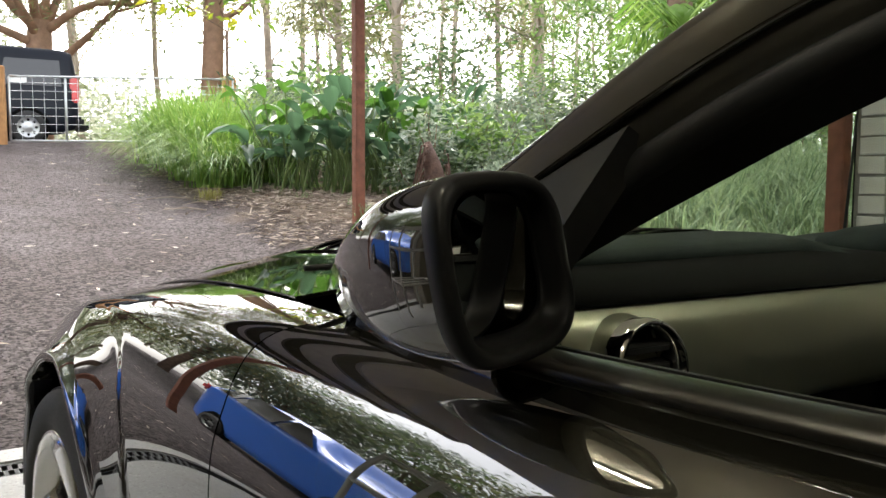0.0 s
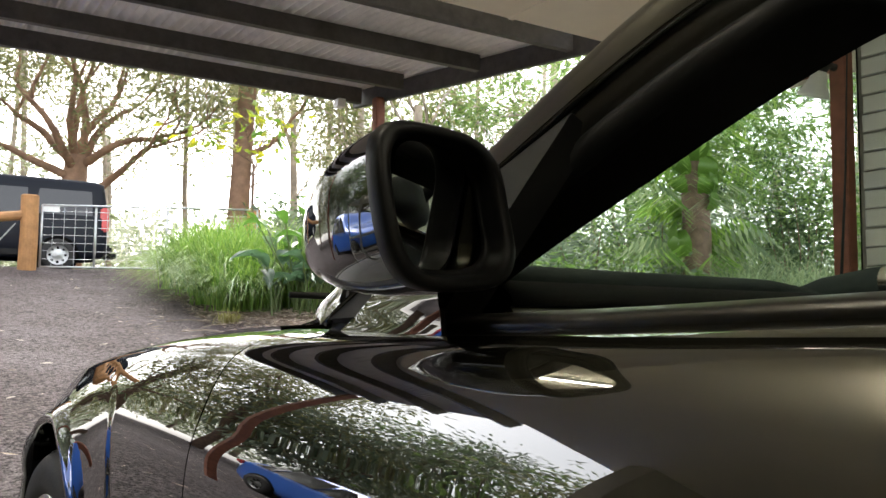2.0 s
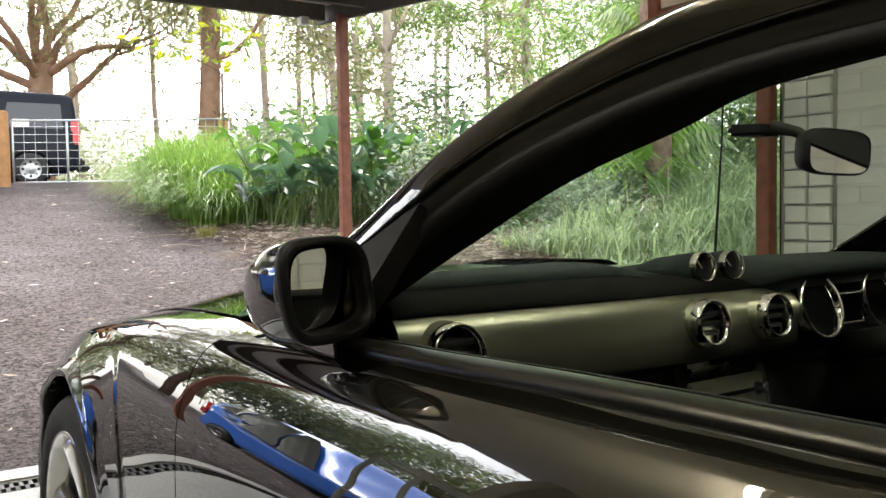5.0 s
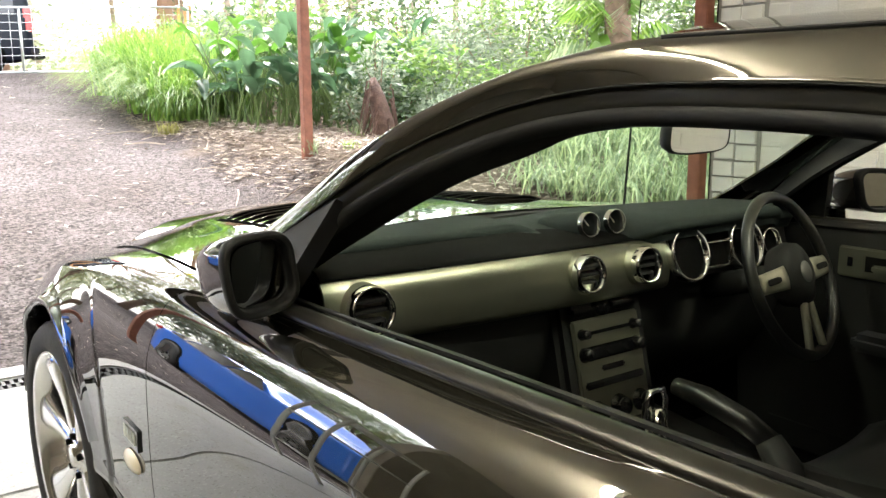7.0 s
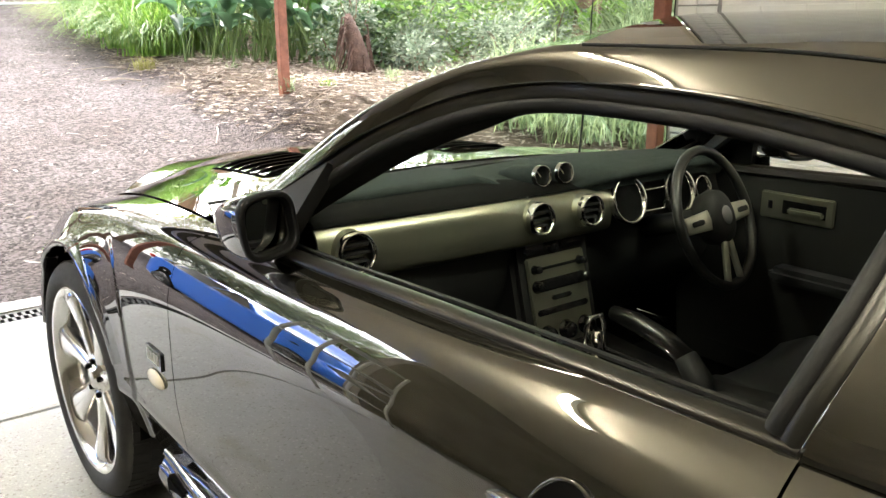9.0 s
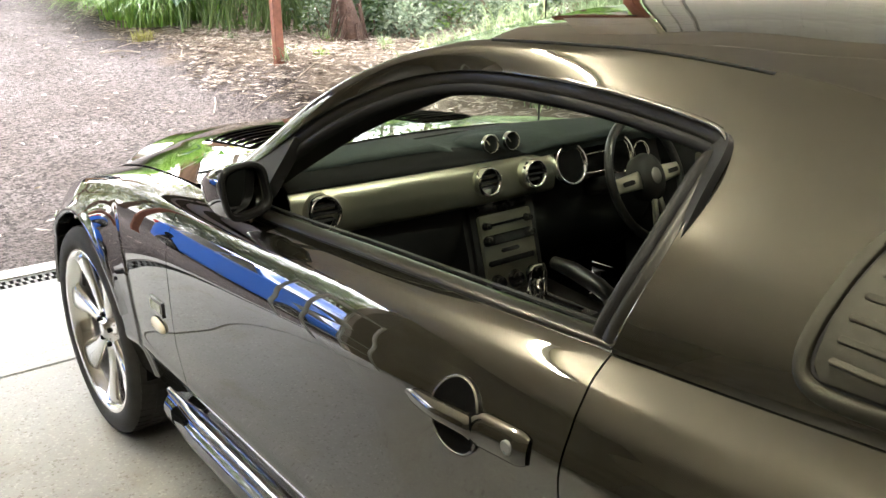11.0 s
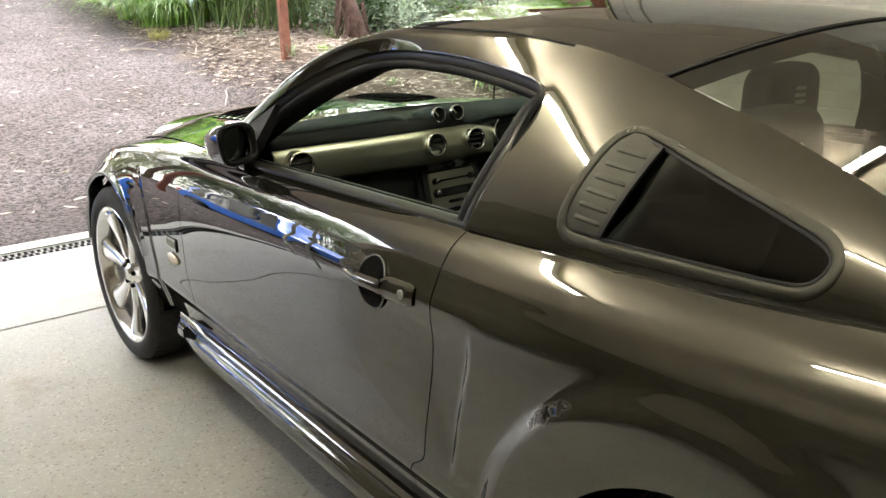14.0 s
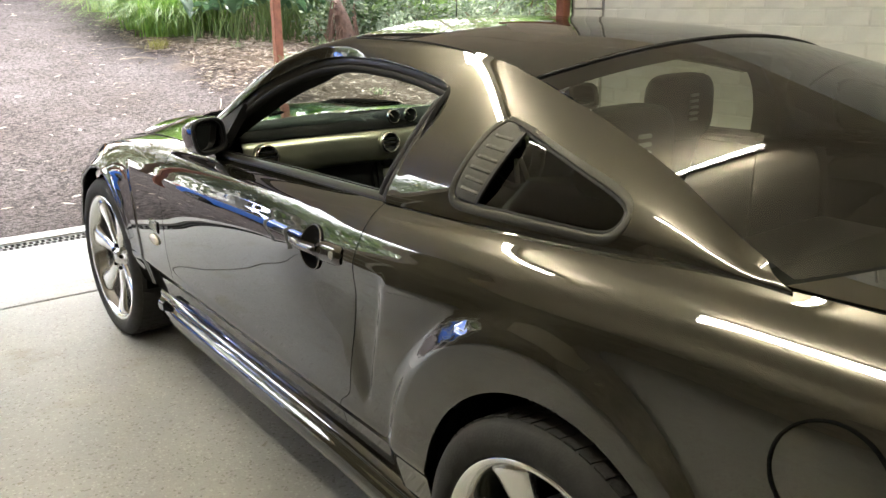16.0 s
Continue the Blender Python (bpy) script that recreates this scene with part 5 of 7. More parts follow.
tube(bm, [(-0.04 + dx, 1.468 + dy, z) for dx, dy, z in ((-0.03, 0, 0.605), (-0.03, 0, 0.675), (-0.018, 0, 0.698), (0.018, 0, 0.698), (0.03, 0, 0.675), (0.03, 0, 0.605))], 0.007, 8)
part("t_handle", bm, M_CHROME, gear, "chrome hoop grip", smooth=True)
lever = new("brake_lever")
lever.parent = console
bm = bmesh.new()
tube(bm, [(0.03, 1.475, 0.690), (0.03, 1.40, 0.685), (0.03, 1.31, 0.665), (0.03, 1.25, 0.64)], [0.018, 0.024, 0.024, 0.022], 12)
part("lever_grip", bm, M_GRIP, lever, smooth=True)
bm = bmesh.new()
tube(bm, [(0.03, 1.26, 0.645), (0.03, 1.22, 0.60), (0.03, 1.20, 0.54)], [0.026, 0.032, 0.034], 12)
part("lever_boot", bm, M_BLACK, lever, smooth=True)
boxed("armrest", (-0.12, 0.09, 0.55, 0.95, 0.64, 0.70), M_LEATHER, console, bevel=0.025)

# steering wheel, plane tilted to the driver
steer = new("steering_wheel")
steer.parent = car
steer.matrix_local = pose(0.380, 1.445, 0.883, 68, 0, 8)
bm = bmesh.new()
n = 64
pts = [(0.180 * math.cos(2 * math.pi * i / n), 0.180 * math.sin(2 * math.pi * i / n), 0) for i in range(n + 1)]
tube(bm, pts, 0.0130, 12, cap=False)
part("wheel_rim", bm, M_GRIP, steer, "black leather rim", smooth=True)
bm = bmesh.new()
rings = []
for k, z in ((0.0, 0.034), (0.6, 0.032), (0.9, 0.022), (1.0, 0.0), (0.9, -0.03)):
    rings.append([bm.verts.new((0.068 * k * math.cos(a), 0.075 * k * math.sin(a), z)) for a in (2 * math.pi * i / 32 for i in range(32))])
for a, b in zip(rings, rings[1:]):
    for i in range(32):
        bm.faces.new((a[i], b[i], b[(i + 1) % 32], a[(i + 1) % 32]))
part("airbag_cover", bm, M_BLACK, steer, smooth=True)
bm = bmesh.new()
lathe(bm, [(0.0, 0.037), (0.018, 0.037), (0.024, 0.034), (0.026, 0.03)], 24, (0, 0, 1))
part("emblem", bm, M_DISC, steer, "small round metal emblem", smooth=True)
for a0 in (0.0, math.pi, math.pi * 1.5 - 0.20, math.pi * 1.5 + 0.20):
    bm = bmesh.new()
    w0, w1 = (0.026, 0.021) if a0 in (0.0, math.pi) else (0.012, 0.012)

    def spoke_pt(u, v, a0=a0, w0=w0, w1=w1):
        r = lerp(0.062, 0.172, u)
        t = lerp(-1, 1, v) * lerp(w0, w1, u)
        return (r * math.cos(a0) - t * math.sin(a0), r * math.sin(a0) + t * math.cos(a0), lerp(0.016, 0.006, u) + 0.004 * (1 - (2 * v - 1) ** 2))
    grid(bm, spoke_pt, 6, 6)
    ob = part("spoke", bm, M_SPOKE, steer, "satin silver spoke", smooth=True)
    s = ob.modifiers.new("thick", "SOLIDIFY")
    s.thickness, s.offset = 0.012, -1
    if a0 in (0.0, math.pi):
        boxed("spoke_inset", (-0.03, 0.03, -0.007, 0.007, 0, 0.004), M_BLACK, steer, bevel=0.002, m=Matrix.Translation((0.120 * math.cos(a0), 0, 0.0145)))
bm = bmesh.new()
tube(bm, [(0.365, 1.46, 0.88), (0.365, 1.66, 0.82)], 0.03, 12)
part("steering_column", bm, M_BLACK, car, smooth=True)


def seat(x, slide):
    st = new("seat")
    st.parent = car
    st["label"] = "black leather sports seat with pale stitching"
    st.matrix_local = pose(x, slide, 0)

    def cushion(u, v):
        k = 2 * u - 1
        y = lerp(0.30, 0.78, v)
        return (0.25 * k, y, 0.50 + 0.05 * abs(k) ** 3 + 0.03 * v - 0.10 * max(0, abs(k) - 0.8) * 5 * 0.3 - 0.05 * max(0, v - 0.85) * 6)
    ob = sheet("seat_cushion", cushion, 20, 14, M_LEATHER, st, thick=0.14, flip=False)
    ob.modifiers.remove(ob.modifiers["crisp"])

    def back(u, v):
        k = 2 * u - 1
        w = table(v, [(0, 0.25), (0.55, 0.25), (0.8, 0.215), (1, 0.15)])
        return (w * k, lerp(0.36, 0.16, v) + 0.12 * abs(k) ** 2.5 * (1 - 0.5 * v), lerp(0.56, 1.04, v))
    ob = sheet("backrest", back, 24, 20, M_LEATHER, st, thick=0.10, flip=True)
    ob.modifiers.remove(ob.modifiers["crisp"])
    bm = bmesh.new()
    for sx in (-1, 1):
        tube(bm, [Vector(back(0.5 + sx * 0.36, v / 14)) + Vector((0, 0.004, 0)) for v in range(15)], 0.0035, 5)
    part("stitching", bm, M_STITCH, st, "pale stitching", smooth=True)
    bm = bmesh.new()

    def pad(u, v):
        a, b = 2 * math.pi * u, math.pi * (v - 0.5)
        f = lambda t, e: math.copysign(abs(t) ** e, t)
        return (0.135 * f(math.cos(b), 0.45) * f(math.cos(a), 0.5), 0.065 + 0.055 * f(math.cos(b), 0.45) * f(math.sin(a), 0.5), 1.105 + 0.105 * f(math.sin(b), 0.55))
    grid(bm, pad, 32, 16)
    bmesh.ops.remove_doubles(bm, verts=bm.verts, dist=1e-4)
    face_out(bm, (0, 0.065, 1.1))
    part("headrest", bm, M_LEATHER, st, smooth=True)
    for sx in (-0.05, 0.05):
        bm = bmesh.new()
        tube(bm, [(sx, 0.10, 0.98), (sx, 0.08, 1.06)], 0.007, 8)
        part("headrest_stem", bm, M_CHROME, st, smooth=True)
    for i in range(5):
        boxed("seat_back_bar", (-0.020, 0.020, 0.002, 0.012, 1.065 + 0.019 * i, 1.074 + 0.019 * i), M_STITCH, st, bevel=0.002)
    return st


seat(-0.37, 0.12)
seat(0.39, 0.57)

# door cards, floor and the dark rear of the cabin
for sx in (-1, 1):
    card = new("door_card")
    card.parent = car
    sheet("card_skin", lambda u, v, sx=sx: (sx * (0.735 - 0.02 * math.sin(math.pi * v) + 0.02 * (1 - v)), lerp(0.56, 1.80, u), lerp(0.32, 0.945, v)), 10, 12, M_BLACK, card, thick=0.01, flip=sx < 0)
    boxed("pull_panel", (0.0, 0.012, 1.30, 1.52, 0.828, 0.905), M_SILVER, card, bevel=0.004, m=Matrix.Translation((sx * 0.712 - 0.006, 0, 0)), label="satin silver pull panel")
    boxed("pull_recess", (0.0, 0.016, 1.315, 1.455, 0.842, 0.892), M_VOID, card, bevel=0.006, m=Matrix.Translation((sx * 0.712 - 0.008, 0, 0)))
    boxed("release_lever", (0.0, 0.014, 1.325, 1.43, 0.848, 0.868), M_SILVER, card, bevel=0.005, m=Matrix.Translation((sx * 0.700 - 0.007, 0, 0)))
    boxed("switch", (0.0, 0.016, 1.475, 1.50, 0.85, 0.885), M_GLOSSBLACK, card, bevel=0.006, m=Matrix.Translation((sx * 0.712 - 0.008, 0, 0)))
    boxed("armrest", (-0.04, 0.04, 0.80, 1.45, 0.655, 0.70), M_LEATHER, card, bevel=0.015, m=Matrix.Translation((sx * 0.69, 0, 0)))
    boxed("sill_plate", (-0.05, 0.05, 0.62, 1.70, 0.385, 0.40), M_BLACK, card, bevel=0.004, m=Matrix.Translation((sx * 0.78, 0, 0)))
boxed("floor_pan", (-0.80, 0.80, -0.95, 1.95, 0.17, 0.30), M_VOID, car, bevel=0.01)
boxed("rear_seat", (-0.60, 0.60, -0.25, 0.25, 0.30, 0.80), M_LEATHER, car, bevel=0.05)
boxed("parcel_shelf", (-0.66, 0.66, -0.90, -0.25, 0.93, 0.95), M_BLACK, car, bevel=0.01)
boxed("bulkhead", (-0.70, 0.70, 1.93, 1.98, 0.30, 0.90), M_VOID, car, bevel=0.01)
boxed("engine_bay", (-0.55, 0.55, 2.10, 3.30, 0.20, 0.72), M_VOID, car, bevel=0.05)

# rear-view mirror on the screen
rv = new("rear_view_mirror")
rv.parent = car
bm = bmesh.new()
lathe(bm, [(0.0, 0.030), (0.55, 0.028), (0.88, 0.016), (1.0, -0.002), (1.0, -0.010), (0.95, -0.014)], 48, (0, 1, 0))
for v in bm.verts:  # squared oval, wider than high
    r, a = math.hypot(v.co.x, v.co.z), math.atan2(v.co.z, v.co.x)
    k = (abs(math.cos(a)) ** 4 + abs(math.sin(a)) ** 4) ** -0.25
    v.co.x, v.co.z = 0.112 * r * k * math.cos(a), 0.038 * r * k * math.sin(a)
part("mirror_shell", bm, M_BLACK, rv, smooth=True)
bm = bmesh.new()
ring = []
for i in range(48):
    a = 2 * math.pi * i / 48
    k = (abs(math.cos(a)) ** 4 + abs(math.sin(a)) ** 4) ** -0.25
    ring.append(bm.verts.new((0.108 * k * math.cos(a), -0.0125, 0.0345 * k * math.sin(a))))
bm.faces.new(ring)
part("mirror_face", bm, M_MIRROR, rv, "silvered mirror glass")
rv.matrix_local = pose(0.055, 1.475, 1.203, 3, 0, 6)
bm = bmesh.new()
tube(bm, [(0, 0.02, 0.005), (-0.01, 0.06, 0.035), (-0.02, 0.10, 0.044)], [0.012, 0.010, 0.013], 8)
part("mirror_stem", bm, M_BLACK, rv, smooth=True)
boxed("mirror_mount", (-0.055, 0.012, 0.095, 0.165, 0.028, 0.048), M_BLACK, rv, bevel=0.006)
bm = bmesh.new()
tube(bm, [(0.62, 2.16, 0.92), (0.63, 2.14, 1.30), (0.635, 2.13, 1.62)], [0.004, 0.0025, 0.0015], 6)
part("aerial", bm, M_BLACK, car, "thin black whip aerial")


# ---- plants ----
def quads_mesh(name, verts, quads, material, parent=None, label=""):
    me = bpy.data.meshes.new(name)
    me.from_pydata(verts.reshape(-1, 3).tolist(), [], quads.tolist())
    me.materials.append(material)
    ob = new(name, me)
    if parent:
        ob.parent = parent
    if label:
        ob["label"] = label
    return ob


def leaf_cloud(name, centres, length, width, material, parent=None, droop=0.4, seed=1, label=""):
    """Many small folded leaves, one diamond of two triangles each, hanging somewhat."""
    rng = np.random.default_rng(seed)
    c = np.asarray(centres, float)
    n = len(c)
    d = rng.normal(size=(n, 3))
    d[:, 2] = d[:, 2] * 0.6 - droop
    d /= np.linalg.norm(d, axis=1, keepdims=True)
    s = np.cross(d, rng.normal(size=(n, 3)))
    s /= np.linalg.norm(s, axis=1, keepdims=True)
    k = rng.uniform(0.6, 1.3, (n, 1))
    ln, wd = length * k, width * k
    up = np.cross(s, d) * wd * 0.25
    v = np.stack([c - d * ln * 0.5, c + s * wd * 0.5 + up, c + d * ln * 0.5, c - s * wd * 0.5 + up], 1)
    q = np.arange(n * 4).reshape(n, 4)
    return quads_mesh(name, v, q, material, parent, label)


def blades(name, roots, length, width, material, parent=None, arch=0.7, seed=1, spread=0.5, label="", least=0.1):
    """Strap leaves that rise and arch over."""
    rng = np.random.default_rng(seed)
    r = np.asarray(roots, float)
    n = len(r)
    az = rng.uniform(0, 2 * np.pi, n)
    ln = length * rng.uniform(0.6, 1.15, n)
    lean = rng.uniform(least, 1.0, n) * spread
    out = np.stack([np.cos(az), np.sin(az), 0 * az], 1)
    side = np.stack([-np.sin(az), np.cos(az), 0 * az], 1)
    verts = []
    for k in range(6):
        t = k / 5
        up = ln * (t - arch * lean * 1.1 * t ** 2.4)
        ou = ln * lean * (t ** 1.5)
        p = r + out * ou[:, None] + np.array([0, 0, 1]) * up[:, None]
        w = width * (1 - t ** 2) * 0.5 + 0.0006
        verts += [p - side * w, p + side * w]
    v = np.stack(verts, 1)
    base = np.arange(n)[:, None] * 12
    q = np.concatenate([base + np.array([2 * k, 2 * k + 1, 2 * k + 3, 2 * k + 2]) for k in range(5)], 0)
    return quads_mesh(name, v, q, material, parent, label)


def limb(bm, rng, p, d, length, r, depth, tips, bend=0.35, up=0.1, fork=2, min_r=0.02):
    """A wandering branch with forks; collects the ends of its twigs."""
    pts, rad = [p.copy()], [r]
    n = 6
    for i in range(n):
        d = (d + Vector((rng.uniform(-bend, bend), rng.uniform(-bend, bend), rng.uniform(-bend, bend) * 0.7 + up)) * 0.5).normalized()
        p = p + d * length / n
        pts.append(p.copy())
        rad.append(max(min_r * 0.5, r * (1 - 0.55 * (i + 1) / n)))
        if depth < 3 and i >= 2:
            tips.append(p.copy())
    tube(bm, pts, rad, 8 if r > 0.06 else 5)
    if depth > 0:
        for k in range(fork):
            nd = (d + Vector((rng.uniform(-1, 1), rng.uniform(-1, 1), rng.uniform(-0.35, 0.7))) * 0.75).normalized()
            limb(bm, rng, pts[-1 - (k % 2)], nd, length * rng.uniform(0.6, 0.85), max(min_r, rad[-1 - (k % 2)] * 0.8), depth - 1, tips, bend, up, fork, min_r)
    else:
        tips.append(p.copy())


def scatter(tips, per, radius, seed, squash=0.6):
    rng = np.random.default_rng(seed)
    t = np.array([list(p) for p in tips])
    c = np.repeat(t, per, 0)
    o = rng.normal(size=c.shape) * radius
    o[:, 2] *= squash
    return c + o


def shrub(name, x, y, r, h, n, length, width, material, label, seed, droop=0.2, group=""):
    """A leafy bush of stems with leaves along and round them."""
    rng = random.Random(seed)
    e = root(name, label, "shrub", pose(x, y, ground_z(x, y) - 0.03), group=group)
    bm = bmesh.new()
    pts = []
    for i in range(max(6, int(r * 9))):
        a, q = rng.uniform(0, 6.283), math.sqrt(rng.random()) * r
        top = Vector((q * math.cos(a), q * math.sin(a), h * rng.uniform(0.55, 1.05) * (1 - 0.35 * (q / r) ** 2)))
        foot = Vector((top.x * 0.35, top.y * 0.35, 0))
        mid = (foot + top) / 2 + Vector((rng.uniform(-0.1, 0.1), rng.uniform(-0.1, 0.1), 0.1))
        tube(bm, [foot, mid, top], [0.016, 0.011, 0.004], 5)
        for k in range(10):
            t = 0.25 + 0.75 * k / 9
            pts.append(foot.lerp(mid, t * 2) if t < 0.5 else mid.lerp(top, t * 2 - 1))
    tagged(part("stem_tangle", bm, M_BARK, e), kind="stuff")
    leaf_cloud("leaves", scatter(pts, max(1, n // len(pts)), r * 0.15 + 0.05, seed, 0.8), length, width, material, e, droop, seed)
    return e


def rosette(name, x, y, z, n, length, width, material, label, category, seed, arch=0.8, spread=0.8, radius=0.08):
    e = root(name, label, category, pose(x, y, z))
    rng = np.random.default_rng(seed)
    blades("leaves", np.c_[rng.normal(size=(n, 2)) * radius, np.zeros(n)], length, width, material, e, arch, seed, spread, least=0.4)
    return e


def broadleaf(name, x, y, n, h, label, seed, material):
    """Upright stalks with large paddle leaves, each leaf a mesh of its own."""
    rng = random.Random(seed)
    e = root(name, label, "plant", pose(x, y, ground_z(x, y) - 0.02))
    for i in range(n):
        a = rng.uniform(0, 6.283)
        lean = rng.uniform(0.08, 0.40)
        hh = h * rng.uniform(0.55, 1.0)
        foot = Vector((rng.uniform(-0.3, 0.3), rng.uniform(-0.3, 0.3), 0))
        d = Vector((math.cos(a), math.sin(a), 0))
        top = foot + d * lean * hh + Vector((0, 0, hh * 0.72))
        bm = bmesh.new()
        tube(bm, [foot, (foot + top) / 2 + Vector((0, 0, 0.04)), top], [0.014, 0.011, 0.007], 5)
        part("stalk", bm, M_STALK, e)
        ln, wd = rng.uniform(0.30, 0.52), rng.uniform(0.15, 0.24)
        tilt = rng.uniform(0.25, 1.15)
        s = Vector((-d.y, d.x, 0))

        def leaf(u, v, top=top, d=d, s=s, ln=ln, wd=wd, tilt=tilt):
            t = u
            w = wd * math.sin(math.pi * min(1, (t * 0.97 + 0.03)) ** 0.8)
            k = 2 * v - 1
            rise = ln * (t * (1 - 0.5 * tilt) - 0.55 * tilt * t * t)
            return top + d * ln * t * (0.35 + 0.65 * tilt) + Vector((0, 0, rise + 0.35 * w * abs(k))) + s * k * w * 0.5
        sheet("leaf", leaf, 8, 4, material, e)
    return e


rng = random.Random(5)
# strap-leaved clumps along the edge of the drive
for i, (x, y, hgt) in enumerate([(2.50, 14.1, 1.0), (2.60, 13.2, 1.1), (2.45, 12.3, 0.95), (2.75, 13.6, 1.15), (2.65, 12.4, 1.1), (3.15, 12.9, 1.2), (2.45, 11.5, 0.8), (3.1, 11.8, 1.05), (2.75, 15.3, 0.95), (2.95, 14.8, 1.1), (3.4, 14.2, 1.2)]):
    e = root("strap_grass", "bright green strap-leaved grass clump beside the drive", "grass clump", pose(x, y, ground_z(x, y)), group="grass clumps by the drive")
    r2 = np.random.default_rng(40 + i)
    blades("blades", np.c_[r2.normal(size=(900, 2)) * 0.17, np.zeros(900)], hgt * 1.42, 0.014, M_STRAP, e, 0.86, 60 + i, 1.0, least=0.25)

# paddle-leaved plants behind the post
for i, (x, y, n, h) in enumerate([(3.1, 10.5, 20, 1.75), (3.5, 10.2, 20, 1.7), (3.9, 10.4, 20, 1.8), (2.9, 11.2, 14, 1.4), (3.3, 9.6, 18, 1.05), (2.9, 10.1, 16, 0.95), (4.3, 9.9, 18, 1.5), (3.8, 9.4, 16, 0.95), (4.9, 10.3, 16, 1.7), (4.5, 9.3, 14, 0.9), (2.7, 10.7, 12, 0.9)]):
    broadleaf("paddle_plant", x, y, n, h, "large paddle-leaved ginger plant on the bank", 70 + i, M_PADDLE if i % 3 else M_PADDLE2)

# shrubs over the bank, low in front and tall behind
spots = [(4.3, 9.0, 0.7, 0.75, 900, 0.12, 0.045), (5.0, 9.6, 0.9, 1.2, 1500, 0.12, 0.045), (5.6, 10.6, 1.2, 1.6, 2000, 0.13, 0.05), (4.6, 11.6, 1.1, 1.5, 1700, 0.14, 0.055), (6.3, 9.2, 0.9, 1.0, 1500, 0.11, 0.035),
         (7.4, 10.4, 1.4, 1.9, 2600, 0.13, 0.045), (9.0, 10.8, 1.5, 2.1, 2600, 0.13, 0.045), (5.6, 13.2, 1.5, 2.0, 2200, 0.15, 0.055), (4.2, 14.2, 1.1, 1.4, 1500, 0.15, 0.055), (7.6, 13.6, 1.9, 2.7, 3000, 0.15, 0.05),
         (10.2, 13.4, 2.0, 2.9, 3000, 0.15, 0.05), (3.6, 16.4, 0.9, 0.9, 900, 0.14, 0.06), (6.0, 16.8, 1.6, 1.9, 1900, 0.16, 0.06), (10.6, 9.4, 1.3, 1.8, 2200, 0.13, 0.04), (12.6, 11.6, 2.0, 3.2, 3000, 0.15, 0.05), (8.2, 8.4, 0.8, 0.9, 1300, 0.13, 0.022),
         (7.6, 9.0, 0.9, 1.5, 1600, 0.12, 0.05), (8.6, 9.4, 1.0, 2.3, 2200, 0.13, 0.045), (9.8, 8.6, 1.0, 2.6, 2400, 0.13, 0.04), (11.4, 8.4, 1.2, 3.0, 2600, 0.14, 0.04)]
for i, (x, y, r, h, n, a, b) in enumerate(spots):
    shrub("bank_shrub", x, y, r, h, n, a, b, (M_LEAF, M_LEAF2, M_LEAF3)[i % 3], "leafy green shrub on the leaf-littered bank", 200 + i, 0.25, group="bank shrubs")

# weeping long grass seen past the windscreen
WEEP = [(7.3, 7.4, 320, 1.1), (8.2, 7.2, 320, 1.2), (9.2, 7.8, 300, 1.25), (7.9, 8.0, 300, 1.3), (10.2, 7.4, 280, 1.3), (8.8, 6.6, 280, 1.1), (9.8, 6.4, 260, 1.2), (5.7, 6.6, 300, 0.75), (6.4, 6.2, 320, 0.85), (7.2, 6.0, 320, 0.9), (6.5, 7.0, 320, 0.95), (8.0, 5.9, 300, 0.95), (5.2, 7.2, 240, 0.6), (7.4, 6.7, 320, 1.0), (8.9, 5.6, 300, 1.0), (4.1, 6.2, 240, 0.42), (4.6, 5.9, 260, 0.5), (4.7, 6.6, 260, 0.5), (5.2, 6.1, 280, 0.58), (5.4, 5.6, 260, 0.5), (5.9, 5.8, 280, 0.6), (4.2, 6.9, 220, 0.4), (6.3, 5.4, 260, 0.6)]
for i, (x, y, n, h) in enumerate(WEEP):
    rosette("weeping_grass", x, y, ground_z(x, y), n, h * 1.5, 0.013, M_WEEP, "pale green weeping long grass tussock", "grass clump", 300 + i, 0.9, 0.95, 0.22)
for i, (x, y, r, h, n) in enumerate([(4.9, 8.7, 0.6, 0.8, 1500), (5.6, 8.2, 0.6, 0.75, 1500), (6.4, 8.4, 0.7, 0.95, 1700), (3.85, 8.8, 0.5, 1.0, 900), (4.4, 8.2, 0.45, 0.45, 900)]):
    shrub("low_shrub", x, y, r, h, n, 0.075, 0.038, M_LEAF3, "low grey-green small-leaved shrub on the bank", 440 + i, 0.15, group="low shrubs")
for i in range(60):
    x, y = rng.uniform(2.3, 6.4), rng.uniform(6.4, 11.0)
    if x < 0.9 + 0.1 * y:
        continue
    rosette("small_weed", x, y, ground_z(x, y), rng.randint(16, 40), rng.uniform(0.08, 0.22), 0.012, M_STRAP if i % 4 == 0 else M_WEEP, "small green weed tuft in leaf litter", "weed", 360 + i, 0.5, 0.9, 0.05)
rosette("dry_tuft", 2.0, 10.7, ground_z(2.0, 10.7), 90, 0.26, 0.010, M_DRY, "yellow-green dry grass tuft at the drive's edge", "grass clump", 410, 0.7, 0.9, 0.07)


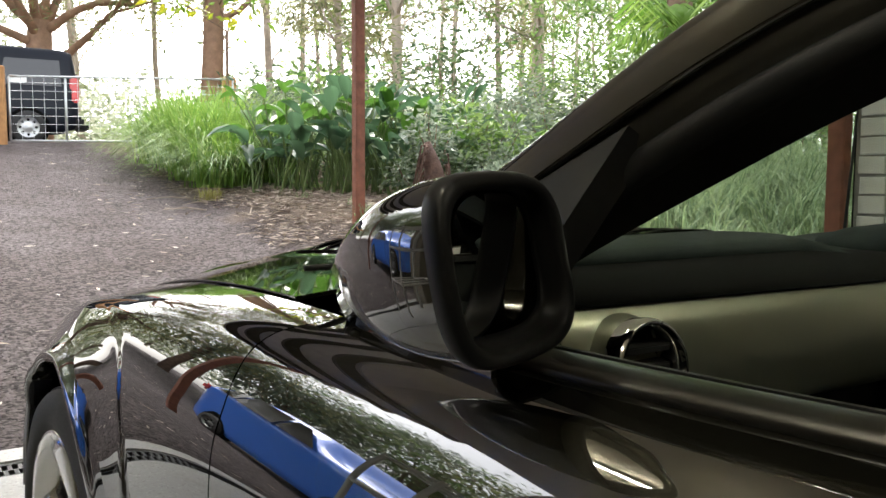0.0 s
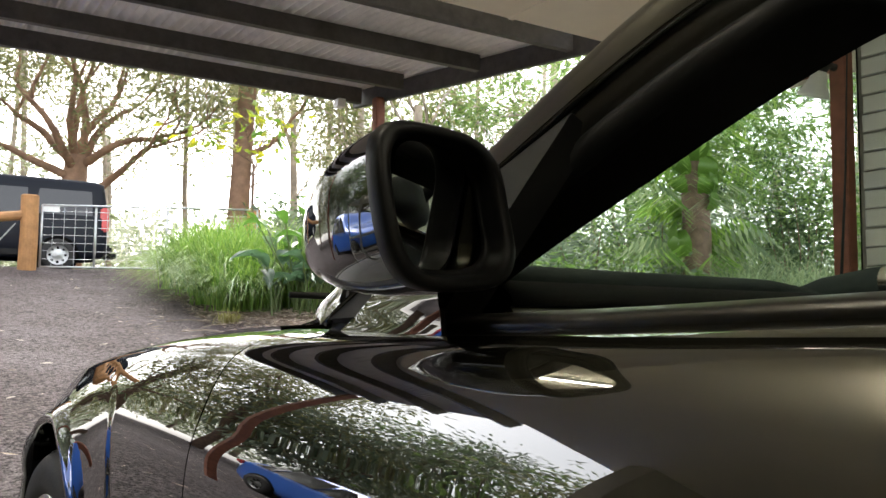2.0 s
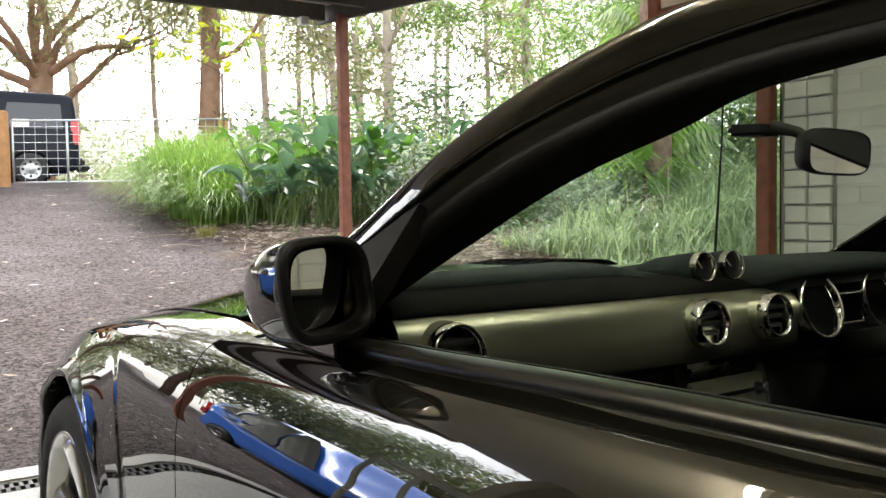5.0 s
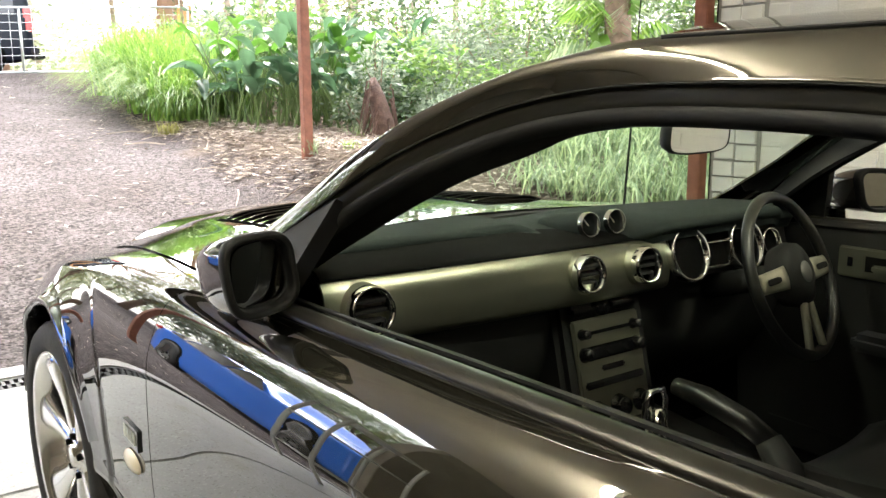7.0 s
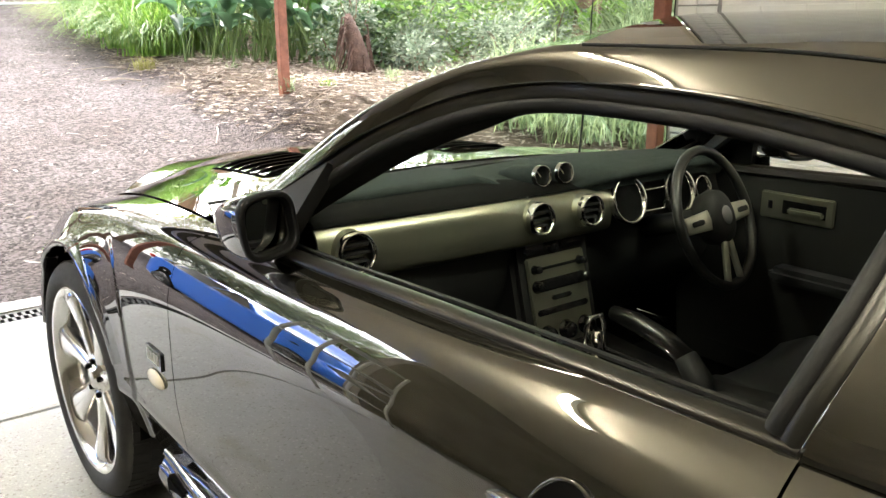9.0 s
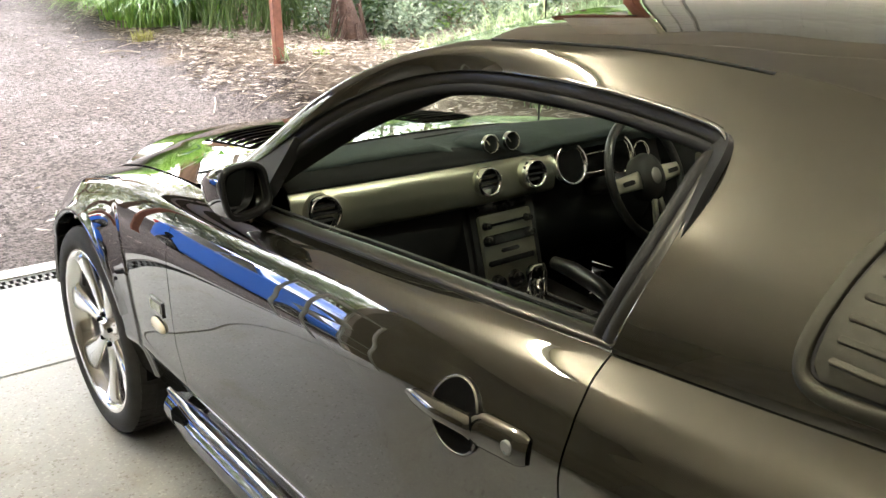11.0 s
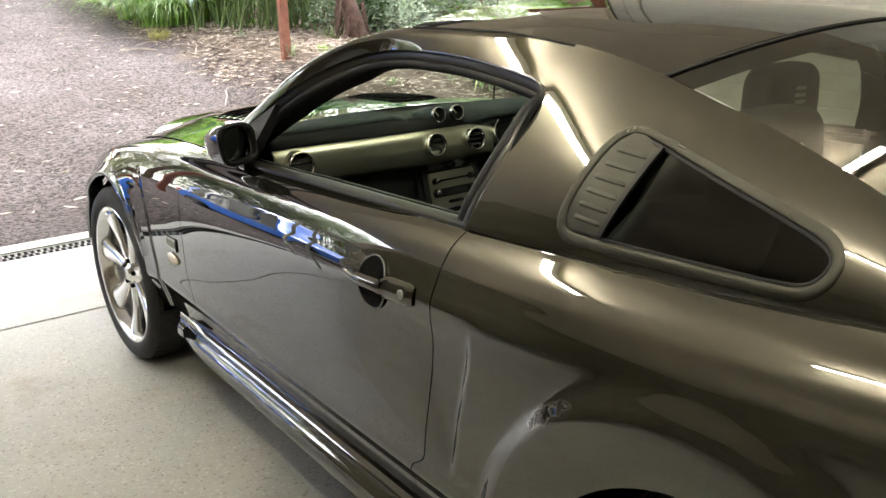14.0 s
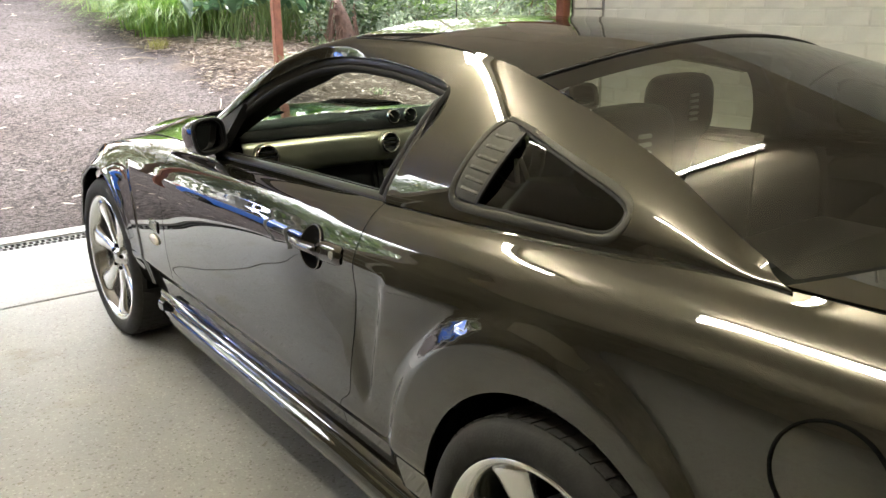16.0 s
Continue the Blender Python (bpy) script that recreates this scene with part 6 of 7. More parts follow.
# palm trunk hung with fern fronds
def fern_tree(x, y):
    z = ground_z(x, y)
    e = root("fern_hung_tree", "rough trunk hung with staghorn and palm fronds", "tree", pose(x, y, z))
    rg = random.Random(8)
    bm = bmesh.new()
    pts = [(0.03 * math.sin(i), 0.03 * math.cos(i * 1.3), i * 0.55) for i in range(12)]
    tube(bm, pts, [0.19 - 0.008 * i for i in range(12)], 12)
    part("trunk", bm, M_BARK, e, smooth=True)
    for i in range(46):
        a, h = rg.uniform(0, 6.283), rg.uniform(0.5, 2.8)
        d, s = Vector((math.cos(a), math.sin(a), 0)), Vector((-math.sin(a), math.cos(a), 0))
        ln = rg.uniform(0.7, 1.2)
        vs, qs = [], []
        for k in range(13):
            t = k / 12
            c = d * (0.15 + ln * 0.75 * t) + Vector((0, 0, h + 0.42 * ln * math.sin(math.pi * 0.75 * t) - 0.35 * ln * t * t))
            for sd in (-1, 1):
                w = 0.34 * ln * math.sin(math.pi * (0.12 + 0.85 * t)) * sd
                tip = c + s * w + d * 0.10 + Vector((0, 0, -abs(w) * 0.75))
                b0, b1 = c, c + d * 0.022
                n0 = len(vs)
                mid = (c + tip) / 2
                vs += [b0, mid - d * 0.022, tip, mid + d * 0.022]
                qs.append((n0, n0 + 1, n0 + 2, n0 + 3))
        quads_mesh("frond", np.array([list(v) for v in vs]), np.array(qs), M_STRAP if i % 3 else M_WEEP, e)
    for i in range(26):
        a, h = rg.uniform(0, 6.283), rg.uniform(0.6, 2.3)
        d, s = Vector((math.cos(a), math.sin(a), 0)), Vector((-math.sin(a), math.cos(a), 0))
        sz = rg.uniform(0.14, 0.26)
        sheet("shield_frond", lambda u, v, d=d, s=s, h=h, sz=sz: d * (0.17 + 0.10 * math.sin(3 * v)) + s * (u - 0.5) * sz * 1.5 * math.sin(math.pi * (0.15 + 0.8 * v)) + Vector((0, 0, h + sz * 1.3 * (v - 0.5))), 5, 6, M_STRAP, e)
    leaf_cloud("crown", scatter([Vector((rg.uniform(-1.8, 1.8), rg.uniform(-1.6, 1.6), rg.uniform(1.6, 4.8)) ) + Vector((1.5, 1.3, 0)) for _ in range(420)], 34, 0.17, 77), 0.16, 0.030, M_LEAF2, e, 0.6, 78)
    return e


fern_tree(6.9, 8.0)

# leaning shaggy stump
sx_, sy_ = 3.62, 8.30
st = root("shaggy_stump", "leaning trunk with shaggy peeling red-brown bark", "tree trunk", pose(sx_, sy_, ground_z(sx_, sy_)))
bm = bmesh.new()
tube(bm, [(0, 0, -0.1), (-0.03, 0.02, 0.2), (-0.08, 0.05, 0.45), (-0.11, 0.08, 0.66)], [0.17, 0.12, 0.09, 0.03], 12)
part("trunk", bm, M_BARK2, st, smooth=True)
for i in range(36):
    a = rng.uniform(0, 6.283)
    h = rng.uniform(0.05, 0.62)
    p = Vector((math.cos(a) * 0.12 - 0.08 * h, math.sin(a) * 0.12 + 0.05 * h, h))
    bm = bmesh.new()
    tube(bm, [p, p * 1.2 + Vector((0, 0, -0.12)), Vector((p.x * 1.8, p.y * 1.8, max(0, h - 0.45)))], [0.018, 0.011, 0.003], 4)
    part("bark_strip", bm, M_BARK2, st)


# ---- trees ----
def tree(name, x, y, label, seed, r, height, limbs, leaf_n, length, width, material, spread=0.45, lean=(0, 0), bark=None, depth=2, base=None):
    z = ground_z(x, y) - 0.1 if base is None else base
    e = root(name, label, "tree", pose(x, y, z))
    rg = random.Random(seed)
    bm = bmesh.new()
    tips = []
    top = Vector((lean[0], lean[1], height))
    tube(bm, [Vector((0, 0, 0)), top * 0.35 + Vector((rg.uniform(-0.1, 0.1), 0, 0)), top * 0.7, top], [r * 1.25, r, r * 0.9, r * 0.8], 14)
    part("trunk", bm, bark or M_BARK, e, smooth=True)
    for a, el, ln, k in limbs:
        bm = bmesh.new()
        d = Vector((math.cos(radians(a)) * math.cos(radians(el)), math.sin(radians(a)) * math.cos(radians(el)), math.sin(radians(el))))
        limb(bm, rg, top * k, d, ln, r * 0.36, depth, tips, 0.7, 0.10, 2, 0.010)
        part("limb", bm, bark or M_BARK, e, smooth=True)
    leaf_cloud("crown", scatter(tips, max(1, leaf_n // max(1, len(tips))), spread, seed, 0.55), length, width, material, e, 0.5, seed)
    return e


tree("spreading_gum", 2.15, 25.0, "old spreading gum with thick twisting red-brown limbs", 11, 0.36, 3.2, [(180, 48, 2.6, 0.9), (140, 60, 2.7, 1.0), (60, 66, 2.7, 1.0), (20, 50, 2.8, 1.0), (0, 12, 2.6, 0.62), (190, 14, 2.6, 0.8), (270, 40, 2.4, 0.95), (330, 30, 2.6, 0.9), (210, 30, 2.8, 0.85), (345, 38, 2.6, 0.95)], 19000, 0.25, 0.046, M_GUM, 0.60, (0.2, 0), M_BARK3, 3, base=1.95)
gum = bpy.data.objects["spreading_gum"]
rg = random.Random(21)
sprays = []
while len(sprays) < 330:
    p = Vector((rg.uniform(-1, 1), rg.uniform(-1, 1), rg.uniform(-1, 1)))
    if 0.25 < p.length < 1:
        sprays.append(Vector((p.x * 6.4, p.y * 3.4, 5.6 + p.z * 3.0)))
leaf_cloud("leaf_sprays", scatter(sprays, 48, 0.36, 22, 0.5), 0.22, 0.042, M_GUM, gum, 0.5, 23)
tree("straight_gum", 5.75, 22.0, "tall straight gum with smooth red-brown trunk", 12, 0.25, 9.0, [(10, 45, 2.6, 0.68), (200, 40, 2.6, 0.85), (80, 55, 3.0, 1.0), (300, 60, 3.2, 1.0), (0, 25, 2.0, 0.36)], 3200, 0.16, 0.03, M_GUM, 0.6, (0.4, 0), M_BARK3, 2)
far = []
rg = random.Random(33)
for i in range(34):
    x = -14 + i * 1.55 + rg.uniform(-1, 1)
    y = rg.uniform(27, 44)
    far.append((x, y))
for i, (x, y) in enumerate(far):
    h = rg.uniform(6, 12)
    tree("far_gum", x, y, "slender gum in the wood beyond the drive", 500 + i, rg.uniform(0.07, 0.16), h, [(rg.uniform(0, 360), rg.uniform(30, 70), rg.uniform(1.6, 3.0), rg.uniform(0.35, 1.0)) for _ in range(6)], 1500, 0.24, 0.06, (M_GUM, M_FAR, M_LEAF3)[i % 3], 0.42, (rg.uniform(-0.6, 0.6), 0), M_BARKFAR, 1, base=0.0525 * (y - 1.5) + 0.2)
for i, (x, y) in enumerate([(8.5, 17.5), (11.5, 16.0), (14.5, 15.0), (13.0, 19.5), (17.0, 17.0), (16.5, 12.0), (8.4, 20.0), (9.8, 21.0), (19.5, 13.5), (20.0, 9.5), (16.0, 8.0), (12.5, 7.2)]):
    tree("bank_gum", x, y, "leafy young gum standing on the bank", 560 + i, rg.uniform(0.07, 0.13), rg.uniform(4, 7), [(rg.uniform(0, 360), rg.uniform(10, 70), rg.uniform(1.4, 2.6), rg.uniform(0.25, 1.0)) for _ in range(9)], 3600, 0.22, 0.05, (M_GUM, M_LEAF2, M_LEAF3)[i % 3], 0.30, (rg.uniform(-0.5, 0.5), 0), M_BARKFAR, 1)
SIDE = [(-7.0, 21.0), (-9.5, 19.5), (-12.0, 17.0), (-14.0, 14.0), (-15.5, 10.5), (-16.0, 6.0), (-5.0, 25.0), (-11.0, 22.5), (-16.0, 17.5)]
for i, (x, y) in enumerate(SIDE):
    tree("side_gum", x, y, "leafy gum along the near side of the drive", 590 + i, rg.uniform(0.12, 0.2), rg.uniform(4, 5.5), [(rg.uniform(0, 360), rg.uniform(-5, 50), rg.uniform(1.8, 2.8), rg.uniform(0.2, 1.0)) for _ in range(11)], 5600, 0.28, 0.085, (M_GUM, M_LEAF3, M_LEAF2)[i % 3], 0.75, (0, 0), M_BARK, 1)
tree("yellow_leaf_sapling", 3.6, 14.6, "sapling with broad light green and yellow leaves", 44, 0.03, 2.2, [(180, 40, 0.7, 1.0), (60, 50, 0.7, 0.95), (300, 45, 0.7, 0.9)], 160, 0.20, 0.085, M_YELLOW, 0.22, (0.0, 0), M_BARK, 1)

# undergrowth of the far wood, uncountable
r3 = np.random.default_rng(9)
n = 15000
px = r3.uniform(-20, 34, n)
py = r3.uniform(22, 46, n)
pz = np.abs(r3.normal(size=n)) * 1.1 + 0.7 + 0.0525 * (py - 1.5)
keep = np.sin(px * 0.9) + np.sin(px * 2.3 + 1) + r3.normal(size=n) * 0.8 > -0.3
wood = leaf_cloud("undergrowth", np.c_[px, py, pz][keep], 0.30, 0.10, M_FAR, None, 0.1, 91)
tagged(wood, "green undergrowth of the far wood, haze put into its pale colour", "undergrowth", kind="stuff")

n = 36000
px = r3.uniform(-16, 40, n)
py = r3.uniform(36, 56, n)
pz = r3.uniform(0.2, 6.2, n) * (0.55 + 0.45 * np.sin(px * 0.7) * np.sin(px * 0.31 + 1.0)) + 0.0525 * (py - 1.5)
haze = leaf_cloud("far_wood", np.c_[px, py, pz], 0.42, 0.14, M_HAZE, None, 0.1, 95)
tagged(haze, "foliage deep in the far wood, haze put into its pale colour", "wood", kind="stuff")

# leaf litter on the bank and stray leaves on the drive
n = 34000
px, py = r3.uniform(0.8, 8.0, n), r3.uniform(5.2, 13.5, n)
edge = 1.80 + 0.10 * np.sin(py * 2.1) + 0.10 * np.abs(r3.normal(size=n))
keep = (px > edge) | (r3.random(n) < 0.02)
px, py = px[keep], py[keep]
pz = np.array([ground_z(a, b) for a, b in zip(px, py)]) + 0.030 + np.abs(r3.normal(size=len(px))) * 0.014
lit = leaf_cloud("leaf_litter", np.c_[px, py, pz], 0.13, 0.030, M_LITTER, None, 0.0, 92)
tagged(lit, "dry brown and grey fallen leaves on the bank", "leaf litter", kind="stuff")
n = 420
px, py = r3.uniform(-5, 2.2, n), 4.9 + r3.random(n) ** 1.4 * 13
pz = np.array([ground_z(a, b) for a, b in zip(px, py)]) + 0.032
d = leaf_cloud("stray_leaves", np.c_[px, py, pz + 0.012], 0.115, 0.030, M_LITTER2, None, 0.0, 93)
tagged(d, "pale dry leaves strewn on the gravel", "leaf litter", kind="stuff")
for k, ob in enumerate((lit, d)):
    v = np.empty(len(ob.data.vertices) * 3)
    ob.data.vertices.foreach_get("co", v)
    v = v.reshape(-1, 4, 3)
    zc = v[:, :, 2].mean(1, keepdims=True)
    v[:, :, 2] = zc + (v[:, :, 2] - zc) * 0.22
    ob.data.vertices.foreach_set("co", v.ravel())
bm = bmesh.new()
for i in range(60):
    x, y = rng.uniform(1.6, 5.5), rng.uniform(6.2, 11)
    if x < 1.2 + 0.07 * (y - 6):
        continue
    a = rng.uniform(0, 6.283)
    ln = rng.uniform(0.2, 0.6)
    p = Vector((x, y, ground_z(x, y) + 0.02))
    q = p + Vector((math.cos(a), math.sin(a), 0)) * ln
    q.z = ground_z(q.x, q.y) + 0.035
    tube(bm, [p, (p + q) / 2 + Vector((0.03, 0.03, 0.02)), q], [0.008, 0.006, 0.003], 5)
tw = part("twigs", bm, M_LITTER, None)
tagged(tw, "fallen dry twigs on the bank", "twigs", kind="stuff")


# ---- gate, van, blue hatchback, trolley ----
def log_post(x, y, z1, r, label):
    z0 = ground_z(x, y) - 0.1
    bm = bmesh.new()
    tube(bm, [(0, 0, 0), (0.01, 0, (z1 - z0) * 0.5), (0, 0, z1 - z0 - 0.02), (0, 0, z1 - z0)], [r * 1.05, r, r, r * 0.9], 18)
    p = part("log_gate_post", bm, M_LOG, None, smooth=False)
    p.location = (x, y, z0)
    return tagged(p, label, "gate post")


log_post(0.46, 17.0, 2.98, 0.145, "thick orange-brown log gate post")
log_post(4.62, 17.4, 3.11, 0.14, "orange-brown log gate post behind grass")
bm = bmesh.new()
tube(bm, [(0.36, 17.0, 2.62), (-1.4, 17.05, 2.35), (-3.4, 17.1, 2.25)], [0.085, 0.09, 0.09], 12)
tagged(part("log_rail", bm, M_LOG), "orange-brown log rail set into the gate post", "rail")
bm = bmesh.new()
tube(bm, [(0.25, 16.98, 2.47), (-0.3, 16.9, 1.74)], 0.012, 6)
tagged(part("stay_wire", bm, M_GALV), "thin grey steel stay at the gate post", "stay")
gate = root("mesh_gate", "galvanised steel farm gate with welded mesh", "gate", pose(0, 17.0, 0))
g0, g1, gb, gt = 0.66, 4.55, 1.74, 2.82
for pts in ([(g0, 0, gb), (g0, 0, gt)], [(1.54, 0, gb), (1.54, 0, gt + 0.03)], [(2.8, 0, gb + 0.02), (2.8, 0, gt + 0.1)], [(g1, 0, gb + 0.1), (g1, 0, gt + 0.22)], [(g0, 0, gb), (g1, 0, gb + 0.10)], [(g0, 0, gt), (g1, 0, gt + 0.22)]):
    bm = bmesh.new()
    tube(bm, pts, 0.019, 8)
    part("gate_tube", bm, M_GALV, gate, smooth=True)
for i in range(21):
    x = g0 + 0.18 * (i + 1)
    k = (x - g0) / (g1 - g0)
    bm = bmesh.new()
    tube(bm, [(x, 0, gb + 0.10 * k), (x, 0, gt + 0.22 * k)], 0.0035, 4)
    part("mesh_wire", bm, M_GALV, gate)
for i in range(7):
    z = gb + 0.14 * (i + 1)
    bm = bmesh.new()
    tube(bm, [(g0, 0.004, z), (g1, 0.004, z + 0.10 + 0.012 * i)], 0.0035, 4)
    part("mesh_wire", bm, M_GALV, gate)


def road_wheel(parent, x, y, z, r, w, axis, rimmat):
    wh = new("wheel")
    wh.parent = parent
    wh.location = (x, y, z)
    bm = bmesh.new()
    lathe(bm, [(r * 0.62, -w / 2), (r * 0.9, -w / 2), (r, -w * 0.35), (r, w * 0.35), (r * 0.9, w / 2), (r * 0.62, w / 2)], 28, axis)
    part("tyre", bm, M_RUBBER, wh, smooth=True)
    bm = bmesh.new()
    rings = lathe(bm, [(r * 0.64, w * 0.48), (r * 0.58, w * 0.36), (r * 0.30, w * 0.30), (r * 0.16, w * 0.42), (0.001, w * 0.42)], 28, axis)
    lathe(bm, [(r * 0.64, -w * 0.48), (r * 0.58, -w * 0.36), (r * 0.30, -w * 0.30), (r * 0.16, -w * 0.42), (0.001, -w * 0.42)], 28, axis)
    rm = part("rim", bm, rimmat, wh, smooth=True)
    for i in range(8):
        a = 2 * math.pi * i / 8
        ax = Vector(axis)
        b = ax.orthogonal().normalized()
        c = ax.cross(b)
        p = (b * math.cos(a) + c * math.sin(a)) * r * 0.44
        for sgn in (-1, 1):
            bm = bmesh.new()
            lathe(bm, [(0.0, 0.004), (r * 0.085, 0.004), (r * 0.085, -0.004)], 8, ax * sgn, p + ax * sgn * w * 0.345)
            part("rim_hole", bm, M_VOID, rm)


def loft_car(name, label, m, length, half, prof, material):
    """A vehicle body lofted from a side profile (along, low, belt, roof, roof half-width)."""
    e = root(name, label, "van" if "van" in name else "car", m)

    def fn(u, v):
        x = lerp(-length / 2, length / 2, u)
        lo, be, ro, rw, bw = [table(x, [(p[0], p[k]) for p in prof]) for k in (1, 2, 3, 4, 5)]
        sec = [(bw * half * 0.94, lo), (bw * half, lo + 0.15), (bw * half, be - 0.12), (bw * half * 0.985, be), (lerp(bw, rw, 0.45) * half, lerp(be, ro, 0.55)), (rw * half, ro - 0.07), (rw * half * 0.85, ro - 0.012), (rw * half * 0.4, ro)]
        full = [(-a, b) for a, b in sec] + [(a, b) for a, b in sec[::-1]]
        y, z = along(full, v)
        return (x, y, z)
    sheet("body", fn, 60, 48, material, e)
    return e, fn


van, vfn = loft_car("van", "black high-roof van parked beyond the gate, shiny sides", pose(-0.28, 20.6, 1.79, 0, 0, -4), 5.1, 0.95,
                    [(-2.55, 0.35, 0.9, 1.0, 0.5, 0.6), (-2.45, 0.28, 1.0, 1.12, 0.72, 0.9), (-1.6, 0.26, 1.15, 1.35, 0.86, 1.0), (-0.9, 0.26, 1.18, 1.88, 0.84, 1.0), (0.0, 0.26, 1.18, 1.95, 0.86, 1.0), (2.2, 0.28, 1.18, 1.93, 0.86, 1.0), (2.48, 0.32, 1.15, 1.86, 0.82, 0.98), (2.55, 0.42, 1.05, 1.45, 0.74, 0.90)], M_VANPAINT)
for x0, x1 in ((-1.1, -0.35), (-0.28, 1.05), (1.12, 2.25)):
    for sd in (-1, 1):
        bm = bmesh.new()
        f = [bm.verts.new((x, sd * w, z)) for x, w, z in ((x0, 0.955, 1.16), (x1, 0.955, 1.16), (x1 - 0.03, 0.89, 1.68), (x0 + 0.12, 0.89, 1.68))]
        bm.faces.new(f if sd < 0 else f[::-1])
        part("side_window", bm, M_GLOSSBLACK, van, "dark tinted side glass")
for x in (-1.55, 1.62):
    for sd in (-1, 1):
        road_wheel(van, x, sd * 0.89, 0.33, 0.33, 0.22, (0, sd, 0), M_GALV)
        bm = bmesh.new()
        lathe(bm, [(0.40, 0.005), (0.37, 0.012), (0.0, 0.010)], 32, (0, sd, 0), (x, sd * 0.945, 0.34))
        part("wheel_arch", bm, M_VOID, van)
for sd in (-1, 1):
    bm = bmesh.new()
    box(bm, 2.40, 2.57, sd * 0.90 - 0.06, sd * 0.90 + 0.06, 0.85, 1.35, bevel=0.03)
    part("tail_lamp", bm, M_RED, van, "red tail lamp")
boxed("rear_bumper", (2.40, 2.66, -0.9, 0.9, 0.38, 0.58), M_BLACK, van, bevel=0.05)
boxed("tow_bar", (2.6, 2.82, -0.35, 0.35, 0.34, 0.44), M_BLACK, van, bevel=0.02)
boxed("sill_trim", (-1.2, 1.25, -0.965, -0.93, 0.30, 0.42), M_BLACK, van, bevel=0.015)
boxed("window_sticker", (1.32, 1.62, -0.952, -0.935, 1.20, 1.34), M_WHITE, van, bevel=0.0, label="small white sticker on the glass")

blue, bfn = loft_car("hatchback", "glossy blue hatchback parked on the gravel beside the garage", pose(-4.80, 7.60, 0.16, 0, 0, 88), 4.3, 0.90,
                     [(-2.15, 0.30, 0.62, 0.70, 0.55, 0.6), (-2.0, 0.22, 0.72, 0.84, 0.75, 0.9), (-1.2, 0.20, 0.86, 0.98, 0.85, 1.0), (-0.75, 0.20, 0.90, 1.05, 0.80, 1.0), (0.0, 0.20, 0.92, 1.46, 0.72, 1.0), (0.8, 0.20, 0.94, 1.49, 0.72, 1.0), (1.7, 0.22, 0.98, 1.32, 0.70, 1.0), (2.05, 0.28, 0.95, 1.05, 0.70, 0.93), (2.15, 0.36, 0.85, 0.92, 0.62, 0.85)], M_BLUE)
for sd in (-1, 1):
    for xs in (((-0.55, 0.93), (0.20, 0.95), (0.20, 1.36), (-0.05, 1.36)), ((0.26, 0.95), (1.15, 0.97), (1.10, 1.38), (0.26, 1.37)), ((1.21, 0.98), (1.65, 1.0), (1.45, 1.26), (1.17, 1.36))):
        bm = bmesh.new()
        f = [bm.verts.new((x, sd * (0.915 if z < 1.1 else 0.775), z)) for x, z in xs]
        bm.faces.new(f if sd < 0 else f[::-1])
        part("side_window", bm, M_GLOSSBLACK, blue, "dark side glass")
    for x in (-1.32, 1.30):
        road_wheel(blue, x, sd * 0.84, 0.31, 0.31, 0.21, (0, sd, 0), M_DISC)
        bm = bmesh.new()
        lathe(bm, [(0.37, 0.005), (0.34, 0.012), (0.0, 0.010)], 32, (0, sd, 0), (x, sd * 0.895, 0.33))
        part("wheel_arch", bm, M_VOID, blue)
    bm = bmesh.new()
    box(bm, 1.88, 2.13, sd * 0.76 - 0.13, sd * 0.76 + 0.12, 0.80, 0.98, bevel=0.04)
    part("tail_lamp", bm, M_RED, blue, "red tail lamp")

# white wire trolley between the cars, mirrored in the door
tro = root("wire_rack", "white wire rack standing on the slab edge", "rack", pose(-2.90, 4.05, 0.0, 0, 0, 8))
def rack_rod(a, b, r=0.020):
    bm = bmesh.new()
    tube(bm, [a, b], r, 6)
    part("rod", bm, M_WHITE, tro, smooth=True)
for x in (-0.3, 0.3):
    for y in (-0.28, 0.28):
        rack_rod((x, y, 0), (x, y, 1.45))
for z in (0.5, 0.95, 1.42):
    for y in (-0.28, -0.09, 0.09, 0.28):
        rack_rod((-0.3, y, z), (0.3, y, z), 0.015)
    for x in (-0.3, 0.3):
        rack_rod((x, -0.28, z), (x, 0.28, z), 0.016)
# outdoor lamp under the side soffit
lamp = root("flood_lamp", "white round outdoor lamp on the opening post", "lamp", pose(2.27, 3.29, 2.01, 20, 0, 0))
bm = bmesh.new()
lathe(bm, [(0.0, 0.09), (0.03, 0.085), (0.045, 0.03), (0.07, -0.02), (0.072, -0.03), (0.0, -0.028)], 24, (0, 0, 1))
part("lamp_head", bm, M_WHITE, lamp, smooth=True)
bm = bmesh.new()
tube(bm, [(0, 0, 0.07), (0.04, 0, 0.12), (0.09, 0, 0.12)], 0.018, 8)
part("lamp_arm", bm, M_BLACK, lamp, smooth=True)

# wall cable and conduit
for nm, y, r, lab in (("wall_cable", 3.180, 0.0035, "thin black cable down the wall beside the post"), ("wall_conduit", 0.985, 0.008, "thin painted conduit down the brick wall")):
    bm = bmesh.new()
    tube(bm, [(2.428, y, 0.05), (2.427, y + 0.003, 1.0), (2.428, y, 2.7)], r, 6)
    tagged(part(nm, bm, M_VOID if r < 0.005 else M_BLOCK, smooth=True), lab, "cable" if r < 0.005 else "conduit")

# ---- painted bricks of the side wall, last: each proud of its mortar ----
wall = bpy.data.objects["wall_east"]


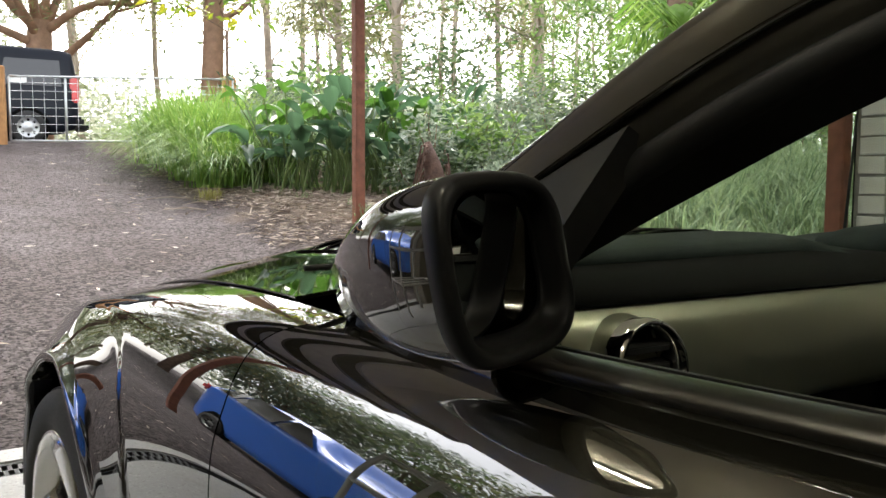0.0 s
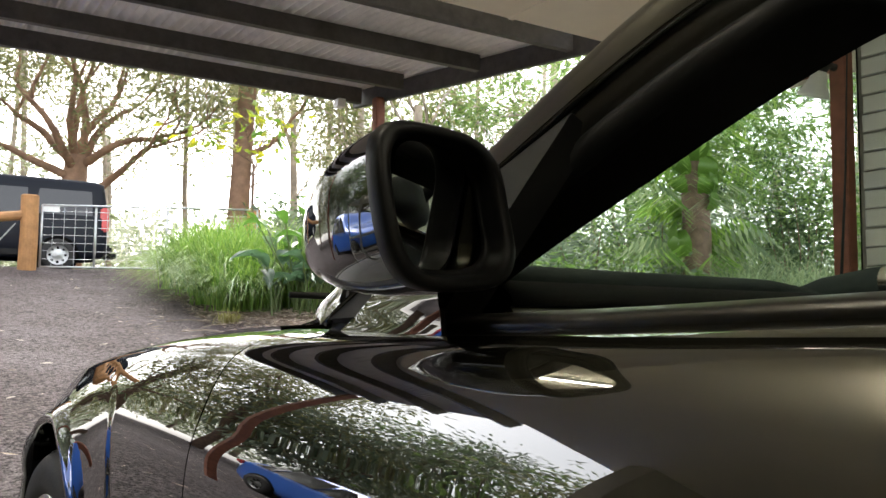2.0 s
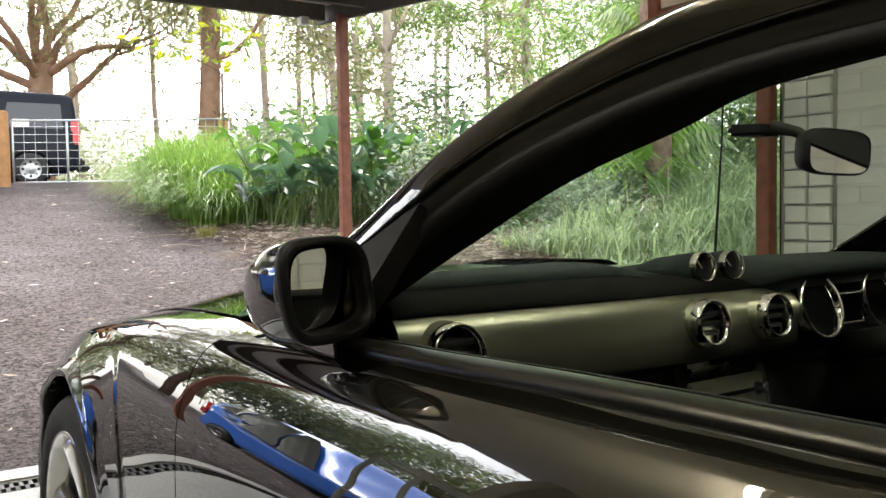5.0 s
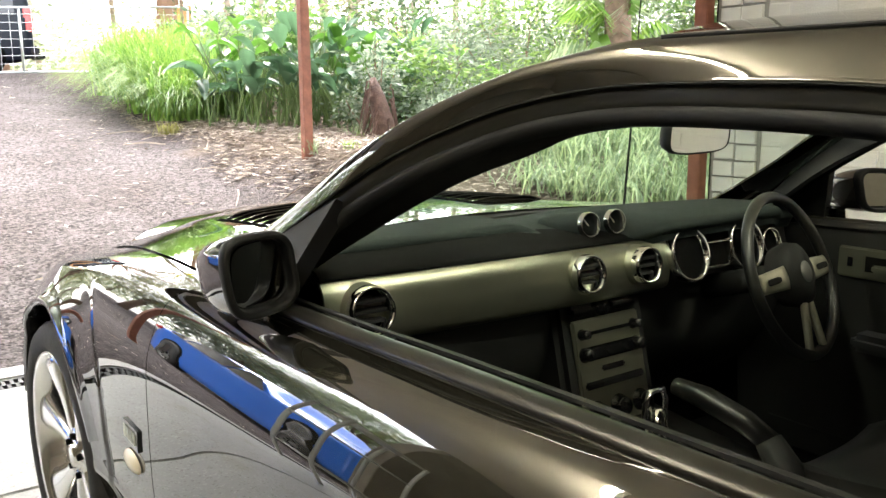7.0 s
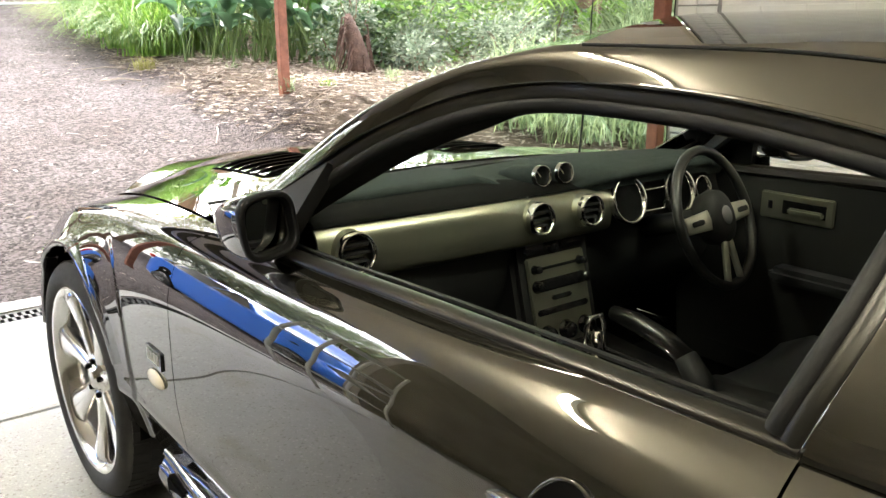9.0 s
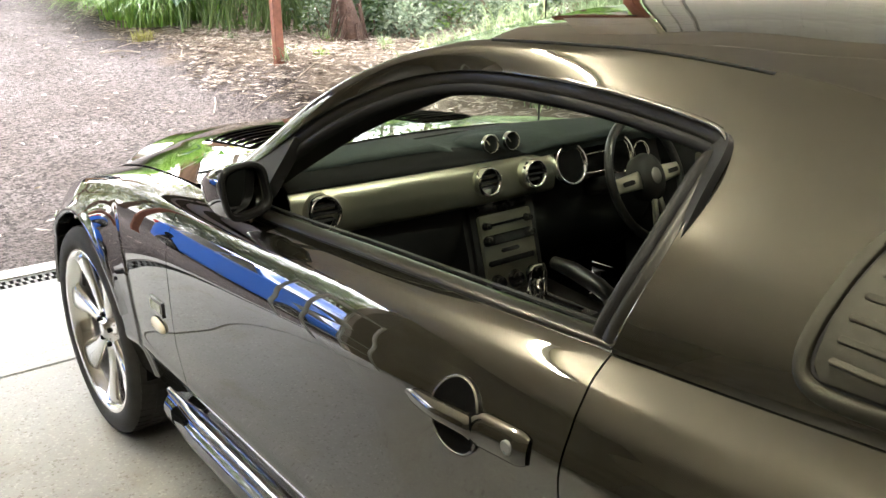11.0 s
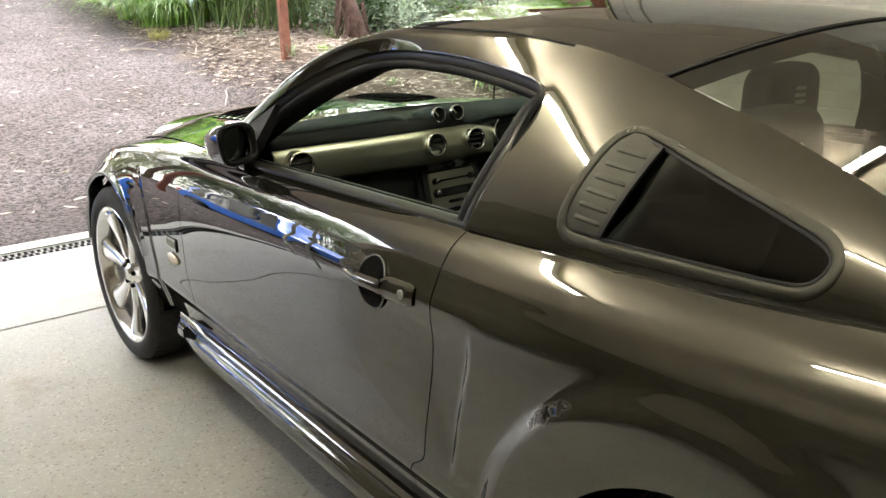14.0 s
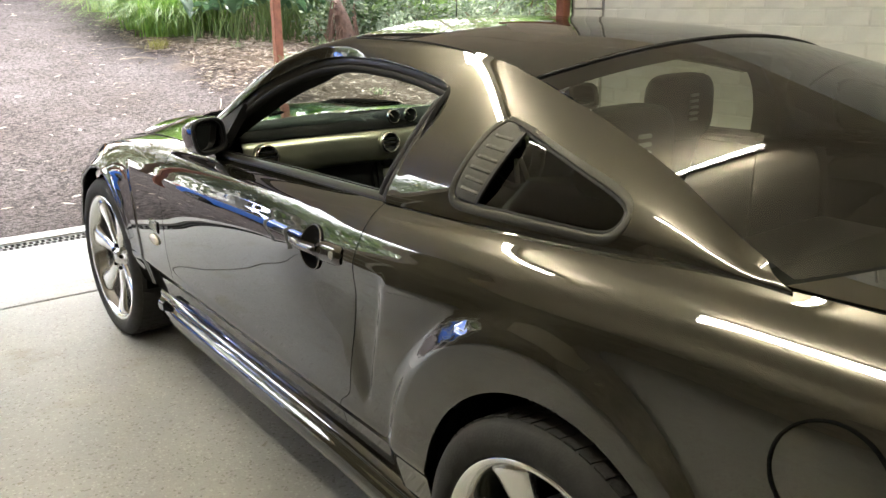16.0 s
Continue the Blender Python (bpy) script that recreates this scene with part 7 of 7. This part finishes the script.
def brick_mesh(name, half):
    bm = bmesh.new()
    box(bm, -0.010, 0.02, -half, half, -0.038, 0.038)
    bmesh.ops.bevel(bm, geom=[e for e in bm.edges if all(v.co.x < 0 for v in e.verts)], offset=0.004, segments=1, affect="EDGES")
    me = bpy.data.meshes.new(name)
    bm.to_mesh(me)
    bm.free()
    me.materials.append(M_BLOCK)
    return me


bricks = {0.23: brick_mesh("stretcher", 0.1155), 0.11: brick_mesh("header", 0.0585)}
rg = random.Random(3)
far_v, far_f = [], []
for row in range(32):
    z = 0.045 + 0.086 * row
    # pier of headers with open joints beside the opening
    y = 3.165
    for k in range(2):
        o = new("brick", bricks[0.11])
        o.parent = wall
        o.location = (2.438 + rg.uniform(-0.004, 0.002), y - 0.06 - 0.127 * k + rg.uniform(-0.004, 0.004), z + rg.uniform(-0.003, 0.003))
        o.rotation_euler = (rg.uniform(-0.02, 0.02), rg.uniform(-0.03, 0.03), rg.uniform(-0.03, 0.03))
    y = 2.905 - (0.12 if row % 2 else 0.0)
    if row % 2:
        o = new("brick", bricks[0.11])
        o.parent = wall
        o.location = (2.456, 2.905 - 0.058, z)
    while y > -4.8:
        deep = rg.uniform(-0.0025, 0.0025)
        if y > 1.15 and row < 28:
            o = new("brick", bricks[0.23])
            o.parent = wall
            o.location = (2.456 + deep * 0.6, y - 0.1155, z + rg.uniform(-0.002, 0.002))
            o.rotation_euler = (rg.uniform(-0.006, 0.006), rg.uniform(-0.008, 0.008), rg.uniform(-0.006, 0.006))
        else:
            n0 = len(far_v)
            x0 = 2.446 + deep * 0.5
            far_v += [(x0, y - 0.002, z - 0.036), (x0, y - 0.230, z - 0.036), (x0, y - 0.230, z + 0.036), (x0, y - 0.002, z + 0.036)]
            far_v += [(2.47, y + 0.001, z - 0.039), (2.47, y - 0.233, z - 0.039), (2.47, y - 0.233, z + 0.039), (2.47, y + 0.001, z + 0.039)]
            far_f += [(n0, n0 + 3, n0 + 2, n0 + 1)] + [(n0 + a, n0 + b, n0 + b + 4, n0 + a + 4) for a, b in ((0, 1), (1, 2), (2, 3), (3, 0))]
        y -= 0.240
me = bpy.data.meshes.new("far_bricks")
me.from_pydata(far_v, [], far_f)
me.materials.append(M_BLOCK)
o = new("far_bricks", me)
o.parent = wall
tagged(o, kind="stuff")
boxed("pier_backing", (2.443, 2.4495, 2.90, 3.195, 0.0, 2.74), M_JOINT, wall, bevel=0.0, label="dark open joints between the pier's bricks")
